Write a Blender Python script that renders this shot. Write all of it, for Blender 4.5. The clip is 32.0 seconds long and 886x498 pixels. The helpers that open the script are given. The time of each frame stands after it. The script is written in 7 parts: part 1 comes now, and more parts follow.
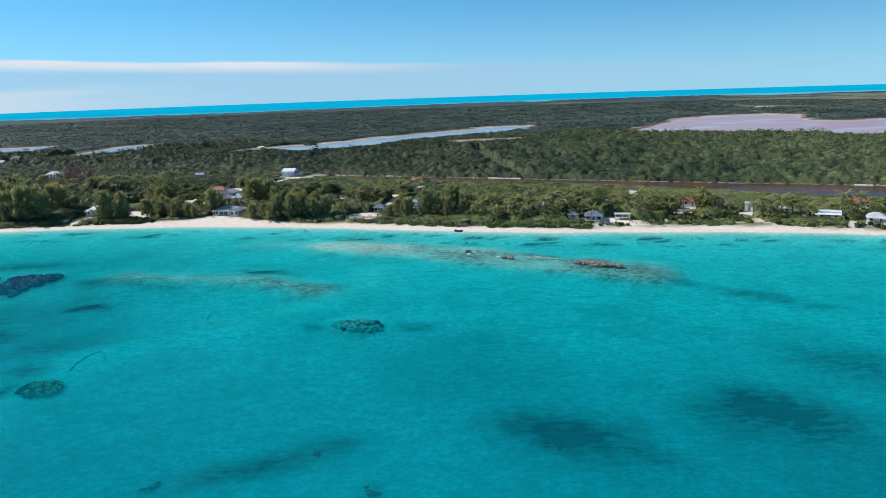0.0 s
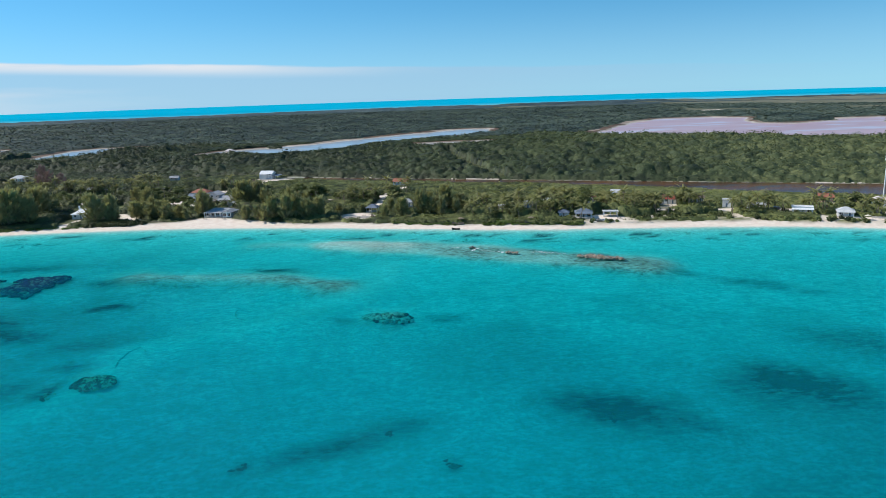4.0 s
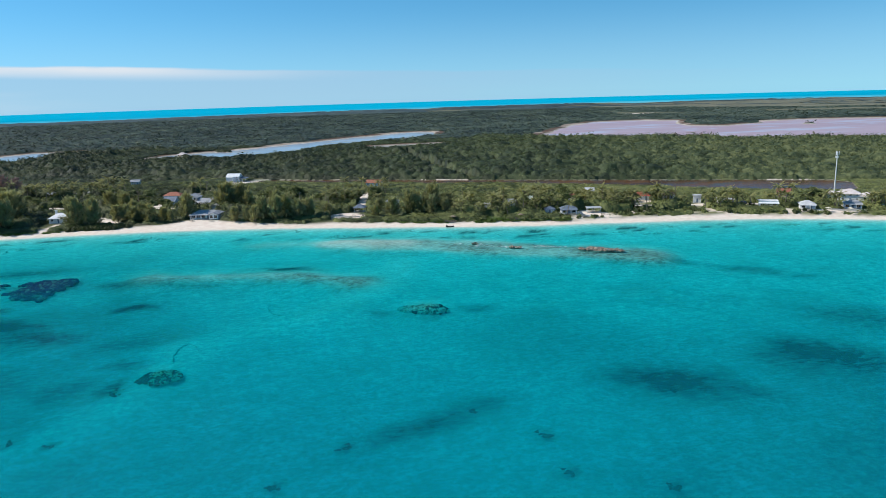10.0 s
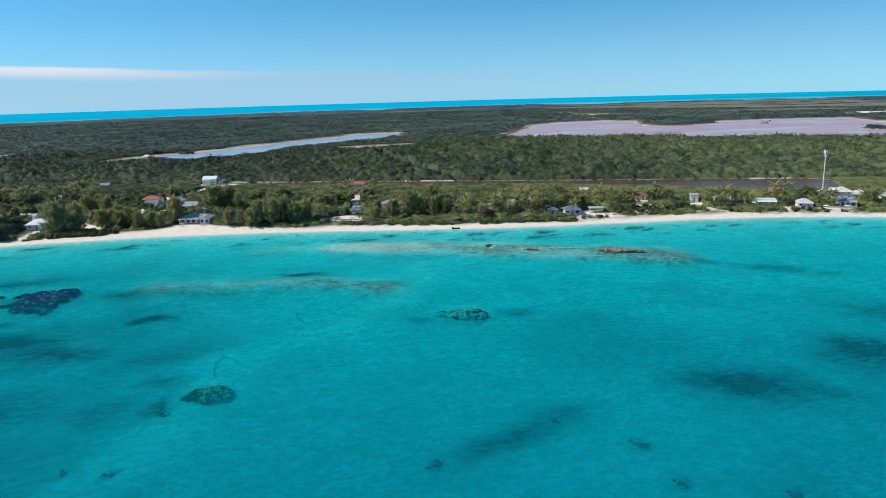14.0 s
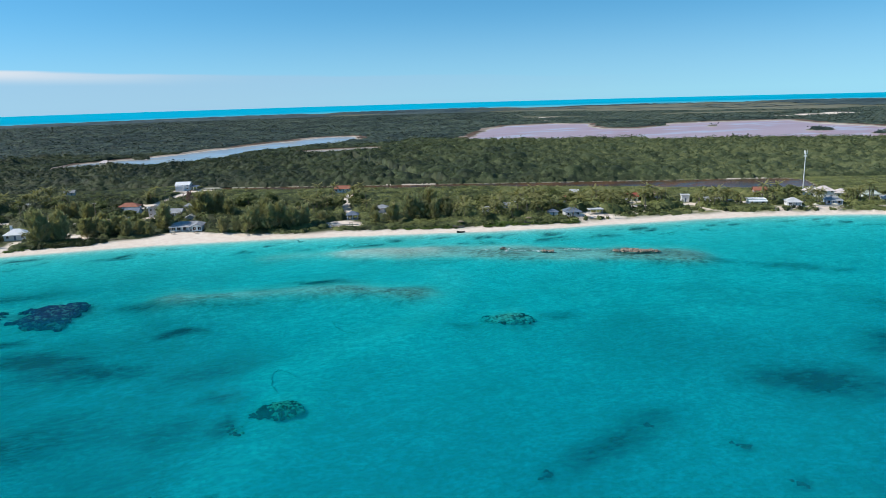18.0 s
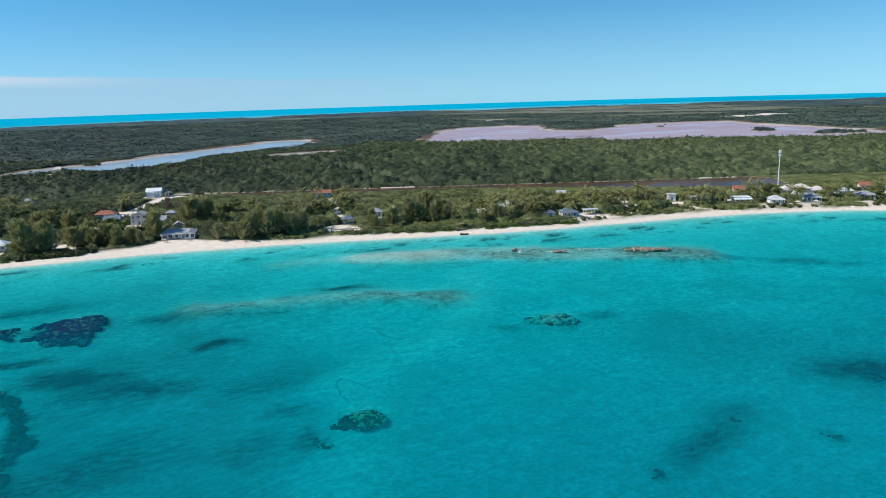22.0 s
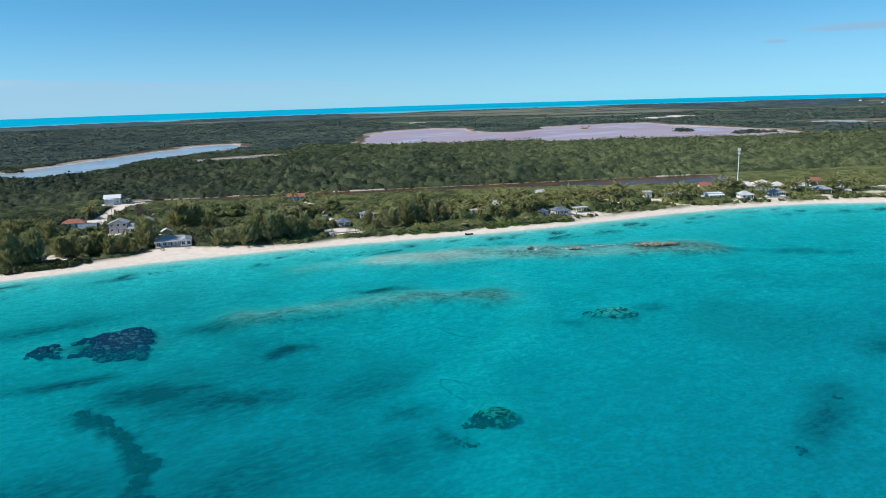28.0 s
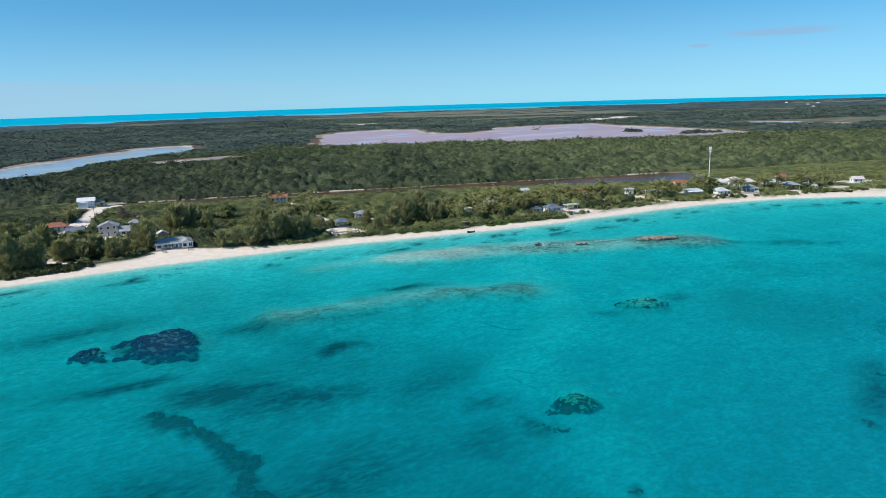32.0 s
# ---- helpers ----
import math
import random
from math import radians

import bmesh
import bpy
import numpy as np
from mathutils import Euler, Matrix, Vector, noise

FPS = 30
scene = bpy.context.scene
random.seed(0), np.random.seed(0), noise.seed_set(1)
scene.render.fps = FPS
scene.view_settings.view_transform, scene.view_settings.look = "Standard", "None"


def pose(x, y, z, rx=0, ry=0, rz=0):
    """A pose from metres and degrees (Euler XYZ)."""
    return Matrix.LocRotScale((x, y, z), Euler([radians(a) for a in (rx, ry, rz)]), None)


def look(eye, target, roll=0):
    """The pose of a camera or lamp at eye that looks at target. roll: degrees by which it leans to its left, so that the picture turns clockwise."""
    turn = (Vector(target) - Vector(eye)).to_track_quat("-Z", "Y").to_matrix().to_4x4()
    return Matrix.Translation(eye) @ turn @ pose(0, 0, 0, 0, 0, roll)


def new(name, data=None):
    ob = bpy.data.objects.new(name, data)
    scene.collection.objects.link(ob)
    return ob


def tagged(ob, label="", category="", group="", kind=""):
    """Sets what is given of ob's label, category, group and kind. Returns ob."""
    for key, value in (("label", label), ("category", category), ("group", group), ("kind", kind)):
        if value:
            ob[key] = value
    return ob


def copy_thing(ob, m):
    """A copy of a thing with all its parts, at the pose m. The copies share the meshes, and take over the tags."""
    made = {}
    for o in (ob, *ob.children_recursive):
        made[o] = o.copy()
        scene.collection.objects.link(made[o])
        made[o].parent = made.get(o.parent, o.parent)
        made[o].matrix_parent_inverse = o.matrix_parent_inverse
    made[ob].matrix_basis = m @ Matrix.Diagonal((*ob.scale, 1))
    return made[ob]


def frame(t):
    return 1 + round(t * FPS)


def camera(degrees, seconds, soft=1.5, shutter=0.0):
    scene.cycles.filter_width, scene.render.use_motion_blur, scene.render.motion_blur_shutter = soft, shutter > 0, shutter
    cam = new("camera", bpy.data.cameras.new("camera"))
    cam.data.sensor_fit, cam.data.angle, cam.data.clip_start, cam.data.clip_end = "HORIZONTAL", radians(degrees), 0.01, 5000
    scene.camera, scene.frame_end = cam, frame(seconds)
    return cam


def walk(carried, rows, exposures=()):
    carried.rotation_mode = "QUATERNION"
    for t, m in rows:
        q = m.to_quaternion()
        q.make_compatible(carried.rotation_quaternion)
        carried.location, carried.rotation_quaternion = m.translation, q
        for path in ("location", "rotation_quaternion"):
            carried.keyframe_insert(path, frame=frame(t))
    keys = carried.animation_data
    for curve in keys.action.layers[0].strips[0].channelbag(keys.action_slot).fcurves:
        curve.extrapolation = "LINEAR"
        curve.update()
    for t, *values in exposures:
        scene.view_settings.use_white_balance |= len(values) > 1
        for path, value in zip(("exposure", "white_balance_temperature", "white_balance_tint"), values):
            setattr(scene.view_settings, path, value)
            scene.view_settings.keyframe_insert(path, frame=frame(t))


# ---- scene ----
cam = camera(62.9, 32.0, soft=0.3)
# seconds, x, y, z, yaw, pitch, roll
PATH = [
    (0, 0.00, 0.00, 59.40, -0.000, -12.497, -1.941),
    (3, -16.28, -6.50, 59.61, -3.129, -12.409, -1.858),
    (6, -32.64, -12.53, 59.63, -6.284, -12.239, -1.789),
    (7.5, -40.40, -15.13, 59.62, -7.776, -12.200, -1.732),
    (8.5, -45.47, -16.66, 59.56, -8.803, -12.169, -1.680),
    (9, -48.05, -16.49, 59.50, -9.319, -12.171, -1.673),
    (10, -52.88, -14.65, 59.56, -10.089, -12.210, -1.686),
    (11, -58.27, -11.86, 59.40, -11.070, -12.255, -1.680),
    (13, -70.02, -5.35, 59.28, -13.144, -12.254, -1.610),
    (16.5, -92.91, 5.30, 59.23, -17.266, -12.126, -1.599),
    (19, -108.70, 13.13, 59.46, -20.279, -12.028, -1.635),
    (21, -121.92, 19.40, 59.62, -22.834, -11.979, -1.705),
    (23, -134.72, 25.88, 59.66, -25.383, -11.966, -1.739),
    (25.5, -150.98, 34.03, 59.82, -28.583, -11.923, -1.752),
    (28, -166.84, 42.15, 59.91, -31.670, -11.936, -1.725),
    (30, -179.53, 48.83, 59.80, -34.216, -11.913, -1.684),
    (32, -192.40, 55.54, 59.62, -36.711, -11.930, -1.642),
]


def aim(x, y, z, yaw, pitch, roll):
    a, b = radians(yaw), radians(pitch)
    way = Vector((-math.sin(a) * math.cos(b), math.cos(a) * math.cos(b), math.sin(b)))
    return look((x, y, z), Vector((x, y, z)) + way * 100, roll)


walk(cam, [(t, aim(*r)) for t, *r in PATH])
scene.view_settings.exposure = 0.0

# ---- sky and sun ----
SUN_AZ, SUN_EL = radians(-74), radians(42)
world = bpy.data.worlds.new("world")
scene.world = world
world.use_nodes = True
wn, wl = world.node_tree.nodes, world.node_tree.links
wn.clear()


def wmath(op, a, b=None, c=None, clamp=False):
    n = wn.new("ShaderNodeMath")
    n.operation, n.use_clamp = op, clamp
    for i, v in enumerate((a, b, c)):
        if v is None:
            continue
        if isinstance(v, (int, float)):
            n.inputs[i].default_value = v
        else:
            wl.new(v, n.inputs[i])
    return n.outputs[0]


def wstep(v, lo, hi):
    n = wn.new("ShaderNodeMapRange")
    n.interpolation_type = "SMOOTHSTEP"
    wl.new(v, n.inputs[0])
    n.inputs[1].default_value, n.inputs[2].default_value = lo, hi
    return n.outputs[0]


coord = wn.new("ShaderNodeTexCoord")
sep = wn.new("ShaderNodeSeparateXYZ")
wl.new(coord.outputs["Generated"], sep.inputs[0])
# keep the dip of the horizon in the haze colour
zc = wmath("MULTIPLY_ADD", wmath("MAXIMUM", sep.outputs[2], 0.0), 1.15, 0.085)
comb = wn.new("ShaderNodeCombineXYZ")
wl.new(sep.outputs[0], comb.inputs[0]), wl.new(sep.outputs[1], comb.inputs[1]), wl.new(zc, comb.inputs[2])
sky = wn.new("ShaderNodeTexSky")
sky.sky_type, sky.sun_disc = "NISHITA", False
sky.sun_elevation, sky.sun_rotation = SUN_EL, SUN_AZ
sky.altitude, sky.air_density, sky.dust_density, sky.ozone_density = 0, 1.0, 0.0, 4.0
wl.new(comb.outputs[0], sky.inputs[0])
# thin cloud bank low on one side, and a few small grey streaks
az = wmath("MULTIPLY", wmath("ARCTAN2", sep.outputs[0], sep.outputs[1]), 57.2958)
el = wmath("MULTIPLY", wmath("ARCSINE", sep.outputs[2]), 57.2958)
noi = wn.new("ShaderNodeTexNoise")
noi.inputs["Scale"].default_value, noi.inputs["Detail"].default_value = 1.0, 6.0
flat = wn.new("ShaderNodeCombineXYZ")
wl.new(wmath("MULTIPLY", az, 0.10), flat.inputs[0]), wl.new(wmath("MULTIPLY", el, 1.1), flat.inputs[1])
wl.new(flat.outputs[0], noi.inputs["Vector"])
wob = wmath("MULTIPLY_ADD", noi.outputs[0], 1.0, -0.5)
# the bank's top falls towards the east until it fades out
top = wmath("ADD", wmath("MULTIPLY_ADD", az, -0.028, 1.95), wmath("MULTIPLY", wob, 0.5))
rel = wmath("SUBTRACT", el, top)
under = wmath("SUBTRACT", 1.0, wstep(rel, -0.12, 0.1))
crest = wmath("MULTIPLY", under, wstep(rel, -0.95, -0.2))
side = wmath("SUBTRACT", 1.0, wstep(wmath("ADD", az, wmath("MULTIPLY", wob, 9.0)), -17.0, 6.0))
veil_side = wmath("SUBTRACT", 1.0, wstep(wmath("ADD", az, wmath("MULTIPLY", wob, 9.0)), -6.0, 42.0))
veil = wmath("MULTIPLY", wmath("MULTIPLY", under, veil_side), 0.66)
low_side = wmath("SUBTRACT", 1.0, wstep(wmath("ADD", az, wmath("MULTIPLY", wob, 16.0)), -36.0, -14.0))
low_bank = wmath("MULTIPLY", wmath("MULTIPLY", low_side, wmath("SUBTRACT", 1.0, wstep(wmath("ADD", el, wmath("MULTIPLY", wob, 1.2)), 0.3, 1.1))), 0.6)
bright = wmath("MULTIPLY", wmath("MULTIPLY", crest, side), wmath("MULTIPLY_ADD", noi.outputs[0], 1.5, 0.05, True))


def streak(a0, e0, ra, re):
    u = wmath("DIVIDE", wmath("SUBTRACT", az, a0), ra)
    v = wmath("DIVIDE", wmath("SUBTRACT", wmath("ADD", el, wmath("MULTIPLY", wob, re * 1.6)), e0), re)
    d = wmath("SQRT", wmath("ADD", wmath("MULTIPLY", u, u), wmath("MULTIPLY", v, v)))
    return wmath("SUBTRACT", 1.0, wstep(d, 0.45, 1.15))


greys = wmath("MAXIMUM", streak(61.2, 3.7, 4.2, 0.35), wmath("MAXIMUM", streak(56.0, 3.0, 0.9, 0.15), streak(63.6, 5.8, 1.4, 0.2)))


def wmix(fac, a, colour):
    n = wn.new("ShaderNodeMix")
    n.data_type = "RGBA"
    wl.new(fac, n.inputs[0]), wl.new(a, n.inputs[6])
    n.inputs[7].default_value = (*colour, 1)
    return n.outputs[2]


tint = wn.new("ShaderNodeMix")
tint.data_type, tint.blend_type = "RGBA", "MULTIPLY"
tint.inputs[0].default_value = 1.0
wl.new(sky.outputs[0], tint.inputs[6])
tint.inputs[7].default_value = (0.52, 1.06, 1.16, 1)
haze = wmath("MULTIPLY", wmath("SUBTRACT", 1.0, wstep(el, -0.5, 7.0)), 0.40)
col = wmix(haze, tint.outputs[2], (3.9, 5.5, 6.8))
col = wmix(veil, col, (3.1, 4.75, 6.4))
col = wmix(low_bank, col, (5.9, 6.4, 7.0))
col = wmix(bright, col, (6.6, 6.9, 7.3))
col = wmix(wmath("MULTIPLY", greys, 0.55), col, (2.6, 3.9, 5.4))
bg = wn.new("ShaderNodeBackground")
bg.inputs[1].default_value = 0.12
wl.new(col, bg.inputs[0])
wo = wn.new("ShaderNodeOutputWorld")
wl.new(bg.outputs[0], wo.inputs[0])

sun = bpy.data.lights.new("sun", "SUN")
sun.energy, sun.angle, sun.color = 4.8, radians(0.53), (1.0, 0.95, 0.87)
sun_ob = new("sun", sun)
to_sun = Vector((math.sin(SUN_AZ) * math.cos(SUN_EL), math.cos(SUN_AZ) * math.cos(SUN_EL), math.sin(SUN_EL)))
sun_ob.matrix_world = look(to_sun * 200, (0, 0, 0))


# ---- materials ----
class Mat:
    """A small wrapper to wire node materials."""

    def __init__(self, name, rough=0.8, spec=0.3):
        self.m = bpy.data.materials.new(name)
        self.m.use_nodes = True
        self.n, self.l = self.m.node_tree.nodes, self.m.node_tree.links
        self.p = self.n["Principled BSDF"]
        self.p.inputs["Roughness"].default_value = rough
        self.p.inputs["Specular IOR Level"].default_value = spec
        self.obj = self.n.new("ShaderNodeTexCoord").outputs["Object"]
        self.pos = self.n.new("ShaderNodeNewGeometry").outputs["Position"]

    def put(self, v, socket):
        if isinstance(v, (int, float)):
            socket.default_value = v
        elif isinstance(v, tuple):
            socket.default_value = (*v, 1) if len(v) == 3 else v
        else:
            self.l.new(v, socket)

    def math(self, op, a, b=0.0, c=0.0, clamp=False):
        n = self.n.new("ShaderNodeMath")
        n.operation, n.use_clamp = op, clamp
        for i, v in enumerate((a, b, c)):
            self.put(v, n.inputs[i])
        return n.outputs[0]

    def noise(self, scale, detail=4.0, rough=0.55, stretch=(1, 1, 1), vec=None, kind="fac"):
        mp = self.n.new("ShaderNodeMapping")
        self.l.new(vec or self.pos, mp.inputs[0])
        mp.inputs[3].default_value = stretch
        n = self.n.new("ShaderNodeTexNoise")
        self.l.new(mp.outputs[0], n.inputs["Vector"])
        n.inputs["Scale"].default_value, n.inputs["Detail"].default_value = scale, detail
        n.inputs["Roughness"].default_value = rough
        return n.outputs[0]

    def step(self, v, lo, hi):
        n = self.n.new("ShaderNodeMapRange")
        n.interpolation_type = "SMOOTHSTEP"
        self.put(v, n.inputs[0])
        n.inputs[1].default_value, n.inputs[2].default_value = lo, hi
        return n.outputs[0]

    def mix(self, fac, a, b, blend="MIX"):
        n = self.n.new("ShaderNodeMix")
        n.data_type, n.blend_type = "RGBA", blend
        self.put(fac, n.inputs[0]), self.put(a, n.inputs[6]), self.put(b, n.inputs[7])
        return n.outputs[2]

    def attr(self, name):
        n = self.n.new("ShaderNodeAttribute")
        n.attribute_name = name
        return n.outputs["Fac"]

    def rand(self):
        return self.n.new("ShaderNodeObjectInfo").outputs["Random"]

    def bump(self, h, strength, dist):
        n = self.n.new("ShaderNodeBump")
        n.inputs["Strength"].default_value, n.inputs["Distance"].default_value = strength, dist
        self.l.new(h, n.inputs["Height"])
        self.l.new(n.outputs[0], self.p.inputs["Normal"])
        return n.outputs[0]

    def colour(self, v):
        self.put(v, self.p.inputs["Base Color"])
        return self


def plain(name, a, b, rough=0.7, scale=1.5, bump=0.3, spec=0.3, metal=0.0):
    """Two tones, at a broad and a fine scale, with a little relief."""
    m = Mat(name, rough, spec)
    f = m.step(m.noise(scale, 5, vec=m.obj), 0.3, 0.7)
    g = m.noise(scale * 9, 3, vec=m.obj)
    c = m.mix(f, a, b)
    c = m.mix(m.math("MULTIPLY", m.step(g, 0.5, 0.75), 0.35), c, tuple(0.6 * v for v in a))
    m.colour(c)
    m.p.inputs["Metallic"].default_value = metal
    m.bump(g, bump, 0.03)
    return m.m


def foliage(name, dark, mid, light, spec=0.25, through_leaf=0.3, grain=0.9):
    m = Mat(name, 0.62, spec)
    t = m.attr("tone")
    big = m.noise(0.02, 3)
    fine = m.noise(grain, 4, 0.7)
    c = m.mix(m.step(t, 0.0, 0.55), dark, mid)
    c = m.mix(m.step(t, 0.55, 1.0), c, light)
    c = m.mix(m.math("MULTIPLY", m.step(big, 0.4, 0.65), 0.22), c, light)
    c = m.mix(m.math("MULTIPLY", m.step(m.noise(0.05, 3), 0.5, 0.68), 0.25), c, dark)
    c = m.mix(m.math("MULTIPLY", m.step(fine, 0.45, 0.7), 0.55), c, dark)
    m.colour(c)
    m.bump(m.noise(1.7, 3, 0.7), 0.7, 0.5)
    # leaves let some light through
    tl = m.n.new("ShaderNodeBsdfTranslucent")
    m.l.new(m.mix(1.0, c, (1.0, 1.0, 0.55), "MULTIPLY"), tl.inputs[0])
    both = m.n.new("ShaderNodeMixShader")
    both.inputs[0].default_value = through_leaf
    m.l.new(m.p.outputs[0], both.inputs[1]), m.l.new(tl.outputs[0], both.inputs[2])
    m.l.new(both.outputs[0], m.n["Material Output"].inputs[0])
    return m.m


M_SCRUB = foliage("scrub_leaf", (0.034, 0.047, 0.020), (0.128, 0.155, 0.054), (0.29, 0.31, 0.11), through_leaf=0.22)
M_WOOD_CANOPY = foliage("forest_leaf", (0.020, 0.033, 0.018), (0.072, 0.099, 0.044), (0.22, 0.245, 0.105), through_leaf=0.18)
# flat and far woods: distance haze is put into these bluer leaf colours
M_FLAT_WOODS = foliage("hazy_flats_leaf", (0.022, 0.038, 0.032), (0.068, 0.098, 0.070), (0.16, 0.19, 0.135), through_leaf=0.12, grain=0.3)
M_FAR_WOODS = foliage("hazy_far_leaf", (0.026, 0.042, 0.044), (0.066, 0.092, 0.080), (0.13, 0.155, 0.13), through_leaf=0.1, grain=0.16)
M_PINE = foliage("casuarina_needle", (0.165, 0.162, 0.10), (0.315, 0.31, 0.172), (0.45, 0.435, 0.24), through_leaf=0.42, grain=0.35)
M_PALM = foliage("palm_frond", (0.065, 0.074, 0.031), (0.175, 0.19, 0.07), (0.335, 0.325, 0.135), through_leaf=0.3)
M_VINE = foliage("beach_vine_leaf", (0.04, 0.075, 0.016), (0.10, 0.165, 0.035), (0.17, 0.235, 0.06))
M_BARE = foliage("bare_twig", (0.13, 0.085, 0.10), (0.24, 0.155, 0.18), (0.33, 0.24, 0.25))
M_BARK = plain("grey_bark", (0.16, 0.13, 0.10), (0.26, 0.22, 0.18), 0.9, 3.0, 0.5)
M_WHITE = plain("white_paint", (0.74, 0.75, 0.76), (0.82, 0.83, 0.83), 0.6, 0.7, 0.12)
M_CREAM = plain("cream_paint", (0.66, 0.60, 0.46), (0.74, 0.68, 0.53), 0.7, 0.7, 0.15)
M_PINKWALL = plain("pink_paint", (0.62, 0.36, 0.28), (0.70, 0.44, 0.35), 0.7, 0.7, 0.15)
M_BLUEWALL = plain("pale_blue_paint_and_shade", (0.42, 0.55, 0.66), (0.50, 0.62, 0.72), 0.7, 0.7, 0.15)
M_TURQ = plain("turquoise_paint", (0.30, 0.55, 0.55), (0.40, 0.63, 0.62), 0.7, 0.7, 0.15)
M_GREYWALL = plain("weathered_grey_wall", (0.46, 0.45, 0.44), (0.60, 0.58, 0.56), 0.85, 0.8, 0.3)
M_TRIM = plain("trim_paint", (0.76, 0.77, 0.78), (0.82, 0.82, 0.82), 0.5, 1.0, 0.05)
M_DOOR = plain("door_paint", (0.10, 0.16, 0.24), (0.14, 0.20, 0.28), 0.5, 1.0, 0.1)
M_DECK = plain("deck_board", (0.30, 0.25, 0.19), (0.42, 0.36, 0.28), 0.85, 1.2, 0.4)
M_CONC = plain("old_concrete", (0.42, 0.40, 0.37), (0.58, 0.55, 0.50), 0.9, 0.5, 0.4)
M_STEEL = plain("galvanised_steel", (0.55, 0.57, 0.58), (0.66, 0.68, 0.69), 0.45, 0.8, 0.05, 0.5, 0.4)
M_ANT = plain("antenna_panel", (0.72, 0.73, 0.74), (0.80, 0.80, 0.80), 0.5, 1.0, 0.05)
M_HULL = plain("dark_tarred_wood", (0.030, 0.024, 0.022), (0.07, 0.05, 0.045), 0.7, 1.2, 0.4)
M_DRIFT = plain("driftwood", (0.16, 0.12, 0.09), (0.28, 0.23, 0.18), 0.9, 1.2, 0.4)
M_CARW = plain("white_car_paint", (0.70, 0.71, 0.72), (0.76, 0.77, 0.78), 0.25, 0.5, 0.0, 0.6)
M_CARD = plain("dark_car_paint", (0.03, 0.04, 0.06), (0.05, 0.06, 0.08), 0.25, 0.5, 0.0, 0.6)
M_TYRE = plain("tyre_rubber", (0.02, 0.02, 0.02), (0.03, 0.03, 0.03), 0.8, 3.0, 0.1)
M_THATCH = plain("palm_thatch", (0.20, 0.15, 0.10), (0.32, 0.26, 0.18), 0.95, 1.5, 0.6)


def roofing(name, a, b, rough=0.7):
    """Shingle or sheet roof: courses of relief, faded patches."""
    m = Mat(name, rough, 0.3)
    w = m.n.new("ShaderNodeTexWave")
    w.inputs["Scale"].default_value = 1.1
    m.l.new(m.obj, w.inputs["Vector"])
    w.bands_direction = "Z"
    f = m.step(m.noise(0.45, 5, vec=m.obj), 0.3, 0.7)
    c = m.mix(f, a, b)
    c = m.mix(m.math("MULTIPLY", m.step(m.noise(5, 3, vec=m.obj), 0.5, 0.7), 0.3), c, tuple(0.55 * v for v in a))
    m.colour(c)
    m.bump(w.outputs["Fac"], 0.4, 0.05)
    return m.m


R_WHITE = roofing("white_roof", (0.72, 0.74, 0.76), (0.82, 0.82, 0.82), 0.5)
R_GREY = roofing("grey_shingle_roof", (0.26, 0.27, 0.29), (0.40, 0.41, 0.43))
R_BLUE = roofing("blue_grey_roof", (0.11, 0.14, 0.19), (0.18, 0.22, 0.28))
R_LIGHT = roofing("pale_grey_roof", (0.48, 0.49, 0.50), (0.62, 0.62, 0.62))
R_RED = roofing("red_roof", (0.34, 0.055, 0.05), (0.44, 0.10, 0.08))
R_RUST = roofing("terracotta_roof", (0.30, 0.11, 0.07), (0.40, 0.17, 0.11))
R_BROWN = roofing("brown_roof", (0.22, 0.15, 0.12), (0.33, 0.25, 0.20))
R_GREEN = roofing("pale_green_roof", (0.44, 0.50, 0.45), (0.56, 0.61, 0.56))
R_PINK = roofing("pinkish_white_roof", (0.60, 0.52, 0.50), (0.72, 0.64, 0.61))

mg = Mat("window_glass", 0.08, 0.5)
mg.colour((0.02, 0.03, 0.04))
mg.p.inputs["Transmission Weight"].default_value = 0.5
M_GLASS = mg.m

# rock: ochre limestone with dark wet hollows
mr = Mat("reef_limestone", 0.85, 0.3)
c = mr.mix(mr.step(mr.noise(0.6, 5), 0.35, 0.65), (0.25, 0.20, 0.155), (0.43, 0.37, 0.30))
c = mr.mix(mr.step(mr.noise(2.6, 4, 0.7), 0.52, 0.66), c, (0.10, 0.07, 0.05))
c = mr.mix(mr.math("MULTIPLY", mr.rand(), 0.35), c, (0.20, 0.13, 0.09))
mr.colour(c)
mr.bump(mr.noise(3.0, 5, 0.7), 0.9, 0.3)
M_ROCK = mr.m


def coral(name, dark, pale, share):
    """Each head is dark or pale, with blotches and hollows of its own."""
    m = Mat(name, 0.9, 0.2)
    f = m.math("ADD", m.math("MULTIPLY", m.rand(), 0.6), m.math("MULTIPLY", m.noise(1.1, 4, 0.7), 0.4))
    c = m.mix(m.step(f, share - 0.07, share + 0.07), dark, pale)
    c = m.mix(m.math("MULTIPLY", m.step(m.noise(2.6, 4, 0.7), 0.5, 0.62), 0.8), c, tuple(0.35 * v for v in dark))
    m.colour(c)
    m.bump(m.noise(2.5, 4, 0.7), 1.0, 0.4)
    return m.m


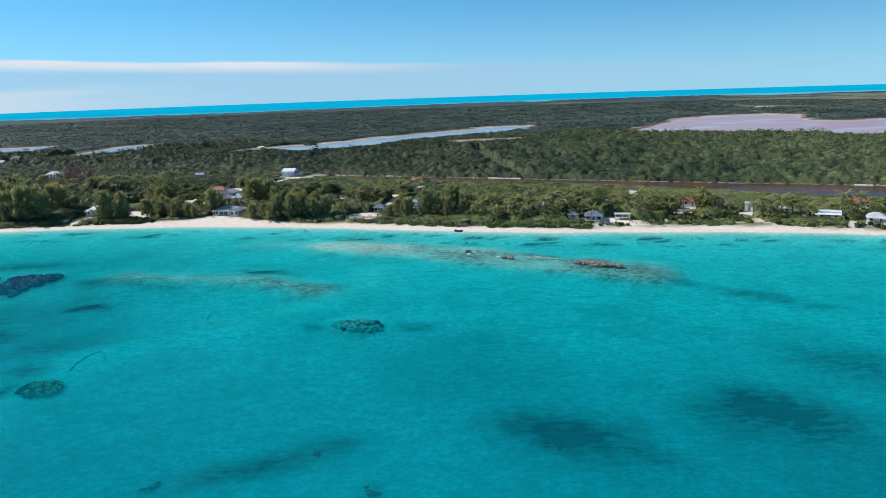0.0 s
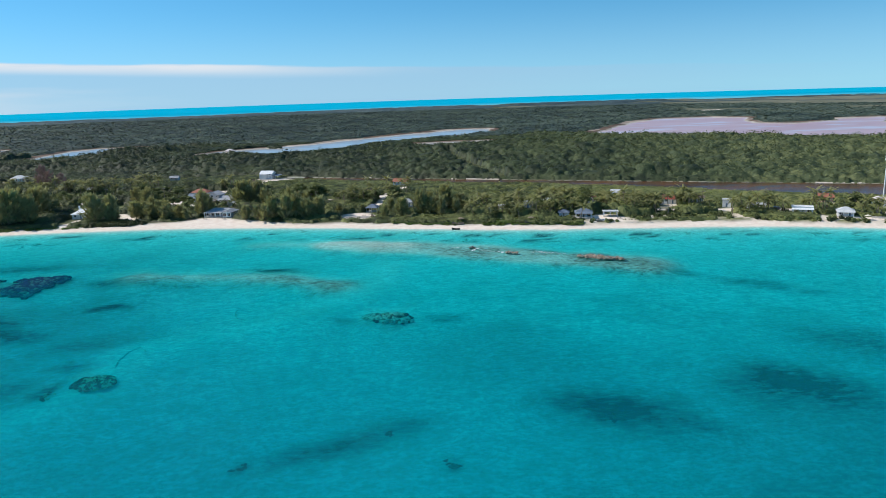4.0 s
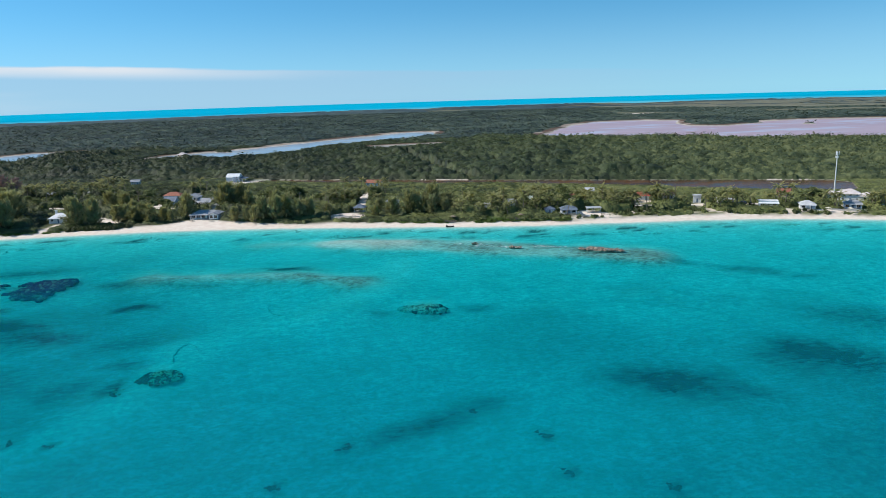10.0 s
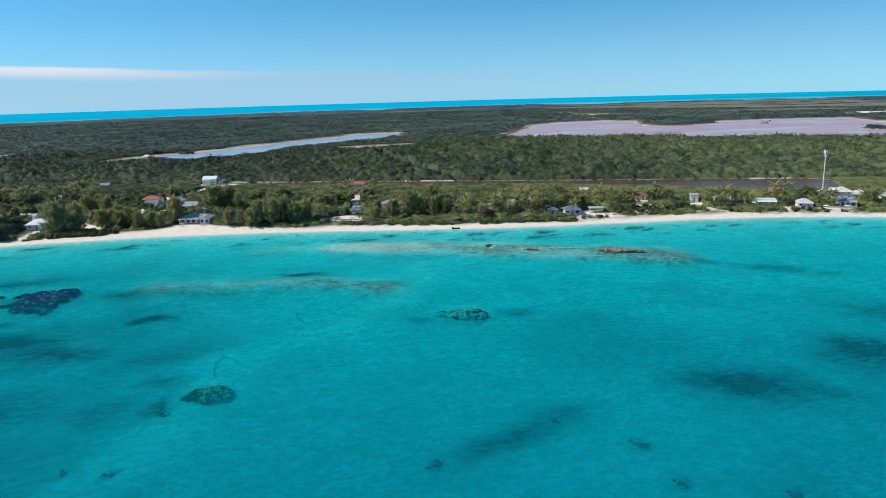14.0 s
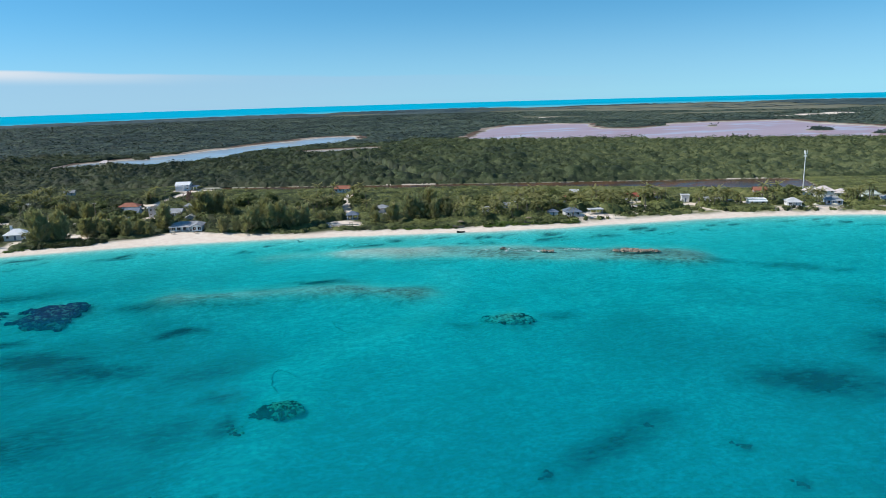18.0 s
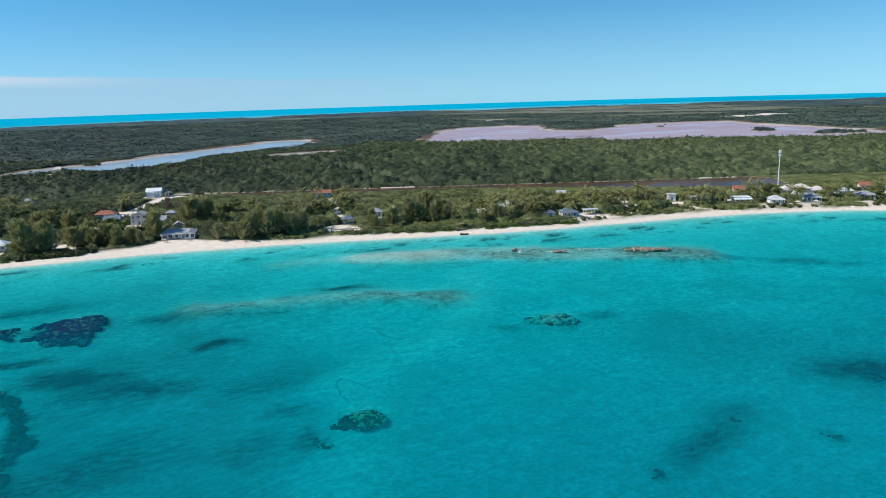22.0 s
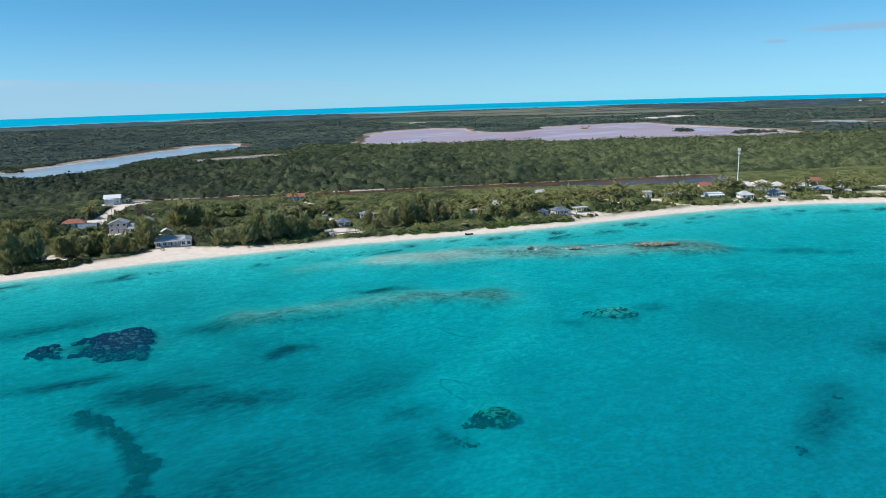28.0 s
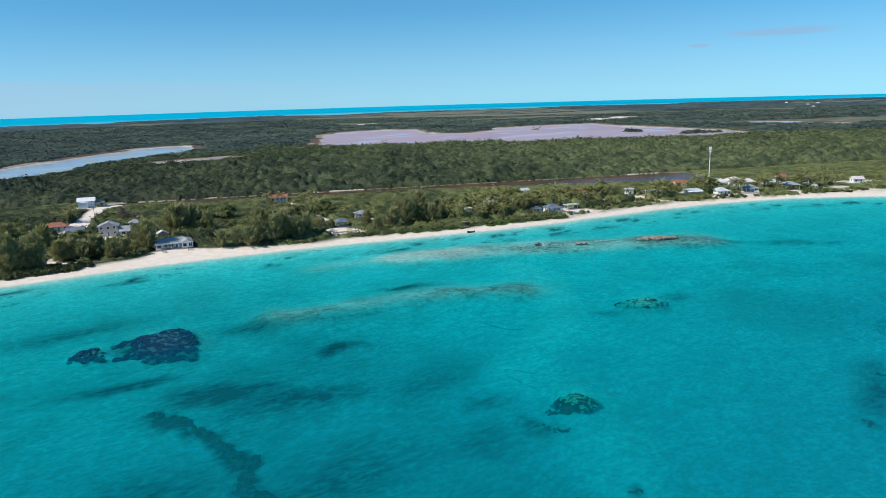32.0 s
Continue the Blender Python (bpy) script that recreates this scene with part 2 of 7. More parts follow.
M_CORAL_PALE = coral("pale_coral", (0.20, 0.155, 0.13), (0.74, 0.60, 0.48), 0.34)
M_CORAL_DARK = coral("purple_brown_coral", (0.13, 0.018, 0.10), (0.34, 0.20, 0.22), 0.66)
M_THREAD = coral("thin_sea_grass", (0.40, 0.41, 0.33), (0.52, 0.52, 0.43), 0.5)
M_CORAL_OLIVE = coral("olive_coral", (0.035, 0.026, 0.018), (0.70, 0.52, 0.34), 0.50)
M_CORAL_RIM = coral("dark_rim_coral", (0.010, 0.008, 0.014), (0.09, 0.065, 0.06), 0.62)

# ---- the lie of the land: plan curves ----
SHORE = np.array([(-3450, 700), (-1200, 420), (-600, 352), (-300, 342), (-209, 338), (-170, 338.5), (-153, 337), (-120, 335), (-93, 330), (-70, 325),
                  (-46, 317), (-20, 310), (7, 301), (50, 291), (95, 285), (136, 276), (168, 266), (193, 254), (217, 236), (232, 222), (300, 158), (420, 60),
                  (700, -120), (1500, -600), (3450, -1600)], float)
VEGE = np.array([(-3450, 712), (-1200, 434), (-600, 364), (-300, 352), (-215, 344.8), (-174, 345.3), (-145, 343.8), (-122, 344.8), (-113, 352), (-99, 343.8), (-77, 334.8),
                 (-50, 324.8), (-20, 317.8), (6, 308.8), (38, 299.8), (64, 294.5), (88, 292), (112, 289.8), (132, 285.3), (156, 275.5), (192, 260.6), (222, 242.8), (244, 221),
                 (310, 168.3), (430, 75), (700, -105), (1500, -585), (3450, -1585)], float)
FARCOAST = np.array([(-3450, 2300), (-1534, 2380), (-730, 2400), (56, 2700), (550, 2700), (1037, 2700), (1720, 2450), (2336, 2050), (2848, 1620), (3193, 1380), (3450, 1200)], float)
UX, UY, VX, VY = 0.915, -0.404, 0.404, 0.915     # along and across the lagoon
POLY = {}
POLY["lagoon"] = [(-60, 424), (-20, 416), (10, 404), (50, 395), (86, 399), (92, 440), (84, 449), (40, 449.5), (-40, 449), (-110, 449), (-200, 449), (-300, 449), (-300, 434), (-150, 430)]
POLY["blue_lake"] = [(-226, 748), (-190, 750), (-150, 738), (-108, 764), (-71, 807), (-29, 869), (28, 916), (84, 958), (126, 1012), (130, 1090), (105, 1106), (48, 1062), (-14, 1000),
    (-66, 938), (-108, 884), (-155, 854), (-205, 818)]
POLY["west_pond"] = [(-404, 752), (-346, 756), (-312, 880), (-332, 945), (-386, 947), (-409, 886)]
POLY["small_pond"] = [(-600, 752), (-525, 768), (-495, 860), (-510, 990), (-560, 975), (-640, 940)]
POLY["pink_lake"] = [(214, 876), (232, 850), (230, 820), (285, 770), (339, 730), (394, 690), (457, 655), (513, 618), (560, 570), (607, 525), (661, 515), (700, 548), (742, 624),
    (778, 741), (807, 875), (860, 980), (807, 1015), (720, 1045), (640, 1030), (600, 985), (540, 955), (505, 1000), (520, 1060), (575, 1150), (530, 1215), (443, 1214), (373, 1130),
    (293, 994), (244, 905)]
POLY["mud_pan"] = [(5, 830), (40, 838), (95, 842), (112, 812), (70, 788), (20, 784)]
POLY["east_pond"] = [(966, 742), (1000, 756), (1030, 735), (1026, 690), (1004, 640), (985, 578), (952, 566), (957, 640), (964, 700)]
for k in ("lagoon",):
    POLY[k] = [(u * UX + v * VX, u * UY + v * VY) for u, v in POLY[k]]
ISLETS = [(602, 1005, 24, 11), (654, 927, 9, 5), (676, 747, 17, 11), (690, 642, 34, 11), (560, 990, 18, 7), (-66, 962, 13, 7), (-150, 846, 10, 5)]


TABLES = {}


def vnoise(x, y, s, seed=0, octs=3):
    """Smooth value noise on arrays, 0 to 1."""
    out, amp, tot = np.zeros_like(x, float), 1.0, 0.0
    for o in range(octs):
        key = seed * 17 + o
        if key not in TABLES:
            TABLES[key] = np.random.RandomState(key).rand(256, 256)
        tab = TABLES[key]
        fx, fy = x / s, y / s
        ix, iy = np.floor(fx).astype(int), np.floor(fy).astype(int)
        tx, ty = fx - ix, fy - iy
        tx, ty = tx * tx * (3 - 2 * tx), ty * ty * (3 - 2 * ty)
        a, b = tab[ix % 256, iy % 256], tab[(ix + 1) % 256, iy % 256]
        c, d = tab[ix % 256, (iy + 1) % 256], tab[(ix + 1) % 256, (iy + 1) % 256]
        out += amp * ((a * (1 - tx) + b * tx) * (1 - ty) + (c * (1 - tx) + d * tx) * ty)
        tot += amp
        amp, s = amp * 0.5, s * 0.5
    return out / tot


def inside(poly, x, y):
    """Even-odd test of many points against one outline."""
    res = np.zeros(x.shape, bool)
    n = len(poly)
    for i in range(n):
        (x0, y0), (x1, y1) = poly[i], poly[(i + 1) % n]
        cond = (y0 > y) != (y1 > y)
        if y1 != y0:
            res ^= cond & (x < (x1 - x0) * (y - y0) / (y1 - y0) + x0)
    return res


def seg_dist(line, x, y):
    """Distance of many points to an open polyline."""
    best = np.full(x.shape, 1e9)
    for (x0, y0), (x1, y1) in zip(line[:-1], line[1:]):
        dx, dy = x1 - x0, y1 - y0
        t = np.clip(((x - x0) * dx + (y - y0) * dy) / (dx * dx + dy * dy), 0, 1)
        best = np.minimum(best, np.hypot(x - x0 - t * dx, y - y0 - t * dy))
    return best


def smooth(v, lo, hi):
    t = np.clip((v - lo) / (hi - lo), 0, 1)
    return t * t * (3 - 2 * t)


def shore_d(x, y):
    """Metres inland of the waterline (negative at sea)."""
    ys = np.interp(x, SHORE[:, 0], SHORE[:, 1]) + 2.2 * (vnoise(x, x * 0, 23, 3, 2) - 0.5)
    slope = np.interp(x, 0.5 * (SHORE[1:, 0] + SHORE[:-1, 0]), np.diff(SHORE[:, 1]) / np.diff(SHORE[:, 0]))
    return (y - ys) / np.sqrt(1 + slope ** 2)


def veg_d(x, y):
    ys = np.interp(x, VEGE[:, 0], VEGE[:, 1]) + 4.0 * (vnoise(x, x * 0, 11, 5, 2) - 0.5)
    slope = np.interp(x, 0.5 * (VEGE[1:, 0] + VEGE[:-1, 0]), np.diff(VEGE[:, 1]) / np.diff(VEGE[:, 0]))
    return (y - ys) / np.sqrt(1 + slope ** 2)


def wobble(x, y, amp, s, seed):
    return x + amp * 2 * (vnoise(x, y, s, seed) - 0.5), y + amp * 2 * (vnoise(x, y, s, seed + 1) - 0.5)


def in_lakes(x, y, grow=0.0):
    res = np.zeros(x.shape, bool)
    for k, poly in POLY.items():
        px, py = [p[0] for p in poly], [p[1] for p in poly]
        pad = grow + 12
        near = (x > min(px) - pad) & (x < max(px) + pad) & (y > min(py) - pad) & (y < max(py) + pad)
        if not near.any():
            continue
        wx, wy = wobble(x[near], y[near], 1.5 if k == "lagoon" else 9, 12 if k == "lagoon" else 40, 40)
        m = inside(poly, wx, wy)
        if grow:
            m |= seg_dist(poly + poly[:1], wx, wy) < grow
        res[near] |= m
    for a, b, ra, rb in ISLETS:
        res &= ~((((x - a) * UX + (y - b) * UY) / ra) ** 2 + (((x - a) * VX + (y - b) * VY) / rb) ** 2 < 1)
    return res


ROADS = {}
ROADS["driveway"] = ([(-92, 508), (-99, 511), (-109, 492), (-116, 470), (-122, 452), (-130, 433), (-136, 415), (-150, 412)], 5.2)
ROADS["side_track"] = ([(-122, 452), (-112, 446), (-100, 452), (-90, 462)], 3.0)
ROADS["coast_road"] = ([(-420, 470), (-260, 440), (-185, 421), (-150, 412), (-130, 398), (-95, 380), (-60, 371), (-24, 362), (18, 342), (45, 334), (75, 325), (110, 320), (140, 312),
    (165, 303), (182, 294)], 3.0)
ROADS["garden_path"] = ([(-12, 447), (-13, 436), (-22, 412), (-24, 398), (-28, 372), (-28, 362)], 2.6)
ROADS["cabin_path"] = ([(-176, 362), (-178, 352), (-179, 346)], 2.2)
ROADS["dune_path"] = ([(-161, 375), (-156, 368), (-149, 358), (-146, 353)], 3.2)
ROADS["bar_path"] = ([(76, 312), (78, 306), (80, 300)], 4.0)
ROADS["salt_flat"] = ([(480, 1318), (520, 1305), (600, 1330), (640, 1322)], 15.0)
ROADS["far_flat"] = ([(575, 1490), (620, 1478), (690, 1485)], 14.0)
ROADS["pan_strip"] = ([(526, 1380), (600, 1422), (668, 1465)], 9.0)
ROADS["pan_bank"] = ([(545, 1290), (600, 1302), (650, 1340)], 7.0)
ROADS["marsh_strip"] = ([(-720, 1230), (-640, 1250), (-594, 1255)], 8.0)
ROADS["marsh_bank"] = ([(-590, 1380), (-560, 1420), (-548, 1424)], 8.0)
ROADS["marsh_end"] = ([(-530, 1465), (-456, 1580)], 6.0)
ROADS["inland_track"] = ([(-205, 640), (-190, 668), (-176, 690), (-150, 694)], 3.0)
YARDS = [(-38, 334, 8, 6), (-37, 341, 9, 8), (-106, 347, 13, 5), (-128, 441, 9, 6), (-118, 402, 9, 7), (-177, 420, 7, 4), (-168, 398, 12, 5), (-152, 402, 8, 5), (-60, 402, 5, 3), (-128, 456, 9, 4), (74, 305, 14, 6), (143, 306, 12, 4), (178, 277, 18, 3),
         (206, 266, 8, 2), (-317, 516, 13, 20), (-24, 402, 9, 4), (-150, 352, 9, 3), (30, 326, 22, 3), (-103, 512, 11, 6), (170, 300, 14, 4), (-172, 697, 13, 8), (955, 1085, 34, 50), (1030, 1100, 34, 66), (1085, 1110, 18, 40), (1125, 1120, 30, 62), (-309, 566, 14, 18), (-153, 362, 3, 9)]


def bare(x, y):
    """How sandy or trodden the ground is away from the beach."""
    r = np.zeros_like(x)
    for line, w in ROADS.values():
        px, py = [p[0] for p in line], [p[1] for p in line]
        near = (x > min(px) - 20) & (x < max(px) + 20) & (y > min(py) - 20) & (y < max(py) + 20)
        if near.any():
            r[near] = np.maximum(r[near], 1 - smooth(seg_dist(line, x[near], y[near]), w * 0.7, w * 1.2))
    jx, jy = wobble(x, y, 2.5, 7, 21)
    for a, b, ra, rb in YARDS:
        du, dv = (jx - a) * UX + (jy - b) * UY, (jx - a) * VX + (jy - b) * VY
        r = np.maximum(r, 1 - smooth(np.hypot(du / ra, dv / rb), 0.8, 1.1))
    return r


def land_h(x, y):
    """Height of the dry ground."""
    v = x * VX + y * VY
    u = x * UX + y * UY
    ridge = 7.0 * smooth(v, 455, 600) * (1 - smooth(v, 640, 760)) * smooth(u, -330, -110) * (1 - 0.5 * smooth(x, 60, 240))
    hill = 2.0 * np.exp(-(((x + 108) / 40) ** 2 + ((y - 520) / 30) ** 2)) + 6.5 * np.exp(-(((x + 172) / 34) ** 2 + ((y - 704) / 22) ** 2))
    far = 0.8 * vnoise(x, y, 260, 9, 2) * smooth(v, 700, 1000)
    lag = smooth(v, 370, 405) * (1 - smooth(v, 449, 470))
    return (1.25 + 0.5 * vnoise(x, y, 20, 7, 2)) * (1 - 0.55 * lag) + ridge * (0.75 + 0.5 * vnoise(x, y, 120, 11, 2)) + hill * 0.6 + far


REEF_BAND = [(-40, 279), (-14, 270), (8, 260), (20, 250), (50, 235), (62, 226)]


SHOAL = [(-112, 243), (-90, 239), (-71, 236), (-55, 229), (-42, 219)]
SAND_RIDGE = [(-118, 108), (-105, 124), (-95, 137), (-84, 157), (-88, 170), (-70, 177), (-48, 193), (-28, 220), (-24, 240)]


def sea_bed(x, y, h):
    """Reefs and sand ridges that rise from the sea bed."""
    band = (1 - smooth(seg_dist(REEF_BAND, *wobble(x, y, 4, 14, 60)), 7, 20))
    h = h * (1 - 0.7 * band)
    # a pale sand ridge winds seaward through the weed
    ridge = 1 - smooth(seg_dist(SAND_RIDGE, *wobble(x, y, 3, 14, 64)), 2, 13)
    h = h * (1 - 0.22 * ridge)
    for line, w, up in ((SHOAL, 15, 0.66), ([(-76, 289), (-46, 285), (-18, 274)], 13, 0.5), ([(-159, 204), (-155, 196), (-153, 187), (-152, 179), (-150.5, 170), (-154, 162), (-152, 154), (-150, 148)], 4, 0.08)):
        h = h * (1 - up * (1 - smooth(seg_dist(line, *wobble(x, y, 3, 10, 66)), 1.5, w)))
    # coral banks stand up from the bed
    for a, b, ra, rb, up in ((-144, 242, 9, 12, 0.6), (-161, 246, 5, 5, 0.55), (-24, 183.5, 7.0, 5.5, 0.55), (-90, 149.5, 4.4, 4.0, 0.45)):
        h = h * (1 - up * np.exp(-((x - a) / ra) ** 4 - ((y - b) / rb) ** 4))
    return h


def ground_h(x, y):
    d = shore_d(x, y)
    q = np.maximum(-d, 0)
    sea = -(0.8 * (1 - np.exp(-q / 5)) + 0.03 * np.minimum(q, 28) + 0.0115 * np.clip(q - 28, 0, 95) + 0.022 * np.clip(q - 123, 0, 400))
    vd = veg_d(x, y)
    beach = np.clip(d, 0, 60) * 0.10
    land = np.minimum(land_h(x, y), np.maximum(beach, 0) + np.maximum(vd, 0) * 0.25)
    h = np.where(d > 0, land, sea)
    yc = np.interp(x, FARCOAST[:, 0], FARCOAST[:, 1]) + 70 * (vnoise(x, y, 300, 31) - 0.5)
    h = np.where(y > yc, -6.0, h)
    h = np.where(in_lakes(x, y) & (d > 20), -0.5, h)
    wet = d < -6
    h[wet] = sea_bed(x[wet], y[wet], h[wet])
    return h


def tan_share(x, y):
    """Where the woods open into tan marsh and grass."""
    v, u = x * VX + y * VY, x * UX + y * UY
    flats = smooth(v + 0.52 * u + 260 * (vnoise(x, y, 240, 113, 3) - 0.5), 1960, 2160) * smooth(u, -260, -40) * (1 - smooth(u, 720, 1000))
    glades = 0.75 * smooth(vnoise(x, y, 330, 111, 3), 0.57, 0.66) * smooth(v, 1400, 1700) * smooth(x, 0, 500)
    meadow = 0.7 * smooth(v, 880, 950) * (1 - smooth(v, 1060, 1200)) * smooth(u, 470, 620) * (0.5 + vnoise(x, y, 90, 115, 2))
    return np.maximum(np.maximum(0.92 * flats, glades), np.minimum(meadow, 0.9))


# ---- mesh helpers ----
def from_arrays(name, verts, faces, material, attrs=None, smooth_faces=False):
    """A mesh object out of arrays: verts (n, 3), faces (m, 3 or 4)."""
    me = bpy.data.meshes.new(name)
    k = faces.shape[1]
    me.vertices.add(len(verts))
    me.vertices.foreach_set("co", np.ascontiguousarray(verts, np.float32).ravel())
    me.loops.add(len(faces) * k)
    me.loops.foreach_set("vertex_index", np.ascontiguousarray(faces, np.int32).ravel())
    me.polygons.add(len(faces))
    me.polygons.foreach_set("loop_start", np.arange(0, len(faces) * k, k, dtype=np.int32))
    me.update(calc_edges=True)
    if smooth_faces:
        me.polygons.foreach_set("use_smooth", np.ones(len(faces), bool))
    for key, v in (attrs or {}).items():
        a = me.attributes.new(key, "FLOAT", "POINT")
        a.data.foreach_set("value", np.ascontiguousarray(v, np.float32))
    me.materials.append(material)
    return new(name, me)


def part(name, bm, material, parent, label=""):
    """Links a bmesh as one mesh object under a thing or part."""
    me = bpy.data.meshes.new(name)
    bm.to_mesh(me)
    bm.free()
    me.materials.append(material)
    ob = new(name, me)
    ob.parent = parent
    if label:
        ob["label"] = label
    return ob


def box(bm, x0, x1, y0, y1, z0, z1):
    v = [bm.verts.new(c) for c in ((x0, y0, z0), (x1, y0, z0), (x1, y1, z0), (x0, y1, z0), (x0, y0, z1), (x1, y0, z1), (x1, y1, z1), (x0, y1, z1))]
    for f in ((3, 2, 1, 0), (4, 5, 6, 7), (0, 1, 5, 4), (1, 2, 6, 5), (2, 3, 7, 6), (3, 0, 4, 7)):
        bm.faces.new([v[i] for i in f])
    return bm


def solid(bm, pts, faces):
    v = [bm.verts.new(p) for p in pts]
    for f in faces:
        bm.faces.new([v[i] for i in f])
    return bm


def tube(bm, pts, radii, sides=7, cap=True):
    rings = []
    for i, (p, r) in enumerate(zip(pts, radii)):
        p = Vector(p)
        a = Vector(pts[min(i + 1, len(pts) - 1)]) - Vector(pts[max(i - 1, 0)])
        q = a.to_track_quat("Z", "Y")
        rings.append([bm.verts.new(p + q @ Vector((r * math.cos(2 * math.pi * k / sides), r * math.sin(2 * math.pi * k / sides), 0))) for k in range(sides)])
    for a, b in zip(rings[:-1], rings[1:]):
        for k in range(sides):
            bm.faces.new((a[k], a[(k + 1) % sides], b[(k + 1) % sides], b[k]))
    if cap:
        bm.faces.new(rings[-1])
        bm.faces.new(rings[0][::-1])
    return bm


def empty(name, m):
    ob = new(name)
    ob.empty_display_size = 0.5
    ob.matrix_basis = m
    return ob


def gz(x, y):
    """Ground height at one spot."""
    return float(ground_h(np.array([float(x)]), np.array([float(y)]))[0])


# ---- ground ----
def steps(a, b, fine, lo, hi, grow=1.14, mid=None):
    """Grid lines: fine between lo and hi, mid next, then growing outwards."""
    c = list(np.arange(lo, hi + 0.1, fine))
    if mid:
        c = list(np.arange(mid[0], lo - mid[2] * 0.6, mid[2])) + c + list(np.arange(hi + mid[2], mid[1], mid[2]))
    s = mid[2] if mid else fine
    while c[-1] < b:
        s *= grow
        c.append(min(c[-1] + s, b))
    s = mid[2] if mid else fine
    while c[0] > a:
        s *= grow
        c.insert(0, max(c[0] - s, a))
    return np.array(c)


gx = steps(-3450, 3450, 2.5, -245, 300, mid=(-660, 1110, 7))
gy = steps(-3450, 3450, 2.5, 85, 525, mid=(84, 1230, 7))
X, Y = np.meshgrid(gx, gy)
X, Y = X.ravel(), Y.ravel()
Z = ground_h(X, Y)
nx, ny = len(gx), len(gy)
ii = (np.arange(ny - 1)[:, None] * nx + np.arange(nx - 1)[None, :]).ravel()
GF = np.stack([ii, ii + 1, ii + nx + 1, ii + nx], 1)
D = shore_d(X, Y)
V = X * VX + Y * VY
VD = veg_d(X, Y)
near_lake = in_lakes(X, Y, 15.0)
sandy = np.where(D > -8, 1 - smooth(VD, -0.5, 2.5), 0)
sandy = np.maximum(sandy, bare(X, Y) * (D > 0))
sandy = np.maximum(sandy, 0.3 * near_lake * (D > 30) * (Y > 560) * (vnoise(X, Y, 60, 73) > 0.64))
# sea-grass beds: centre, half sizes, turn, strength
BEDS = [(22, 123, 16, 10, -35, 0.82), (19, 120, 6, 4, 0, 0.6), (34, 114, 9, 5, -30, 0.4), (64, 127, 17, 13, -40, 0.62), (61, 134, 3, 2, 0, 0.5), (-35, 116, 16, 5.5, 22, 0.6), (-20, 122, 8, 5, 15, 0.45), (-130, 192, 18, 8, -12, 0.5), (-142, 205, 15, 6, -15, 0.75), (-140, 157, 22, 12, 10, 0.4), (8, 155, 26, 15, -20, 0.14), (-98, 164, 6, 4, 0, 0.4),
        (-108, 212, 8, 4, -8, 0.85), (-160, 222, 14, 4.5, -15, 0.62), (-103, 180, 16, 8, 20, 0.3), (-120, 241, 10, 5, -12, 0.42), (-113, 151, 11, 8, 0, 0.36), (92, 150, 22, 12, -40, 0.4),
        (-160, 270, 22, 7, 0, 0.35), (-172, 165, 24, 14, 30, 0.45), (-8, 183, 6, 3, -25, 0.45), (-36, 189, 6, 2, -10, 0.35), (-63, 249.5, 9, 1.8, -22, 1.1), (-98, 147, 4, 2.2, 20, 0.75), (-156, 198, 5, 2.5, -55, 0.6), (-152, 188, 6, 2.5, -75, 0.7), (-151.5, 176, 6, 2.3, -80, 0.7), (-152, 166, 5, 2.6, 60, 0.8), (-152.5, 156, 5, 3, -50, 0.7),
        (-25, 184.5, 8.0, 5.4, -32, 0.5), (-91, 150, 4.6, 3.8, 10, 0.6), (-99, 149, 2.6, 4.0, 25, 0.6), (-6.5, 187, 6, 2.4, -15, 0.5), (-140, 245, 5, 9, -10, 0.7), (-146, 244, 7, 5, -10, 0.6)]
# lone clumps of weed and coral on the sand: place and size
CLUMPS = [(-24, 119.5, 1.0), (-12.8, 105.8, 1.3), (-50, 110.5, 1.2), (-12.9, 92.6, 1.0), (-113, 126, 0.9), (-105, 122.5, 0.8), (-63, 99.5, 1.0), (-32, 116.8, 0.7), (2, 84.5, 1.3), (61, 134, 1.4), (20, 119, 1.6)]
weed = np.zeros_like(X)
wx, wy = wobble(X, Y, 5, 12, 81)
for a, b, ra, rb, ang, s in BEDS:
    ca, sa = math.cos(radians(ang)), math.sin(radians(ang))
    du, dv = ((wx - a) * ca + (wy - b) * sa) / ra, (-(wx - a) * sa + (wy - b) * ca) / rb
    weed = np.maximum(weed, min(1, s * 1.5) * np.exp(-(du ** 2 + dv ** 2) * 1.3))
# short streaks of weed that lie along the beach
strip = smooth(-D, 4, 9) * (1 - smooth(-D, 15, 24))
weed = np.maximum(weed, strip * smooth(vnoise(X * 0.9 + Y * 0.25, Y * 2.6, 9, 91, 3), 0.58, 0.72) * 0.85)
offing = smooth(-D, 60, 110)
side = 0.4 + 0.6 * smooth(np.abs(X + 55), 30, 75)
weed = np.maximum(weed, 0.22 * side * smooth(vnoise(X, Y, 42, 93, 4), 0.48, 0.7) * offing)
weed = np.maximum(weed, 0.15 * side * smooth(vnoise(X, Y, 13, 94, 3), 0.5, 0.72) * offing)
weed += 0.19 * smooth(-X, 50, 130) * smooth(-D, 14, 60) + 0.12 * smooth(X, -10, 40) * smooth(-D, 110, 170)
weed *= 1 - 0.85 * (1 - smooth(seg_dist(SAND_RIDGE, wx, wy), 3, 11))
for line, w, s in (([(-159, 204), (-155, 196), (-153, 187), (-152, 179), (-150.5, 170), (-154, 162), (-152, 154), (-150, 148)], 1.5, 1.0),):
    weed = np.maximum(weed, s * (1 - smooth(seg_dist(line, *wobble(X, Y, 1.5, 6, 85)), 0.8, w + 0.8)))
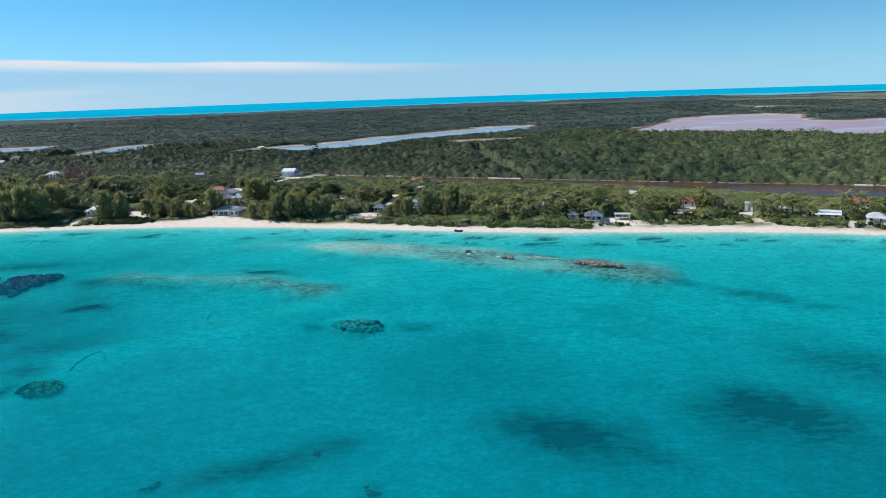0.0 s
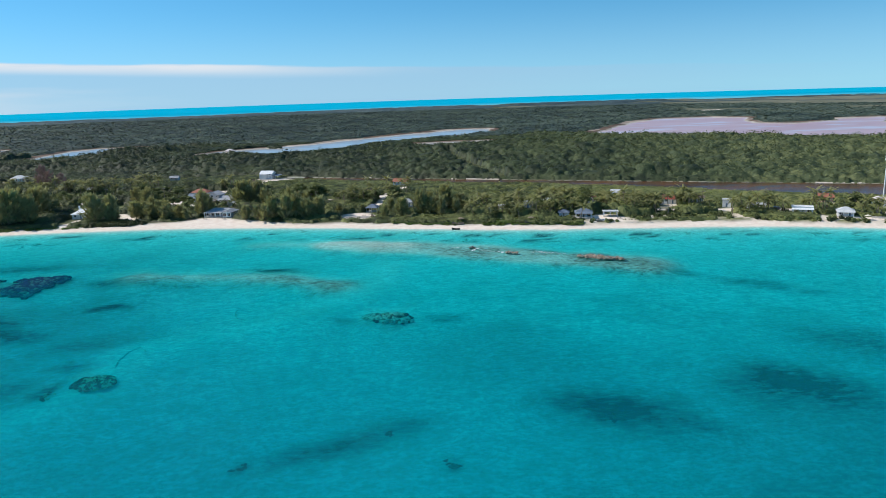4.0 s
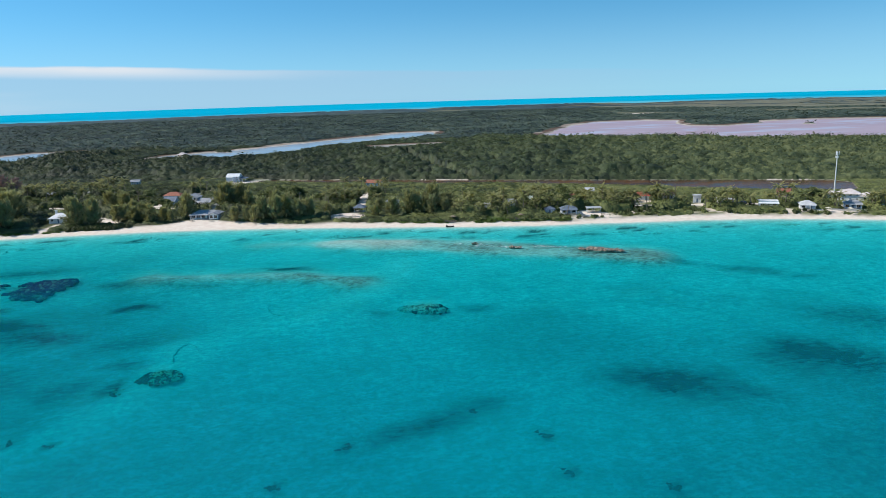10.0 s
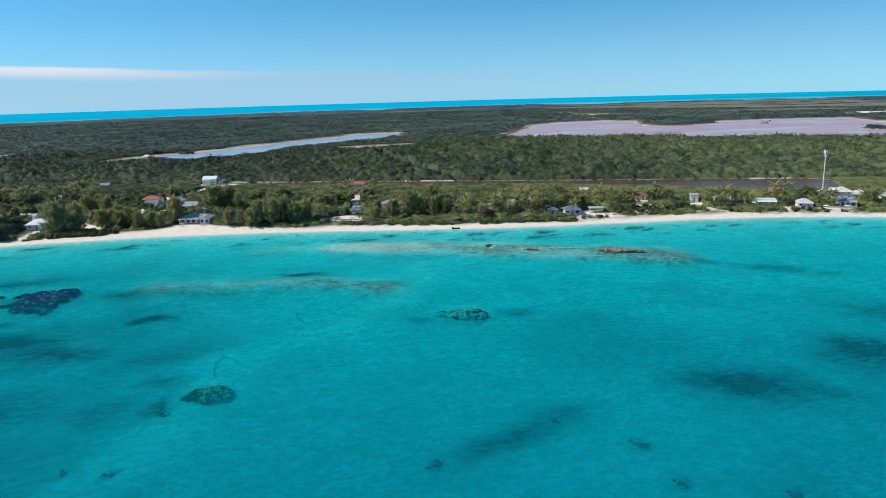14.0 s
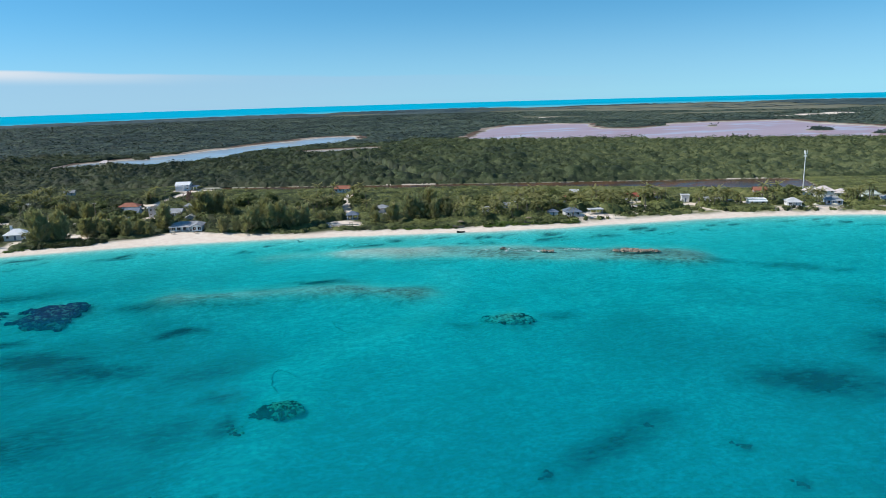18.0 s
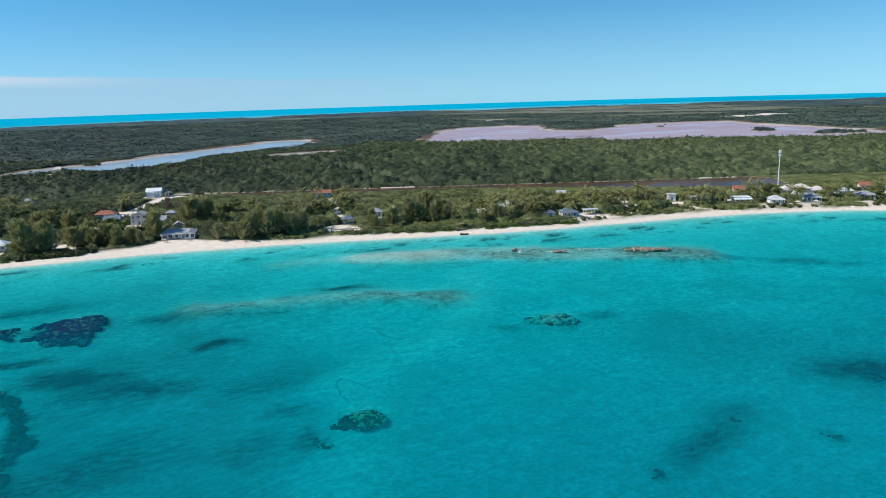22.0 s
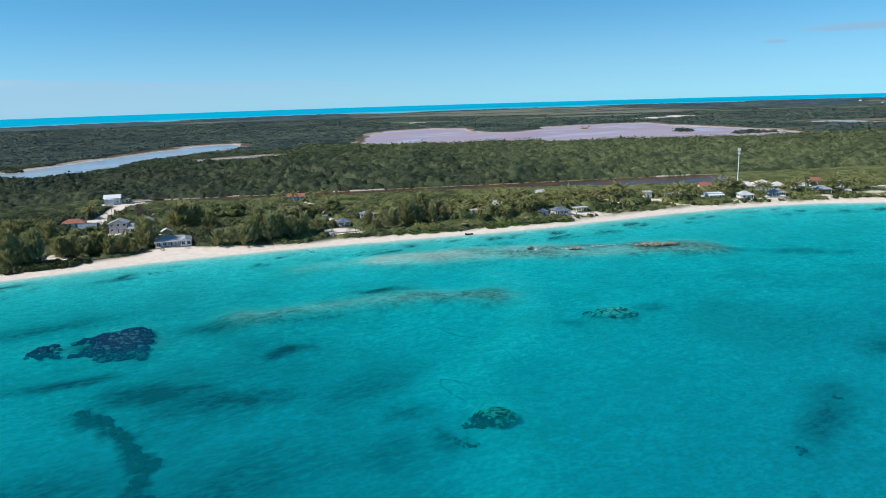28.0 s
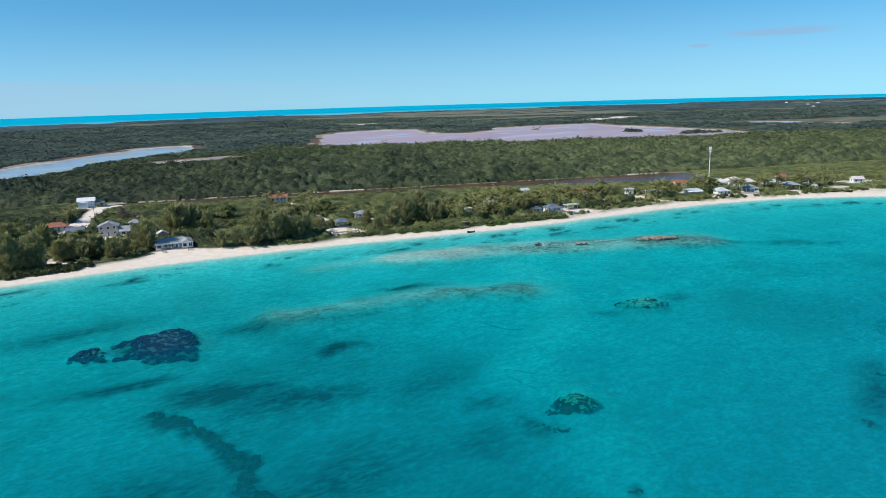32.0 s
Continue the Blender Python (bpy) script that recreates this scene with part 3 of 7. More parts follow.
for a, b, size in CLUMPS:
    weed = np.maximum(weed, 0.75 * np.exp(-((X - a) ** 2 + (Y - b) ** 2) / (1.7 * size) ** 2))
weed *= 1 - 0.85 * np.exp(-((X - 128) / 34) ** 2 - ((Y - 198) / 40) ** 2)
weed *= D < -2
rx, ry = wobble(X, Y, 6, 16, 101)
reef = 0.8 * (1 - smooth(seg_dist(REEF_BAND, rx, ry), 8, 19)) * (0.55 + 0.6 * smooth(vnoise(X, Y, 9, 103, 3), 0.3, 0.65))
reef = np.maximum(reef, 1.0 * (0.55 + 0.5 * smooth(vnoise(X, Y, 7, 107, 3), 0.35, 0.6)) * (1 - smooth(seg_dist(SHOAL, rx, ry), 2, 14)))
reef = np.maximum(reef, 0.62 * (1 - smooth(seg_dist([(-76, 289), (-46, 285), (-18, 274)], rx, ry), 2, 10)))
# thin darker thread on the outer side of the band
weed = np.maximum(weed, 0.42 * (1 - smooth(seg_dist([(62, 231), (72, 222), (84, 207), (104, 190)], wx, wy), 1.0, 6)) * (0.55 + 0.45 * smooth(vnoise(X, Y, 8, 105, 2), 0.25, 0.55)))
reef *= (D < -4) * np.where(Y > 255, 0.5 + 0.5 * smooth(X, -30, 8), 1.0)
tan = tan_share(X, Y)
mud = near_lake * (D > 30) * (V > 520)
# worn sandy ground between the houses
worn = (X > 18) & (X < 290) & (VD > 0) & (VD < 62)
sandy = np.maximum(sandy, np.where(worn, 0.8 * smooth(vnoise(X, Y, 9, 171, 2), 0.5, 0.62), 0))
# open dry grass at the east end and behind the cabin
grass = smooth(X, 222, 238) * (1 - smooth(X, 330, 380)) * smooth(VD, -1, 1.5) * (1 - smooth(VD, 20, 34))
grass = np.maximum(grass, np.where(worn, 0.75 * (1 - 0.4 * vnoise(X, Y, 14, 173, 2)), 0))
grass = np.maximum(grass, np.exp(-((X + 188) / 26) ** 4 - ((Y - 414) / 12) ** 4))

m = Mat("ground_surface", 0.9, 0.2)
sand_f = m.noise(0.35, 5)
sand_c = m.mix(m.step(sand_f, 0.3, 0.7), (0.72, 0.60, 0.50), (0.80, 0.70, 0.60))
sand_c = m.mix(m.math("MULTIPLY", m.step(m.noise(1.6, 4, 0.7), 0.55, 0.75), 0.35), sand_c, (0.50, 0.40, 0.32))
soil = m.mix(m.step(m.noise(0.12, 4), 0.35, 0.65), (0.045, 0.06, 0.02), (0.10, 0.105, 0.045))
soil = m.mix(m.math("MULTIPLY", m.step(m.noise(0.7, 4, 0.7), 0.5, 0.7), 0.6), soil, (0.16, 0.13, 0.085))
tan_c = m.mix(m.step(m.noise(0.02, 4, 0.6, (0.4, 1.6, 1)), 0.35, 0.65), (0.12, 0.125, 0.082), (0.215, 0.205, 0.145))
land = m.mix(m.attr("tan"), soil, tan_c)
mud_c = m.mix(m.step(m.noise(0.05, 4, 0.6), 0.35, 0.65), (0.07, 0.040, 0.027), (0.16, 0.105, 0.072))
land = m.mix(m.attr("mud"), land, mud_c)
grass_c = m.mix(m.step(m.noise(0.25, 5, 0.65), 0.35, 0.65), (0.10, 0.135, 0.04), (0.22, 0.235, 0.09))
land = m.mix(m.attr("grass"), land, grass_c)
land = m.mix(m.attr("sandy"), land, sand_c)
# sand mottle, with the dappled light under ripples put into its colour
sand_dapple = m.noise(0.33, 6, 0.72, (0.9, 1.3, 1))
bed = m.mix(m.step(sand_dapple, 0.3, 0.7), (0.60, 0.58, 0.51), (0.90, 0.87, 0.78))
bed = m.mix(m.math("MULTIPLY", m.step(m.noise(1.0, 3, 0.6, (0.9, 1.2, 1)), 0.42, 0.6), 0.5), bed, (0.42, 0.42, 0.36))
bed = m.mix(m.math("MULTIPLY", m.step(m.noise(0.045, 4), 0.4, 0.7), 0.35), bed, (0.40, 0.40, 0.32))
wf = m.math("MULTIPLY", m.attr("weed"), m.math("MULTIPLY_ADD", m.noise(0.5, 6, 0.75, (0.6, 1.4, 1)), 2.4, -0.1), clamp=True)
bed = m.mix(wf, bed, (0.010, 0.026, 0.030))
reef_c = m.mix(m.step(m.noise(0.3, 5, 0.65), 0.36, 0.66), (0.19, 0.125, 0.10), (0.36, 0.27, 0.225))
speck = m.math("MULTIPLY_ADD", m.step(m.noise(0.55, 4, 0.7), 0.42, 0.62), 0.6, 0.55)
reef_c = m.mix(m.math("MULTIPLY", m.step(m.noise(0.7, 4, 0.75), 0.54, 0.66), 0.75), reef_c, (0.06, 0.045, 0.035))
bed = m.mix(m.math("MULTIPLY", m.attr("reef"), speck, clamp=True), bed, reef_c)
m.colour(m.mix(m.attr("wet"), land, bed))
m.bump(m.noise(1.2, 5, 0.65), 0.5, 0.15)
ground = from_arrays("ground", np.stack([X, Y, Z], 1), GF, m.m,
                     {"sandy": sandy, "weed": weed, "reef": reef, "wet": np.where(D < 30, smooth(-D, 0.2, 2.5), 1.0 * (Z < 0)), "tan": tan, "mud": mud, "grass": grass}, True)
tagged(ground, "pale coral sand beach, scrubby soil and shallow sandy seabed with sea grass", "ground", kind="structure")

# ---- sea ----
sr = list(np.arange(0, 330, 3.5))
while sr[-1] < 4890:
    sr.append(min(sr[-1] + 3.5 * 1.085 ** (len(sr) - 94), 4890))
sr = np.array([0.02] + sr[1:])
NA = 400
th = np.arange(NA) * 2 * math.pi / NA
SX = np.concatenate([[-60.0], (-60 + sr[:, None] * np.cos(th)).ravel()])
SY = np.concatenate([[130.0], (130 + sr[:, None] * np.sin(th)).ravel()])
k = np.arange(NA)
rings = [np.stack([1 + r * NA + k, 1 + (r + 1) * NA + k, 1 + (r + 1) * NA + (k + 1) % NA, 1 + r * NA + (k + 1) % NA], 1) for r in range(len(sr) - 1)]
SF = np.concatenate(rings)
sd = -shore_d(SX, SY)
far_sea = (SY > np.interp(SX, FARCOAST[:, 0], FARCOAST[:, 1]) - 200)
off = SY - np.interp(SX, FARCOAST[:, 0], FARCOAST[:, 1])
depth = np.where(far_sea, 6.0, np.clip(-ground_h(SX, SY), 0, 6))

m = Mat("sea_water", 0.05, 0.5)
m.n.remove(m.p)
dep = m.attr("depth")
deep = m.attr("far")
patch = m.noise(0.011, 4, 0.55)
wave = m.math("ADD", m.noise(0.55, 4, 0.65, (0.85, 1.35, 1)), m.math("MULTIPLY", m.noise(2.0, 3, 0.6, (0.75, 1.5, 1)), 0.6))
bump = m.n.new("ShaderNodeBump")
bump.inputs["Strength"].default_value, bump.inputs["Distance"].default_value = 1.0, 0.9
m.l.new(wave, bump.inputs["Height"])
tr = m.n.new("ShaderNodeBsdfTransparent")
# light is lost with depth, red first
chan = m.n.new("ShaderNodeCombineColor")
for k, loss in enumerate((1.2, 0.118, 0.084)):
    m.l.new(m.math("EXPONENT", m.math("MULTIPLY", dep, -loss)), chan.inputs[k])
m.l.new(chan.outputs[0], tr.inputs[0])
sc = m.n.new("ShaderNodeBsdfDiffuse")
body = m.mix(m.step(patch, 0.35, 0.68), (0.0, 0.42, 0.50), (0.0, 0.29, 0.38))
body = m.mix(deep, body, (0.0, 0.385, 0.57))
body = m.mix(m.math("MULTIPLY", m.attr("off"), 0.7), body, (0.18, 0.62, 0.72))
m.l.new(body, sc.inputs[0])
mixd = m.n.new("ShaderNodeMixShader")
m.put(m.math("MULTIPLY_ADD", dep, 0.055, m.math("MULTIPLY", deep, 0.5), clamp=True), mixd.inputs[0])
m.l.new(tr.outputs[0], mixd.inputs[1]), m.l.new(sc.outputs[0], mixd.inputs[2])
gl = m.n.new("ShaderNodeBsdfGlossy")
gl.inputs["Roughness"].default_value = 0.12
gl.inputs["Color"].default_value = (0.25, 0.9, 1.0, 1)
m.l.new(bump.outputs[0], gl.inputs["Normal"])
fr = m.n.new("ShaderNodeFresnel")
fr.inputs[0].default_value = 1.33
m.l.new(bump.outputs[0], fr.inputs["Normal"])
mixg = m.n.new("ShaderNodeMixShader")
m.put(m.math("MULTIPLY", fr.outputs[0], m.math("MULTIPLY_ADD", deep, -0.13, 0.25), clamp=True), mixg.inputs[0])
m.l.new(mixd.outputs[0], mixg.inputs[1]), m.l.new(gl.outputs[0], mixg.inputs[2])
m.l.new(mixg.outputs[0], m.n["Material Output"].inputs[0])
sea = from_arrays("sea", np.stack([SX, SY, np.zeros_like(SX)], 1), np.concatenate([SF]), m.m, {"depth": depth, "far": far_sea * 1.0, "off": np.where(far_sea, 1 - smooth(off + 120 * (vnoise(SX, SY, 240, 35) - 0.5), 60, 420), 0.0)}, True)
tagged(sea, "clear turquoise shallow sea with fine wind ripples", "water", kind="structure")


# ---- lakes ----
def lake_mat(name, a, b, c, gloss=0.1, s=0.012):
    m = Mat(name, gloss, 0.16)
    col = m.mix(m.step(m.noise(s, 4, 0.6, (1.0, 1.6, 1)), 0.38, 0.62), a, b)
    col = m.mix(m.step(m.noise(s * 1.7, 4, 0.6, (1.0, 2.2, 1)), 0.5, 0.64), col, c)
    m.colour(col)
    m.bump(m.noise(1.2, 3), 0.12, 0.1)
    return m.m


LAKE_MATS = {
    "lagoon": (lake_mat("peaty_water", (0.065, 0.034, 0.018), (0.13, 0.058, 0.026), (0.07, 0.068, 0.072), 0.25, 0.03), "still brown peaty lagoon between scrub and forest"),
    "blue_lake": (lake_mat("salt_water", (0.30, 0.36, 0.42), (0.36, 0.42, 0.48), (0.40, 0.36, 0.31), 0.2), "pale blue shallow salt lake with muddy margins"),
    "west_pond": (lake_mat("pond_water", (0.30, 0.36, 0.42), (0.36, 0.42, 0.48), (0.34, 0.40, 0.46), 0.2), "pale blue pond in the forest"),
    "small_pond": (None, "pale grey-blue pond in the forest"),
    "pink_lake": (lake_mat("pink_brine", (0.45, 0.275, 0.29), (0.50, 0.33, 0.345), (0.50, 0.475, 0.56), 0.3, 0.006), "wide shallow pink salt lake with mauve and grey streaks"),
    "mud_pan": (lake_mat("muddy_water", (0.20, 0.16, 0.13), (0.30, 0.25, 0.21), (0.34, 0.33, 0.33), 0.3), "narrow mud-brown pan in the forest"),
    "east_pond": (lake_mat("blue_pond_water", (0.17, 0.26, 0.38), (0.22, 0.31, 0.42), (0.26, 0.33, 0.40), 0.3), "far blue pond among low scrub"),
}
for key, poly in POLY.items():
    fine = 2.0 if key == "lagoon" else 6.0
    P = np.array(poly)
    x0, y0, x1, y1 = P[:, 0].min() - 14, P[:, 1].min() - 14, P[:, 0].max() + 14, P[:, 1].max() + 14
    ax, ay = np.arange(x0, x1 + fine, fine), np.arange(y0, y1 + fine, fine)
    LX, LY = np.meshgrid(ax, ay)
    wx, wy = wobble(LX, LY, 1.5 if key == "lagoon" else 9, 12 if key == "lagoon" else 40, 40)
    ok = inside(poly, wx, wy) | (seg_dist(poly + poly[:1], wx, wy) < (3 if key == "lagoon" else 8))
    keep = ok[:-1, :-1] & ok[1:, :-1] & ok[:-1, 1:] & ok[1:, 1:]
    idx = np.arange(LX.size).reshape(LX.shape)
    F = np.stack([idx[:-1, :-1][keep], idx[:-1, 1:][keep], idx[1:, 1:][keep], idx[1:, :-1][keep]], 1)
    used, inv = np.unique(F, return_inverse=True)
    vv = np.stack([LX.ravel()[used], LY.ravel()[used], np.full(len(used), 0.3)], 1)
    mt, lab = LAKE_MATS[key]
    ob = from_arrays(key, vv, inv.reshape(F.shape), mt or LAKE_MATS["west_pond"][0])
    tagged(ob, lab, "lake", kind="structure")


# pale broken bank along the far side of the lagoon
bank_u = np.arange(-240, 92, 1.2)
bank_w = 8.0 * np.clip(vnoise(bank_u, bank_u * 0, 34, 74, 4) - np.where(bank_u > -30, 0.52, 0.60), 0, 0.4) + 0.02
bank_v = 449.6 + 1.6 * (vnoise(bank_u, bank_u * 0 + 9, 14, 75, 2) - 0.5)
rows = [(bank_v - 0.2, 0.2), (bank_v + 0.15 * bank_w, 0.62), (bank_v + bank_w, 0.95), (bank_v + bank_w + 0.3, 0.4)]
bv = np.concatenate([np.stack([bank_u * UX + v * VX, bank_u * UY + v * VY, np.full_like(v, z)], 1) for v, z in rows])
n = len(bank_u)
k = np.arange(n - 1)
bf = np.concatenate([np.stack([r * n + k, r * n + k + 1, (r + 1) * n + k + 1, (r + 1) * n + k], 1) for r in range(3)])
bf = bf[np.tile((bank_w[:-1] > 0.35) & (bank_w[1:] > 0.35), 3)]
tagged(from_arrays("lagoon_bank", bv, bf, plain("dry_marl", (0.46, 0.40, 0.33), (0.62, 0.55, 0.47), 0.95, 0.6, 0.4)), "pale broken marl bank along a brown lagoon", "bank", kind="structure")


# ---- woods and scrub ----
def fib_dome(n, lo=-0.25):
    """Points spread over a dome of radius one."""
    i = np.arange(n) + 0.5
    z = 1 - (1 - lo) * i / n
    a = i * 2.399963
    r = np.sqrt(np.maximum(1 - z * z, 0))
    return np.stack([r * np.cos(a), r * np.sin(a), z], 1)


def dome_template(seed, rings=3, seg=7):
    """A rough low crown: rings of uneven verts and a top."""
    r = np.random.RandomState(seed)
    vs, fs = [], []
    for j in range(rings):
        h = j / rings
        rad = math.cos(h * 1.35) ** 0.7 * (1.0 if j else 0.92)
        for i in range(seg):
            a = 2 * math.pi * (i + 0.5 * (j % 2)) / seg
            q = 1 + 0.5 * (r.rand() - 0.5)
            vs.append((rad * q * math.cos(a), rad * q * math.sin(a), (math.sin(h * 1.35) + 0.34 * (r.rand() - 0.5) * (j > 0)) - (0.45 if j == 0 else 0)))
    vs.append((0.15 * r.randn(), 0.15 * r.randn(), 0.92 + 0.16 * r.rand()))
    for j in range(rings - 1):
        for i in range(seg):
            a, b = j * seg + i, j * seg + (i + 1) % seg
            c, d = a + seg, b + seg
            if j % 2 == 0:
                fs += [(a, b, c), (b, d, c)]
            else:
                fs += [(a, b, d), (a, d, c)]
    t = len(vs) - 1
    o = (rings - 1) * seg
    fs += [(o + i, o + (i + 1) % seg, t) for i in range(seg)]
    return np.array(vs), np.array(fs)


def leaf_template(seed, n, size):
    """Loose leaf sprays over a crown, two triangles each, over a dark core."""
    r = np.random.RandomState(seed)
    core, cf = dome_template(seed + 50, 2, 6)
    core = core * 0.78
    p = fib_dome(n, -0.1)
    p = p * (0.82 + 0.34 * r.rand(n, 1))
    vs, fs = [core], [cf]
    base = len(core)
    d1 = r.randn(n, 3)
    d1 /= np.linalg.norm(d1, axis=1)[:, None]
    up = p / np.linalg.norm(p, axis=1)[:, None] + 0.6 * r.randn(n, 3)
    d2 = np.cross(d1, up)
    d2 /= np.linalg.norm(d2, axis=1)[:, None] + 1e-6
    s = size * (0.6 + 0.8 * r.rand(n, 1))
    quad = np.stack([p - d1 * s - d2 * s * 0.5, p + d1 * s - d2 * s * 0.4, p + d1 * s * 0.7 + d2 * s * 0.6, p - d1 * s * 0.7 + d2 * s * 0.5], 1).reshape(-1, 3)
    q = base + np.arange(n)[:, None] * 4
    vs.append(quad)
    fs.append(np.concatenate([q + np.array([[0, 1, 2]]), q + np.array([[0, 2, 3]])], 1).reshape(-1, 3))
    return np.concatenate(vs), np.concatenate(fs)


def scatter(name, templates, pts, sizes, heights, tones, material, label, category, seed, smooth_faces=False):
    """One object of many turned and scaled crowns."""
    r = np.random.RandomState(seed)
    vall, fall, tall = [], [], []
    base = 0
    pick = r.randint(0, len(templates), len(pts))
    for k, (tv, tf) in enumerate(templates):
        sel = np.where(pick == k)[0]
        if not len(sel):
            continue
        a = r.rand(len(sel)) * 2 * math.pi
        ca, sa = np.cos(a)[:, None], np.sin(a)[:, None]
        sx, sz = sizes[sel][:, None], heights[sel][:, None]
        x = (tv[:, 0] * ca - tv[:, 1] * sa) * sx + pts[sel, 0][:, None]
        y = (tv[:, 0] * sa + tv[:, 1] * ca) * sx + pts[sel, 1][:, None]
        z = tv[:, 2] * sz + pts[sel, 2][:, None]
        vall.append(np.stack([x, y, z], 2).reshape(-1, 3))
        fall.append((tf[None] + (np.arange(len(sel)) * len(tv))[:, None, None] + base).reshape(-1, 3))
        tall.append((tones[sel][:, None] + 0.18 * (r.rand(len(sel), len(tv)) - 0.5)).ravel())
        base += len(sel) * len(tv)
    ob = from_arrays(name, np.concatenate(vall), np.concatenate(fall), material, {"tone": np.concatenate(tall)}, smooth_faces)
    return tagged(ob, label, category, kind="stuff")


def jitter_grid(x0, x1, y0, y1, s, seed):
    """Loose spots at about one per s by s, on a turned grid, shaken until no rows are left."""
    r = np.random.RandomState(seed)
    h = 0.75 * max(x1 - x0, y1 - y0)
    a, b = np.meshgrid(np.arange(-h, h, s), np.arange(-h, h, s))
    a = a.ravel() + s * 1.7 * (r.rand(a.size) - 0.5)
    b = b.ravel() + s * 1.7 * (r.rand(b.size) - 0.5)
    px, py = 0.5 * (x0 + x1) + a * 0.83 - b * 0.56, 0.5 * (y0 + y1) + a * 0.56 + b * 0.83
    ok = (px > x0) & (px < x1) & (py > y0) & (py < y1)
    return px[ok], py[ok]


# keep-out discs round buildings, filled in as they are listed
HOUSES = []


def house_spec(*row):
    HOUSES.append(row)
    return row


# name, label, x, y, turn, width, depth, wall height, roof, roof rise, wall, roof stuff, extras, open ground in front
house_spec("beach_cabin", "small white beach cabin with white hip roof and chimney", -177, 370, -6, 9.0, 7.0, 2.6, "hip", 2.0, M_WHITE, R_WHITE, ("chimney",), 16)
house_spec("gabled_house", "small pale house with steep blue-grey gable roof", -132, 414, -20, 7.0, 6.4, 2.5, "gable", 2.2, M_BLUEWALL, R_BLUE, (), 9)
# white walls: the blue of their shaded front is put into the wall colour
house_spec("bungalow", "long white bungalow with terracotta hip roof", -135.5, 442, -14, 10.2, 6.4, 2.3, "hip", 1.61, M_BLUEWALL, R_RUST, (), 8)
house_spec("white_house", "tall white house with white gable roof and blue shaded porch", -107, 517, -16, 8.8, 6.2, 3.7, "gable", 1.7, M_WHITE, R_WHITE, ("porch", "upper"), 10)
house_spec("two_storey_house", "weathered grey-white two-storey house with pale roof", -119.5, 407.5, -18, 8.0, 6.6, 4.6, "gable_front", 1.6, M_GREYWALL, R_GREY, ("upper",), 15)
house_spec("annexe", "low annexe with pale grey roof beside a taller house", -111.5, 403.5, -18, 7.8, 5.4, 2.6, "gable", 1.4, M_GREYWALL, R_GREY, ("loggia",), 12)
house_spec("beach_house", "long white beach house with low grey roof and pillared front", -105.5, 359.5, -11, 14.0, 7.0, 2.4, "hip", 1.35, M_WHITE, R_GREY, ("loggia", "cross"), 9)
house_spec("shed", "small pale boarded shed behind a beach house", -104, 379, -11, 4.2, 3.8, 2.7, "gable_front", 1.2, M_GREYWALL, R_LIGHT, (), 7)
house_spec("cottage", "low grey-roofed cottage among scrub", -104, 424, -20, 4.8, 4.2, 2.5, "hip", 1.13, M_GREYWALL, R_GREY, (), 3)
house_spec("red_roofed_house", "low house with a long red roof in the scrub", -13, 459, -20, 9.5, 5.6, 2.5, "gable", 1.5, M_BLUEWALL, R_RUST, (), 9)
house_spec("thatched_hut", "brown thatched hut under palms", -33, 407, -20, 6.1, 4.3, 1.84, "hip", 1.74, M_GREYWALL, M_THATCH, (), 3)
house_spec("pavilion", "grey hip-roofed open pavilion on a sand yard", -30, 352, -16, 5.2, 4.8, 2.21, "hip", 1.39, M_WHITE, R_BLUE, ("open",), 16)
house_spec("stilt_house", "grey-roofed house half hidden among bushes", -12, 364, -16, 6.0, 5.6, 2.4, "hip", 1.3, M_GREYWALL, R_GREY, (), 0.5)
house_spec("block_shed", "small unpainted block shed", 33, 336, -18, 3.1, 3.3, 2.67, "flat", 0.17, M_GREYWALL, R_LIGHT, (), 8)
house_spec("yellow_cottage", "pale yellow cottage under palms", 47, 342, -18, 3.4, 3.7, 2.39, "gable", 1.02, M_CREAM, R_LIGHT, (), 4)
house_spec("grey_cottage", "low cottage with pale green metal roof", 58, 350, -18, 4.7, 4.1, 2.3, "gable", 1.1, M_WHITE, R_GREEN, (), 2)
house_spec("white_cottage", "white cottage with pale roof behind palms", 98, 364, -20, 4.2, 4.1, 2.76, "gable", 1.1, M_WHITE, R_LIGHT, (), 2)
house_spec("rust_roofed_hut", "hut with rusty red roof under palms", 83, 349, -20, 3.1, 3.3, 2.21, "gable", 1.1, M_CREAM, R_RUST, (), 3)
house_spec("pink_hut", "small pale pink hut under palms", 79, 343, -20, 3.3, 3.3, 2.3, "gable_front", 1.1, M_WHITE, R_PINK, (), 3)
house_spec("beach_bar", "grey hip-roofed beach bar with white pillars", 66, 310, -14, 7.0, 5.3, 2.3, "hip", 1.27, M_WHITE, R_BLUE, ("loggia",), 4)
house_spec("bar_annexe", "blue-grey low annexe of a beach bar", 57.5, 312.5, -14, 4.3, 4.1, 2.21, "hip", 0.94, M_BLUEWALL, R_BLUE, (), 3)
house_spec("shade_canopy", "low open shade canopy on white posts on the sand", 78, 308.5, -12, 6.2, 3.7, 2.02, "flat", 0.17, M_WHITE, R_LIGHT, ("open",), 5)
house_spec("red_gabled_house", "white house with bright red gable roof under palms", 117, 337, -26, 6.0, 5.2, 2.48, "gable", 1.4, M_WHITE, R_RED, (), 24)
house_spec("brown_roofed_house", "white house with brown hip roof", 131, 337, -26, 6.2, 5.3, 2.48, "hip", 1.44, M_WHITE, R_BROWN, (), 12)
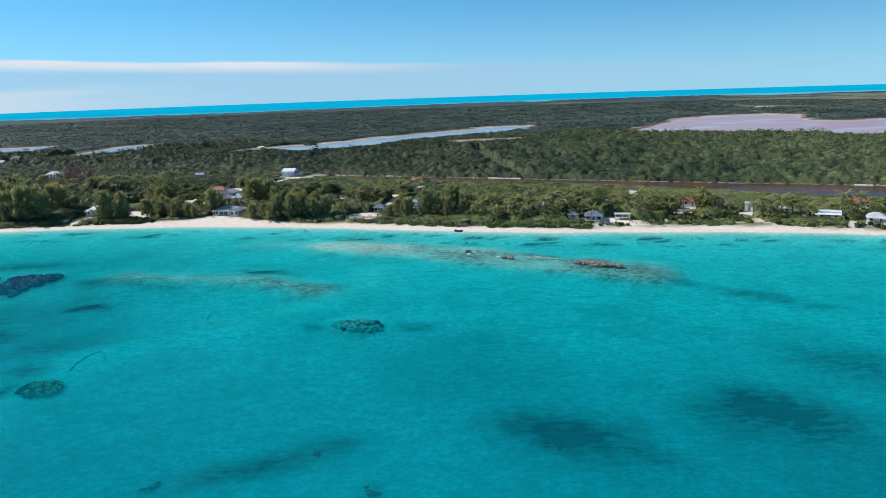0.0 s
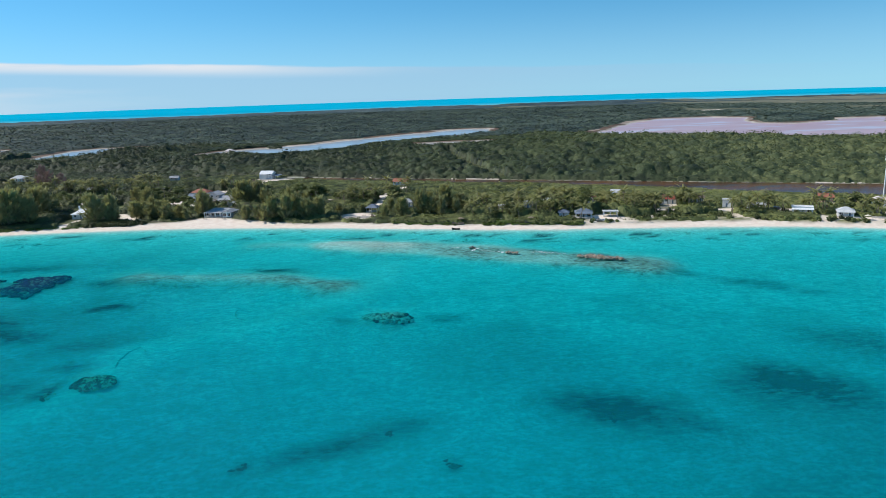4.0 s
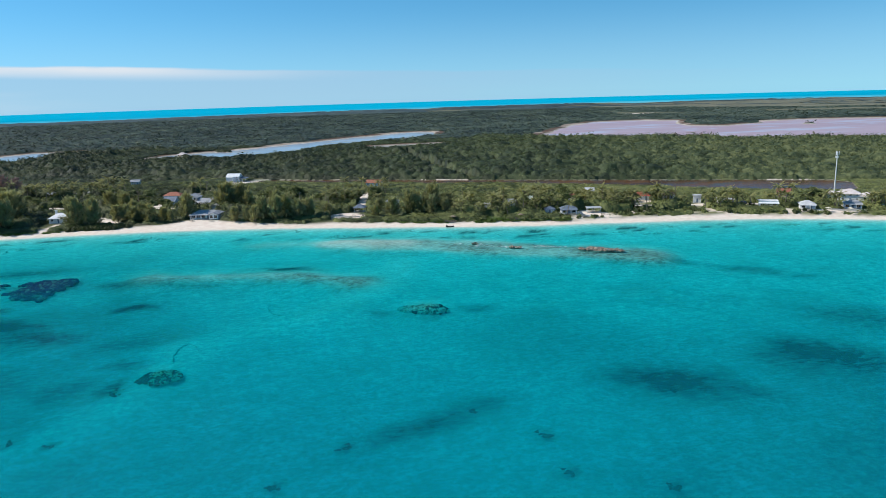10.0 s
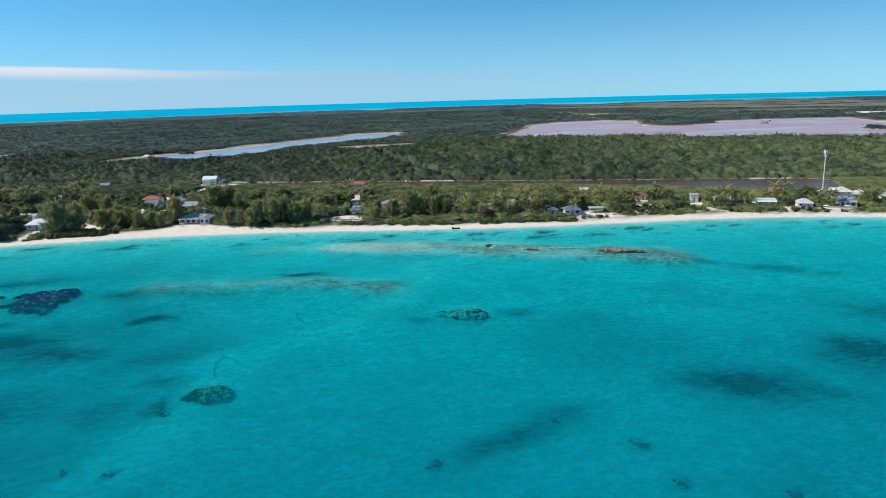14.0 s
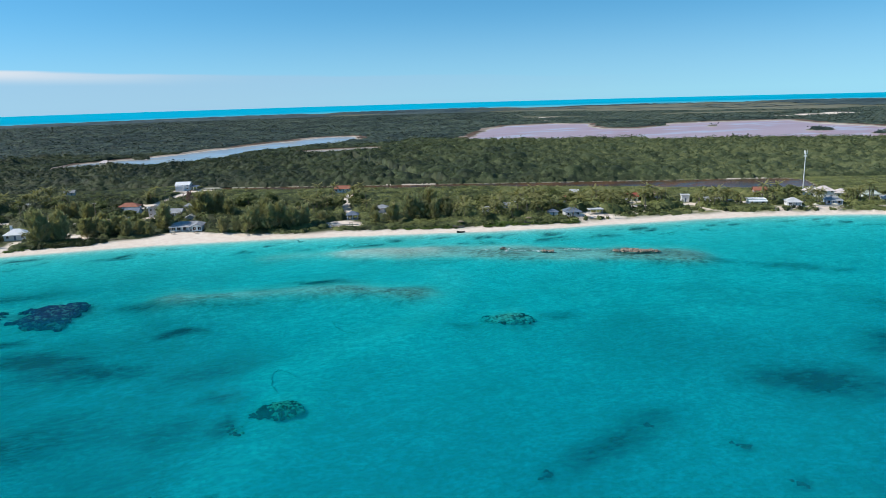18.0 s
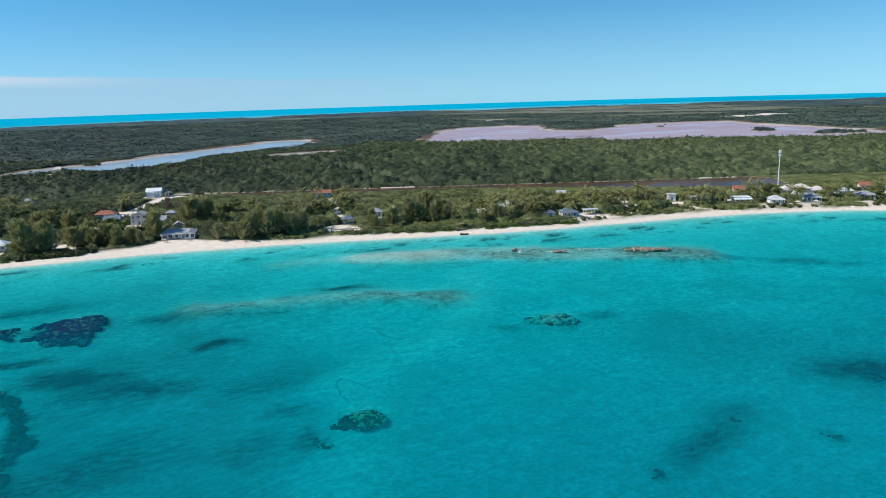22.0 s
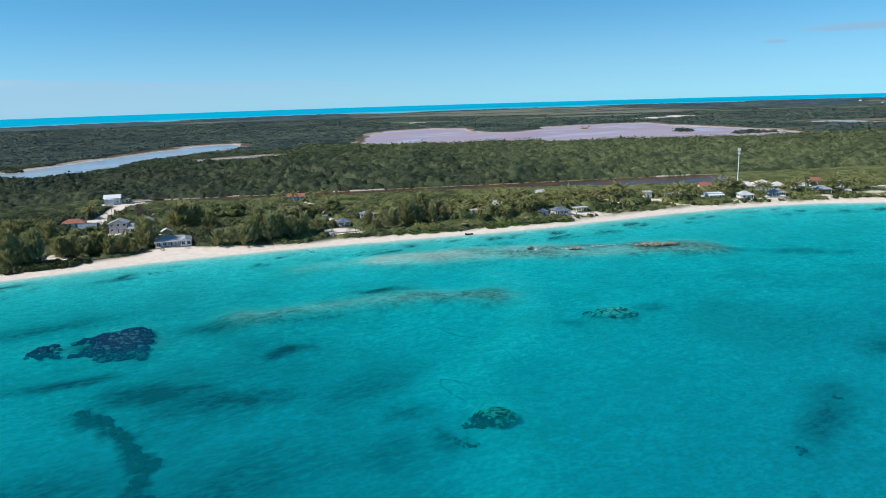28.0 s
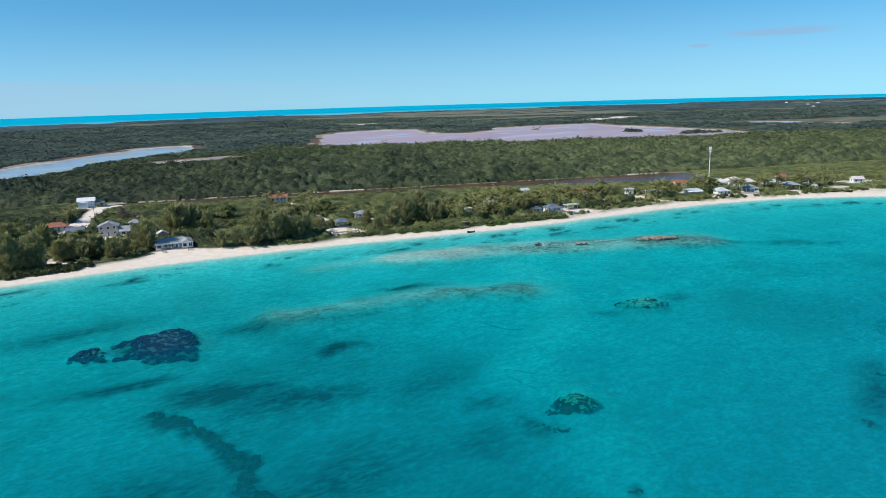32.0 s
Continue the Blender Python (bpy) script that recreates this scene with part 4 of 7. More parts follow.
house_spec("box_house", "plain white box-shaped house", 138, 320, -28, 3.7, 4.1, 3.31, "flat", 0.21, M_WHITE, R_LIGHT, (), 16)
house_spec("long_shed", "long low open shed with grey roof", 148, 311, -28, 7.8, 3.7, 2.02, "flat", 0.21, M_GREYWALL, R_LIGHT, ("open",), 4)
house_spec("pink_cottage", "small orange-pink cottage in the scrub", 188, 322, -30, 6.4, 4.6, 2.5, "gable", 1.4, M_PINKWALL, R_RUST, (), 16)
house_spec("flat_roofed_house", "white flat-roofed beach house with blue shaded terrace", 160, 294, -28, 8.0, 5.2, 2.6, "flat", 0.3, M_WHITE, R_WHITE, ("loggia",), 2)
house_spec("beach_pavilion", "pale hip-roofed beach pavilion", 174, 285, -30, 6.2, 5.3, 2.21, "hip", 1.36, M_WHITE, R_LIGHT, ("loggia",), 1)
house_spec("villa", "large pinkish-white two-storey villa with several hip roofs", 206, 297, -32, 9.0, 8, 3.9, "hip", 1.9, M_WHITE, R_PINK, ("upper", "wings"), 3)
house_spec("front_house", "grey-blue house in front of a villa", 194, 280, -34, 7.0, 4.9, 2.39, "hip", 1.27, M_BLUEWALL, R_GREY, ("loggia",), 1)
house_spec("green_roofed_house", "pale house with faded green hip roof", 222, 283, -36, 8.2, 6.6, 2.58, "hip", 1.87, M_WHITE, R_GREEN, (), 1)
house_spec("dark_red_house", "small house with dark red roof", 250, 292, -36, 5.1, 4.9, 2.58, "gable", 1.53, M_GREYWALL, R_RUST, (), 4)
house_spec("grey_roofed_house", "low house with wide grey roofs by the beach", 220, 270, -38, 7.4, 5.7, 2.39, "hip", 1.27, M_WHITE, R_GREY, ("loggia",), 1)
house_spec("plain_cottage", "plain white cottage on open grass", 248, 276, -38, 4.7, 4.1, 2.58, "gable", 1.1, M_WHITE, R_LIGHT, (), 5)
house_spec("end_cottage", "white cottage with pink wall beyond open grass", 268, 254, -40, 5.9, 4.9, 2.58, "gable", 1.27, M_WHITE, R_PINK, (), 5)
house_spec("ridge_house", "two-storey white house with pinkish roof on the ridge", -171, 702, -10, 8.0, 6.0, 4.0, "hip", 1.74, M_CREAM, R_PINK, ("upper",), 8)
house_spec("turquoise_house", "turquoise house with pale roof among trees", -306, 576, 10, 9.6, 7.0, 3.13, "hip", 1.57, M_TURQ, R_LIGHT, ("loggia",), 30)
house_spec("grove_cottage", "low grey-roofed cottage in a palm grove", -217, 481, 0, 7.0, 5.2, 2.21, "hip", 1.22, M_GREYWALL, R_LIGHT, (), 4)
house_spec("grove_house", "low pale-roofed house in a palm grove", -190, 472, 0, 7.4, 5.2, 2.21, "hip", 1.22, M_GREYWALL, R_LIGHT, (), 4)
house_spec("hill_cottage", "small white-roofed cottage in the woods", -166, 606, -5, 5.2, 4.3, 2.39, "gable", 1.04, M_WHITE, R_LIGHT, (), 6)
house_spec("woodland_house", "pale blue-roofed house alone in the forest", -429, 742, 5, 12, 8, 3.0, "hip", 1.8, M_WHITE, R_BLUE, (), 40)
house_spec("woodland_cottage", "grey-roofed cottage alone in the forest", -423, 700, 5, 10, 7, 2.6, "gable", 1.6, M_GREYWALL, R_LIGHT, (), 35)
for far_x, far_y, far_w in ((2250, 1357, 9), (1961, 1138, 8), (2100, 1177, 11), (1756, 1020, 7)):
    house_spec("hill_house", "white house far off on a wooded rise", far_x, far_y, -60, far_w, 7, 4.2, "hip", 1.8, M_WHITE, R_LIGHT, (), 14)
house_spec("track_cottage", "small pale cottage beside a woodland track", -178, 538, -5, 6, 4, 2.2, "gable", 1.2, M_GREYWALL, R_GREY, (), 5)


def clear_of_houses(x, y, pad=0.0):
    ok = np.ones(x.shape, bool)
    for h in HOUSES:
        hx, hy, w, d, ang = h[2], h[3], h[5], h[6], radians(h[4])
        dx, dy = x - hx, y - hy
        lu, lv = dx * math.cos(ang) + dy * math.sin(ang), -dx * math.sin(ang) + dy * math.cos(ang)
        # open towards the front, so that the face shows
        ok &= ~((np.abs(lu) < w / 2 + 1.2 + pad) & (lv < d / 2 + 1.5 + pad) & (lv > -d / 2 - h[-1] - pad))
    return ok


def crowns(x, y, cell, seed):
    """Uneven round crowns, about one to a cell: height 0 to 1 and a tone for each crown."""
    r = np.random.RandomState(seed)
    tab = r.rand(5, 256, 256)
    ix, iy = np.floor(x / cell).astype(int), np.floor(y / cell).astype(int)
    best, tone = np.zeros_like(x), np.full_like(x, 0.3)
    for dx in (-1, 0, 1):
        for dy in (-1, 0, 1):
            a, b = (ix + dx) % 256, (iy + dy) % 256
            px, py = (ix + dx + tab[0, a, b]) * cell, (iy + dy + tab[1, a, b]) * cell
            rad = cell * (0.4 + 0.62 * tab[2, a, b] ** 1.4)
            h = (0.45 + 0.55 * tab[3, a, b]) * np.sqrt(np.maximum(1 - ((x - px) ** 2 + (y - py) ** 2) / rad ** 2, 0)) * (0.6 + 0.4 * rad / cell)
            win = h > best
            best, tone = np.where(win, h, best), np.where(win, tab[4, a, b], tone)
    return best, tone


def sheet(name, x0, x1, y0, y1, s, mask, height, material, label, seed):
    """The closed part of a canopy: an uneven sheet over all spots where mask holds."""
    r = np.random.RandomState(seed)
    a, b = np.meshgrid(np.arange(x0, x1, s), np.arange(y0, y1, s))
    a, b = a + s * 0.5 * (r.rand(*a.shape) - 0.5), b + s * 0.5 * (r.rand(*b.shape) - 0.5)
    ok = mask(a, b)
    h, t = height(a, b)
    # no lone spikes: a spot needs neighbours
    p = np.pad(ok, 1).astype(int)
    ok = ok & (p[:-2, 1:-1] + p[2:, 1:-1] + p[1:-1, :-2] + p[1:-1, 2:] >= 3)
    g = ground_h(a, b)
    z = np.where(ok, g + h * 0.86 + 0.45 * s * (r.rand(*a.shape) - 0.5), g - 0.4)
    idx = np.arange(a.size).reshape(a.shape)
    keep = ok[:-1, :-1] | ok[1:, :-1] | ok[:-1, 1:] | ok[1:, 1:]
    f = np.stack([idx[:-1, :-1][keep], idx[:-1, 1:][keep], idx[1:, 1:][keep], idx[1:, :-1][keep]], 1)
    used, inv = np.unique(f, return_inverse=True)
    v = np.stack([a.ravel()[used], b.ravel()[used], z.ravel()[used]], 1)
    # the sheet is a step darker than the sprays laid over it
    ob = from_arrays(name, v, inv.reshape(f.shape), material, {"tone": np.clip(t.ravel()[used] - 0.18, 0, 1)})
    return tagged(ob, label, "vegetation", kind="stuff")


def sprays(name, x, y, z, tone, size, material, label, seed, height, flat=0.4):
    """Leaf sprays, each a small bent quad, laid over the crowns of a canopy."""
    r = np.random.RandomState(seed)
    n = len(x)
    e = 0.4
    h0 = height(x, y)[0]
    gx_, gy_ = np.clip((height(x + e, y)[0] - h0) / e, -2, 2), np.clip((height(x, y + e)[0] - h0) / e, -2, 2)
    up = np.stack([flat * r.randn(n) - gx_, flat * r.randn(n) - gy_, np.ones(n)], 1)
    up /= np.linalg.norm(up, axis=1)[:, None]
    d1 = np.cross(up, r.randn(n, 3))
    d1 /= np.linalg.norm(d1, axis=1)[:, None]
    d2 = np.cross(up, d1)
    s = (size * (0.5 + r.rand(n)))[:, None]
    c = np.stack([x, y, z], 1)
    q = np.stack([c - d1 * s - d2 * s * 0.45, c + d1 * s * 0.5 - d2 * s * 0.55 - up * s * 0.25, c + d1 * s + d2 * s * 0.4, c - d1 * s * 0.45 + d2 * s * 0.6 - up * s * 0.25], 1).reshape(-1, 3)
    tt = np.repeat(np.clip(tone + 0.5 * (r.rand(n) - 0.5), 0, 1), 4)
    ob = from_arrays(name, q, np.arange(4 * n).reshape(n, 4), material, {"tone": tt})
    return tagged(ob, label, "vegetation", kind="stuff")


# low coastal scrub between beach and lagoon
def scrub_mask(x, y):
    v = x * VX + y * VY
    ok = (veg_d(x, y) > 1.0) & (v < 449) & ~in_lakes(x, y, 0.5) & (bare(x, y) < 0.3) & clear_of_houses(x, y)
    ok &= ((vnoise(x, y, 13, 141, 2) > np.where(x > 18, 0.38 + 0.04 * smooth(x, 90, 170), 0.33)) | (v > 345)) & (y < 560) & (x > -345)
    ok &= ~((x > 228) & (v < 352) & (vnoise(x, y, 15, 142, 2) < 0.55))
    return ok & (y > 0.40 * (x + 192) + 20)


def scrub_height(x, y):
    h, t = crowns(x, y, 4.3, 61)
    h = h + 0.22 * vnoise(x, y, 1.7, 68, 2)
    v = x * VX + y * VY
    lush = vnoise(x, y, 24, 143, 2)
    low = 1 - 0.5 * smooth(v, 355, 392) - 0.34 * smooth(v, 405, 436)
    amp = (1 - 0.45 * smooth(x, 60, 170)) * (1.1 + 4.0 * lush * smooth(veg_d(x, y), 1, 22)) * low
    return 0.35 + h * amp + 0.8 * amp * (lush - 0.3) * (lush > 0.3), np.clip(0.75 * t ** 1.2 + 0.5 * vnoise(x, y, 9, 145, 2) - 0.12 - 0.22 * smooth(-x, 95, 150) + 0.14 * smooth(x, -100, 20) + 0.26 * smooth(x, 10, 120), 0, 1)


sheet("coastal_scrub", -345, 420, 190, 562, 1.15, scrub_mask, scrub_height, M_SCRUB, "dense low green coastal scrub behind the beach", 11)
sxp, syp = jitter_grid(-345, 420, 190, 562, 0.82, 5)
ok = scrub_mask(sxp, syp)
sxp, syp = sxp[ok], syp[ok]
sh, st = scrub_height(sxp, syp)
rs = np.random.RandomState(6)
sprays("scrub_leaves", sxp, syp, ground_h(sxp, syp) + sh * (0.88 + 0.3 * rs.rand(len(sxp))), st, np.full(len(sxp), 0.42), M_SCRUB, "leafy twigs of green coastal scrub", 13, scrub_height, 0.25)


# forest on the ridge beyond the lagoon, and west of it
def forest_mask(x, y):
    v = x * VX + y * VY
    ok = ((v > 450.5) | (y > 556) | ((x < -340) & (y > 430))) & (v < 900) & ~in_lakes(x, y, 1.0) & ((y < 600) | ~in_lakes(x, y, 7.0)) & (bare(x, y) < 0.4) & clear_of_houses(x, y, 1.0)
    # an overgrown cut line down the slope
    ok &= ~(seg_dist([(56, 476), (45, 520), (38, 560), (32, 640)], *wobble(x, y, 1.2, 9, 155)) < 4.5)
    ok &= ~(seg_dist([(20, 600), (2, 640), (-16, 655)], *wobble(x, y, 1.5, 9, 156)) < 2.2)
    return ok & (np.hypot(x + 60, y) < 900) & (x > -0.72 * y - 90) & (y > 0.40 * (x + 192) + 20)


def forest_height(x, y):
    h, t = crowns(x, y, 4.2, 62)
    tall, t2 = crowns(x, y, 10.5, 67)
    win = 1.25 * tall > h + 0.45
    h, t = np.where(win, 1.25 * tall, h), np.where(win, 0.7 * t2, t)
    big = vnoise(x, y, 28, 151, 3)
    v = x * VX + y * VY
    edge = smooth(v, 449, 466)
    east = smooth(x, 20, 330) * 0.56
    low = np.ones_like(x)
    near = (y > 690) & (x > -260) & (x < 190)
    if near.any():
        d = np.minimum(seg_dist(POLY["blue_lake"], x[near], y[near]), seg_dist(POLY["mud_pan"], x[near], y[near]))
        low[near] = 0.45 + 0.55 * smooth(d, 15, 85)
    h, big = h * low, big * low
    return 0.4 + (3.2 + 5.2 * big * edge) * h + 2.2 * edge * (big - 0.25), np.clip(0.62 * t + 0.25 * vnoise(x, y, 30, 153, 3) + 0.02 + 0.78 * east - 0.16 * smooth(-x, -60, 90), 0, 1)


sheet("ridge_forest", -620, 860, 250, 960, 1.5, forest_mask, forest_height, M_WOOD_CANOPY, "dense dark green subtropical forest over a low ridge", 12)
fx, fy = jitter_grid(-620, 860, 250, 960, 1.12, 7)
ok = forest_mask(fx, fy)
ok &= np.random.RandomState(3).rand(len(fx)) < 1.15 - np.hypot(fx + 60, fy - 20) / 1500
fx, fy = fx[ok], fy[ok]
sh, st = forest_height(fx, fy)
rs = np.random.RandomState(8)
sprays("forest_leaves", fx, fy, ground_h(fx, fy) + sh * (0.84 + 0.36 * rs.rand(len(fx))), st, 0.5 + 0.35 * smooth(np.hypot(fx, fy), 500, 900) - 0.06, M_WOOD_CANOPY, "leafy boughs of dark green forest crowns", 14, forest_height, 0.25)

# woods of the flats beyond, fine as far as single crowns can be told
def flats_mask(x, y):
    v, u = x * VX + y * VY, x * UX + y * UY
    yc = np.interp(x, FARCOAST[:, 0], FARCOAST[:, 1]) + 70 * (vnoise(x, y, 300, 31) - 0.5)
    ok = (v > 560) & (y < yc - 25) & (y > 0.3 * x) & (vnoise(x * 0.4, y * 2.2, 130, 163, 2) < 0.84)
    ok &= (tan_share(x, y) < 0.5) | (vnoise(u * 0.22, v * 1.3, 70, 161, 3) > 0.64)
    return ok


def mid_mask(x, y):
    d = np.hypot(x + 60, y)
    ok = ((d > 890) | (x * VX + y * VY > 892) | (x > 850)) & (d < 2150) & (x > -0.78 * y - 120) & (y > 0.40 * (x + 192) + 10)
    isle = np.zeros(x.shape, bool)
    for a, b, ra, rb in ISLETS:
        isle |= (((x - a) * UX + (y - b) * UY) / ra) ** 2 + (((x - a) * VX + (y - b) * VY) / rb) ** 2 < 0.8
    ok &= flats_mask(x, y) | isle
    res = np.zeros(x.shape, bool)
    a, b = x[ok], y[ok]
    res[ok] = ~in_lakes(a, b, 13.0) & (bare(a, b) < 0.3)
    return res


def mid_height(x, y):
    h, t = crowns(x, y, 7.5, 63)
    w = 1 - 0.6 * tan_share(x, y)
    return 0.8 + (1.6 + 2.6 * vnoise(x, y, 40, 165, 2)) * h * w, np.clip(0.8 * t ** 1.3 + 0.9 * vnoise(x, y, 70, 167, 3) - 0.3 + 0.25 * (1 - w) - 0.16 * (1 - smooth(x, -300, 150)) + 0.12 * smooth(x, 200, 700), 0, 1)


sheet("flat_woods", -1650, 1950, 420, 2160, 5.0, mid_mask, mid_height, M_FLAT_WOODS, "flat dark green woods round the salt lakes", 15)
mx, my = jitter_grid(-1650, 1950, 420, 2160, 3.3, 17)
ok = mid_mask(mx, my) & (np.random.RandomState(4).rand(len(mx)) < 1.5 - np.hypot(mx, my) / 2000)
mx, my = mx[ok], my[ok]
sh, st = mid_height(mx, my)
rs = np.random.RandomState(18)
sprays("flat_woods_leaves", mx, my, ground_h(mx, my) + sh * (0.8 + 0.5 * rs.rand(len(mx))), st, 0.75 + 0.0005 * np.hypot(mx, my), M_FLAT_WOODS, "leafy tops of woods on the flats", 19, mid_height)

# and from there to the far coast
wxs = np.arange(-2700, 3300, 20)
wys = np.arange(400, 2900, 16)
WX, WY = np.meshgrid(wxs, wys)
rs = np.random.RandomState(9)
WXj, WYj = WX + 10 * (rs.rand(*WX.shape) - 0.5), WY + 9 * (rs.rand(*WX.shape) - 0.5)
canopy = flats_mask(WXj, WYj) & ((np.hypot(WXj + 60, WYj) > 2135) | (WXj < -0.78 * WYj - 110)) & ~in_lakes(WXj, WYj, 12.0)
WZ = ground_h(WXj, WYj)
WZ = np.where(canopy, WZ + (1 - 0.6 * tan_share(WXj, WYj)) * (1.2 + 2.6 * rs.rand(*WX.shape)), np.maximum(WZ, 0.2) - 0.1)
idx = np.arange(WX.size).reshape(WX.shape)
keep = canopy[:-1, :-1].astype(int) + canopy[1:, :-1] + canopy[:-1, 1:] + canopy[1:, 1:] >= 2
F = np.stack([idx[:-1, :-1][keep], idx[:-1, 1:][keep], idx[1:, 1:][keep], idx[1:, :-1][keep]], 1)
used, inv = np.unique(F, return_inverse=True)
vv3 = np.stack([WXj.ravel()[used], WYj.ravel()[used], WZ.ravel()[used]], 1)
tone = np.clip(-0.15 + 1.1 * vnoise(vv3[:, 0], vv3[:, 1], 90, 167, 3) + 0.9 * (rs.rand(len(used)) - 0.5), 0, 1)
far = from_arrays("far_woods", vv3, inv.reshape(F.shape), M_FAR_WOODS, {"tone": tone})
tagged(far, "flat dark green woods reaching to the far coast", "forest", kind="stuff")


# ---- buildings ----
def wall_panel(bm, length, height, holes, thick, place):
    """A wall along local x with openings cut through; place maps (x, y, z)."""
    def slab(x0, x1, z0, z1):
        if x1 - x0 > 0.01 and z1 - z0 > 0.01:
            pts = [place(x, y, z) for z in (z0, z1) for x, y in ((x0, 0), (x1, 0), (x1, thick), (x0, thick))]
            solid(bm, pts, ((3, 2, 1, 0), (4, 5, 6, 7), (0, 1, 5, 4), (1, 2, 6, 5), (2, 3, 7, 6), (3, 0, 4, 7)))
    levels = sorted({0.0, height} | {h[2] for h in holes} | {h[3] for h in holes})

    def column(x0, x1, gap=None):
        for a, b in zip(levels[:-1], levels[1:]):
            if not gap or b <= gap[0] + 1e-6 or a >= gap[1] - 1e-6:
                slab(x0, x1, a, b)
    x = -length / 2
    for cx, w, z0, z1 in sorted(holes):
        column(x, cx - w / 2)
        column(cx - w / 2, cx + w / 2, (z0, z1))
        x = cx + w / 2
    column(x, length / 2)
    bmesh.ops.remove_doubles(bm, verts=bm.verts, dist=0.002)


def opening_parts(home, holes, place, trim):
    """Windows and doors that fill the openings of one wall."""
    for cx, w, z0, z1 in holes:
        fr, pane = bmesh.new(), bmesh.new()
        is_door = z0 < 0.2
        t = 0.10

        def bar(bm, x0, x1, a, b, y0=-0.04, y1=0.10):
            pts = [place(x, y, z) for z in (a, b) for x, y in ((x0, y0), (x1, y0), (x1, y1), (x0, y1))]
            solid(bm, pts, ((3, 2, 1, 0), (4, 5, 6, 7), (0, 1, 5, 4), (1, 2, 6, 5), (2, 3, 7, 6), (3, 0, 4, 7)))
        l, r = cx - w / 2, cx + w / 2
        bar(fr, l, l + t, z0, z1), bar(fr, r - t, r, z0, z1), bar(fr, l + t, r - t, z1 - t, z1)
        if not is_door:
            bar(fr, l + t, r - t, z0, z0 + t)
            bar(fr, cx - 0.03, cx + 0.03, z0 + t, z1 - t)
        name = "door" if is_door else "window"
        f = part(name, fr, trim, home)
        bar(pane, l + t, r - t, z0 + (0 if is_door else t), z1 - t, 0.03, 0.06)
        part("door_leaf" if is_door else "pane", pane, M_DOOR if is_door else M_GLASS, f)


def roof_mesh(kind, w, d, h, rise, o=0.55):
    """A roof slab with overhang and thickness."""
    bm = bmesh.new()
    a, b, t = w / 2 + o, d / 2 + o, 0.16
    e = h - o * rise / (min(w, d) / 2) * 0.55
    if kind == "flat":
        box(bm, -a + 0.2, a - 0.2, -b + 0.2, b - 0.2, h, h + 0.22)
        for x0, x1, y0, y1 in ((-a + 0.2, a - 0.2, -b + 0.2, -b + 0.4), (-a + 0.2, a - 0.2, b - 0.4, b - 0.2), (-a + 0.2, -a + 0.4, -b + 0.4, b - 0.4), (a - 0.4, a - 0.2, -b + 0.4, b - 0.4)):
            box(bm, x0, x1, y0, y1, h + 0.22, h + 0.22 + rise)
        return bm
    top = h + rise
    if kind == "hip":
        if w >= d:
            r0, r1 = (-(w - d) / 2 - 0.4, 0), ((w - d) / 2 + 0.4, 0)
        else:
            r0, r1 = (0, -(d - w) / 2 - 0.4), (0, (d - w) / 2 + 0.4)
        v = [(-a, -b, e), (a, -b, e), (a, b, e), (-a, b, e), (*r0, top), (*r1, top), (-a, -b, e - t), (a, -b, e - t), (a, b, e - t), (-a, b, e - t)]
        if w >= d:
            f = [(0, 1, 5, 4), (1, 2, 5), (2, 3, 4, 5), (3, 0, 4)]
        else:
            f = [(0, 1, 4), (1, 2, 5, 4), (2, 3, 5), (3, 0, 4, 5)]
        f += [(6, 7, 1, 0), (7, 8, 2, 1), (8, 9, 3, 2), (9, 6, 0, 3), (9, 8, 7, 6)]
        return solid(bm, v, f)
    if kind == "gable":
        v = [(-a, -b, e), (a, -b, e), (a, 0, top), (-a, 0, top), (a, b, e), (-a, b, e)]
    else:
        v = [(-a, b, e), (-a, -b, e), (0, -b, top), (0, b, top), (a, -b, e), (a, b, e)]
    v = v + [(x, y, z - t) for x, y, z in v]
    f = [(0, 1, 2, 3), (3, 2, 4, 5), (9, 8, 7, 6), (11, 10, 8, 9), (0, 6, 7, 1), (4, 10, 11, 5), (1, 7, 8, 2), (2, 8, 10, 4), (5, 11, 9, 3), (3, 9, 6, 0)]
    return solid(bm, v, f)


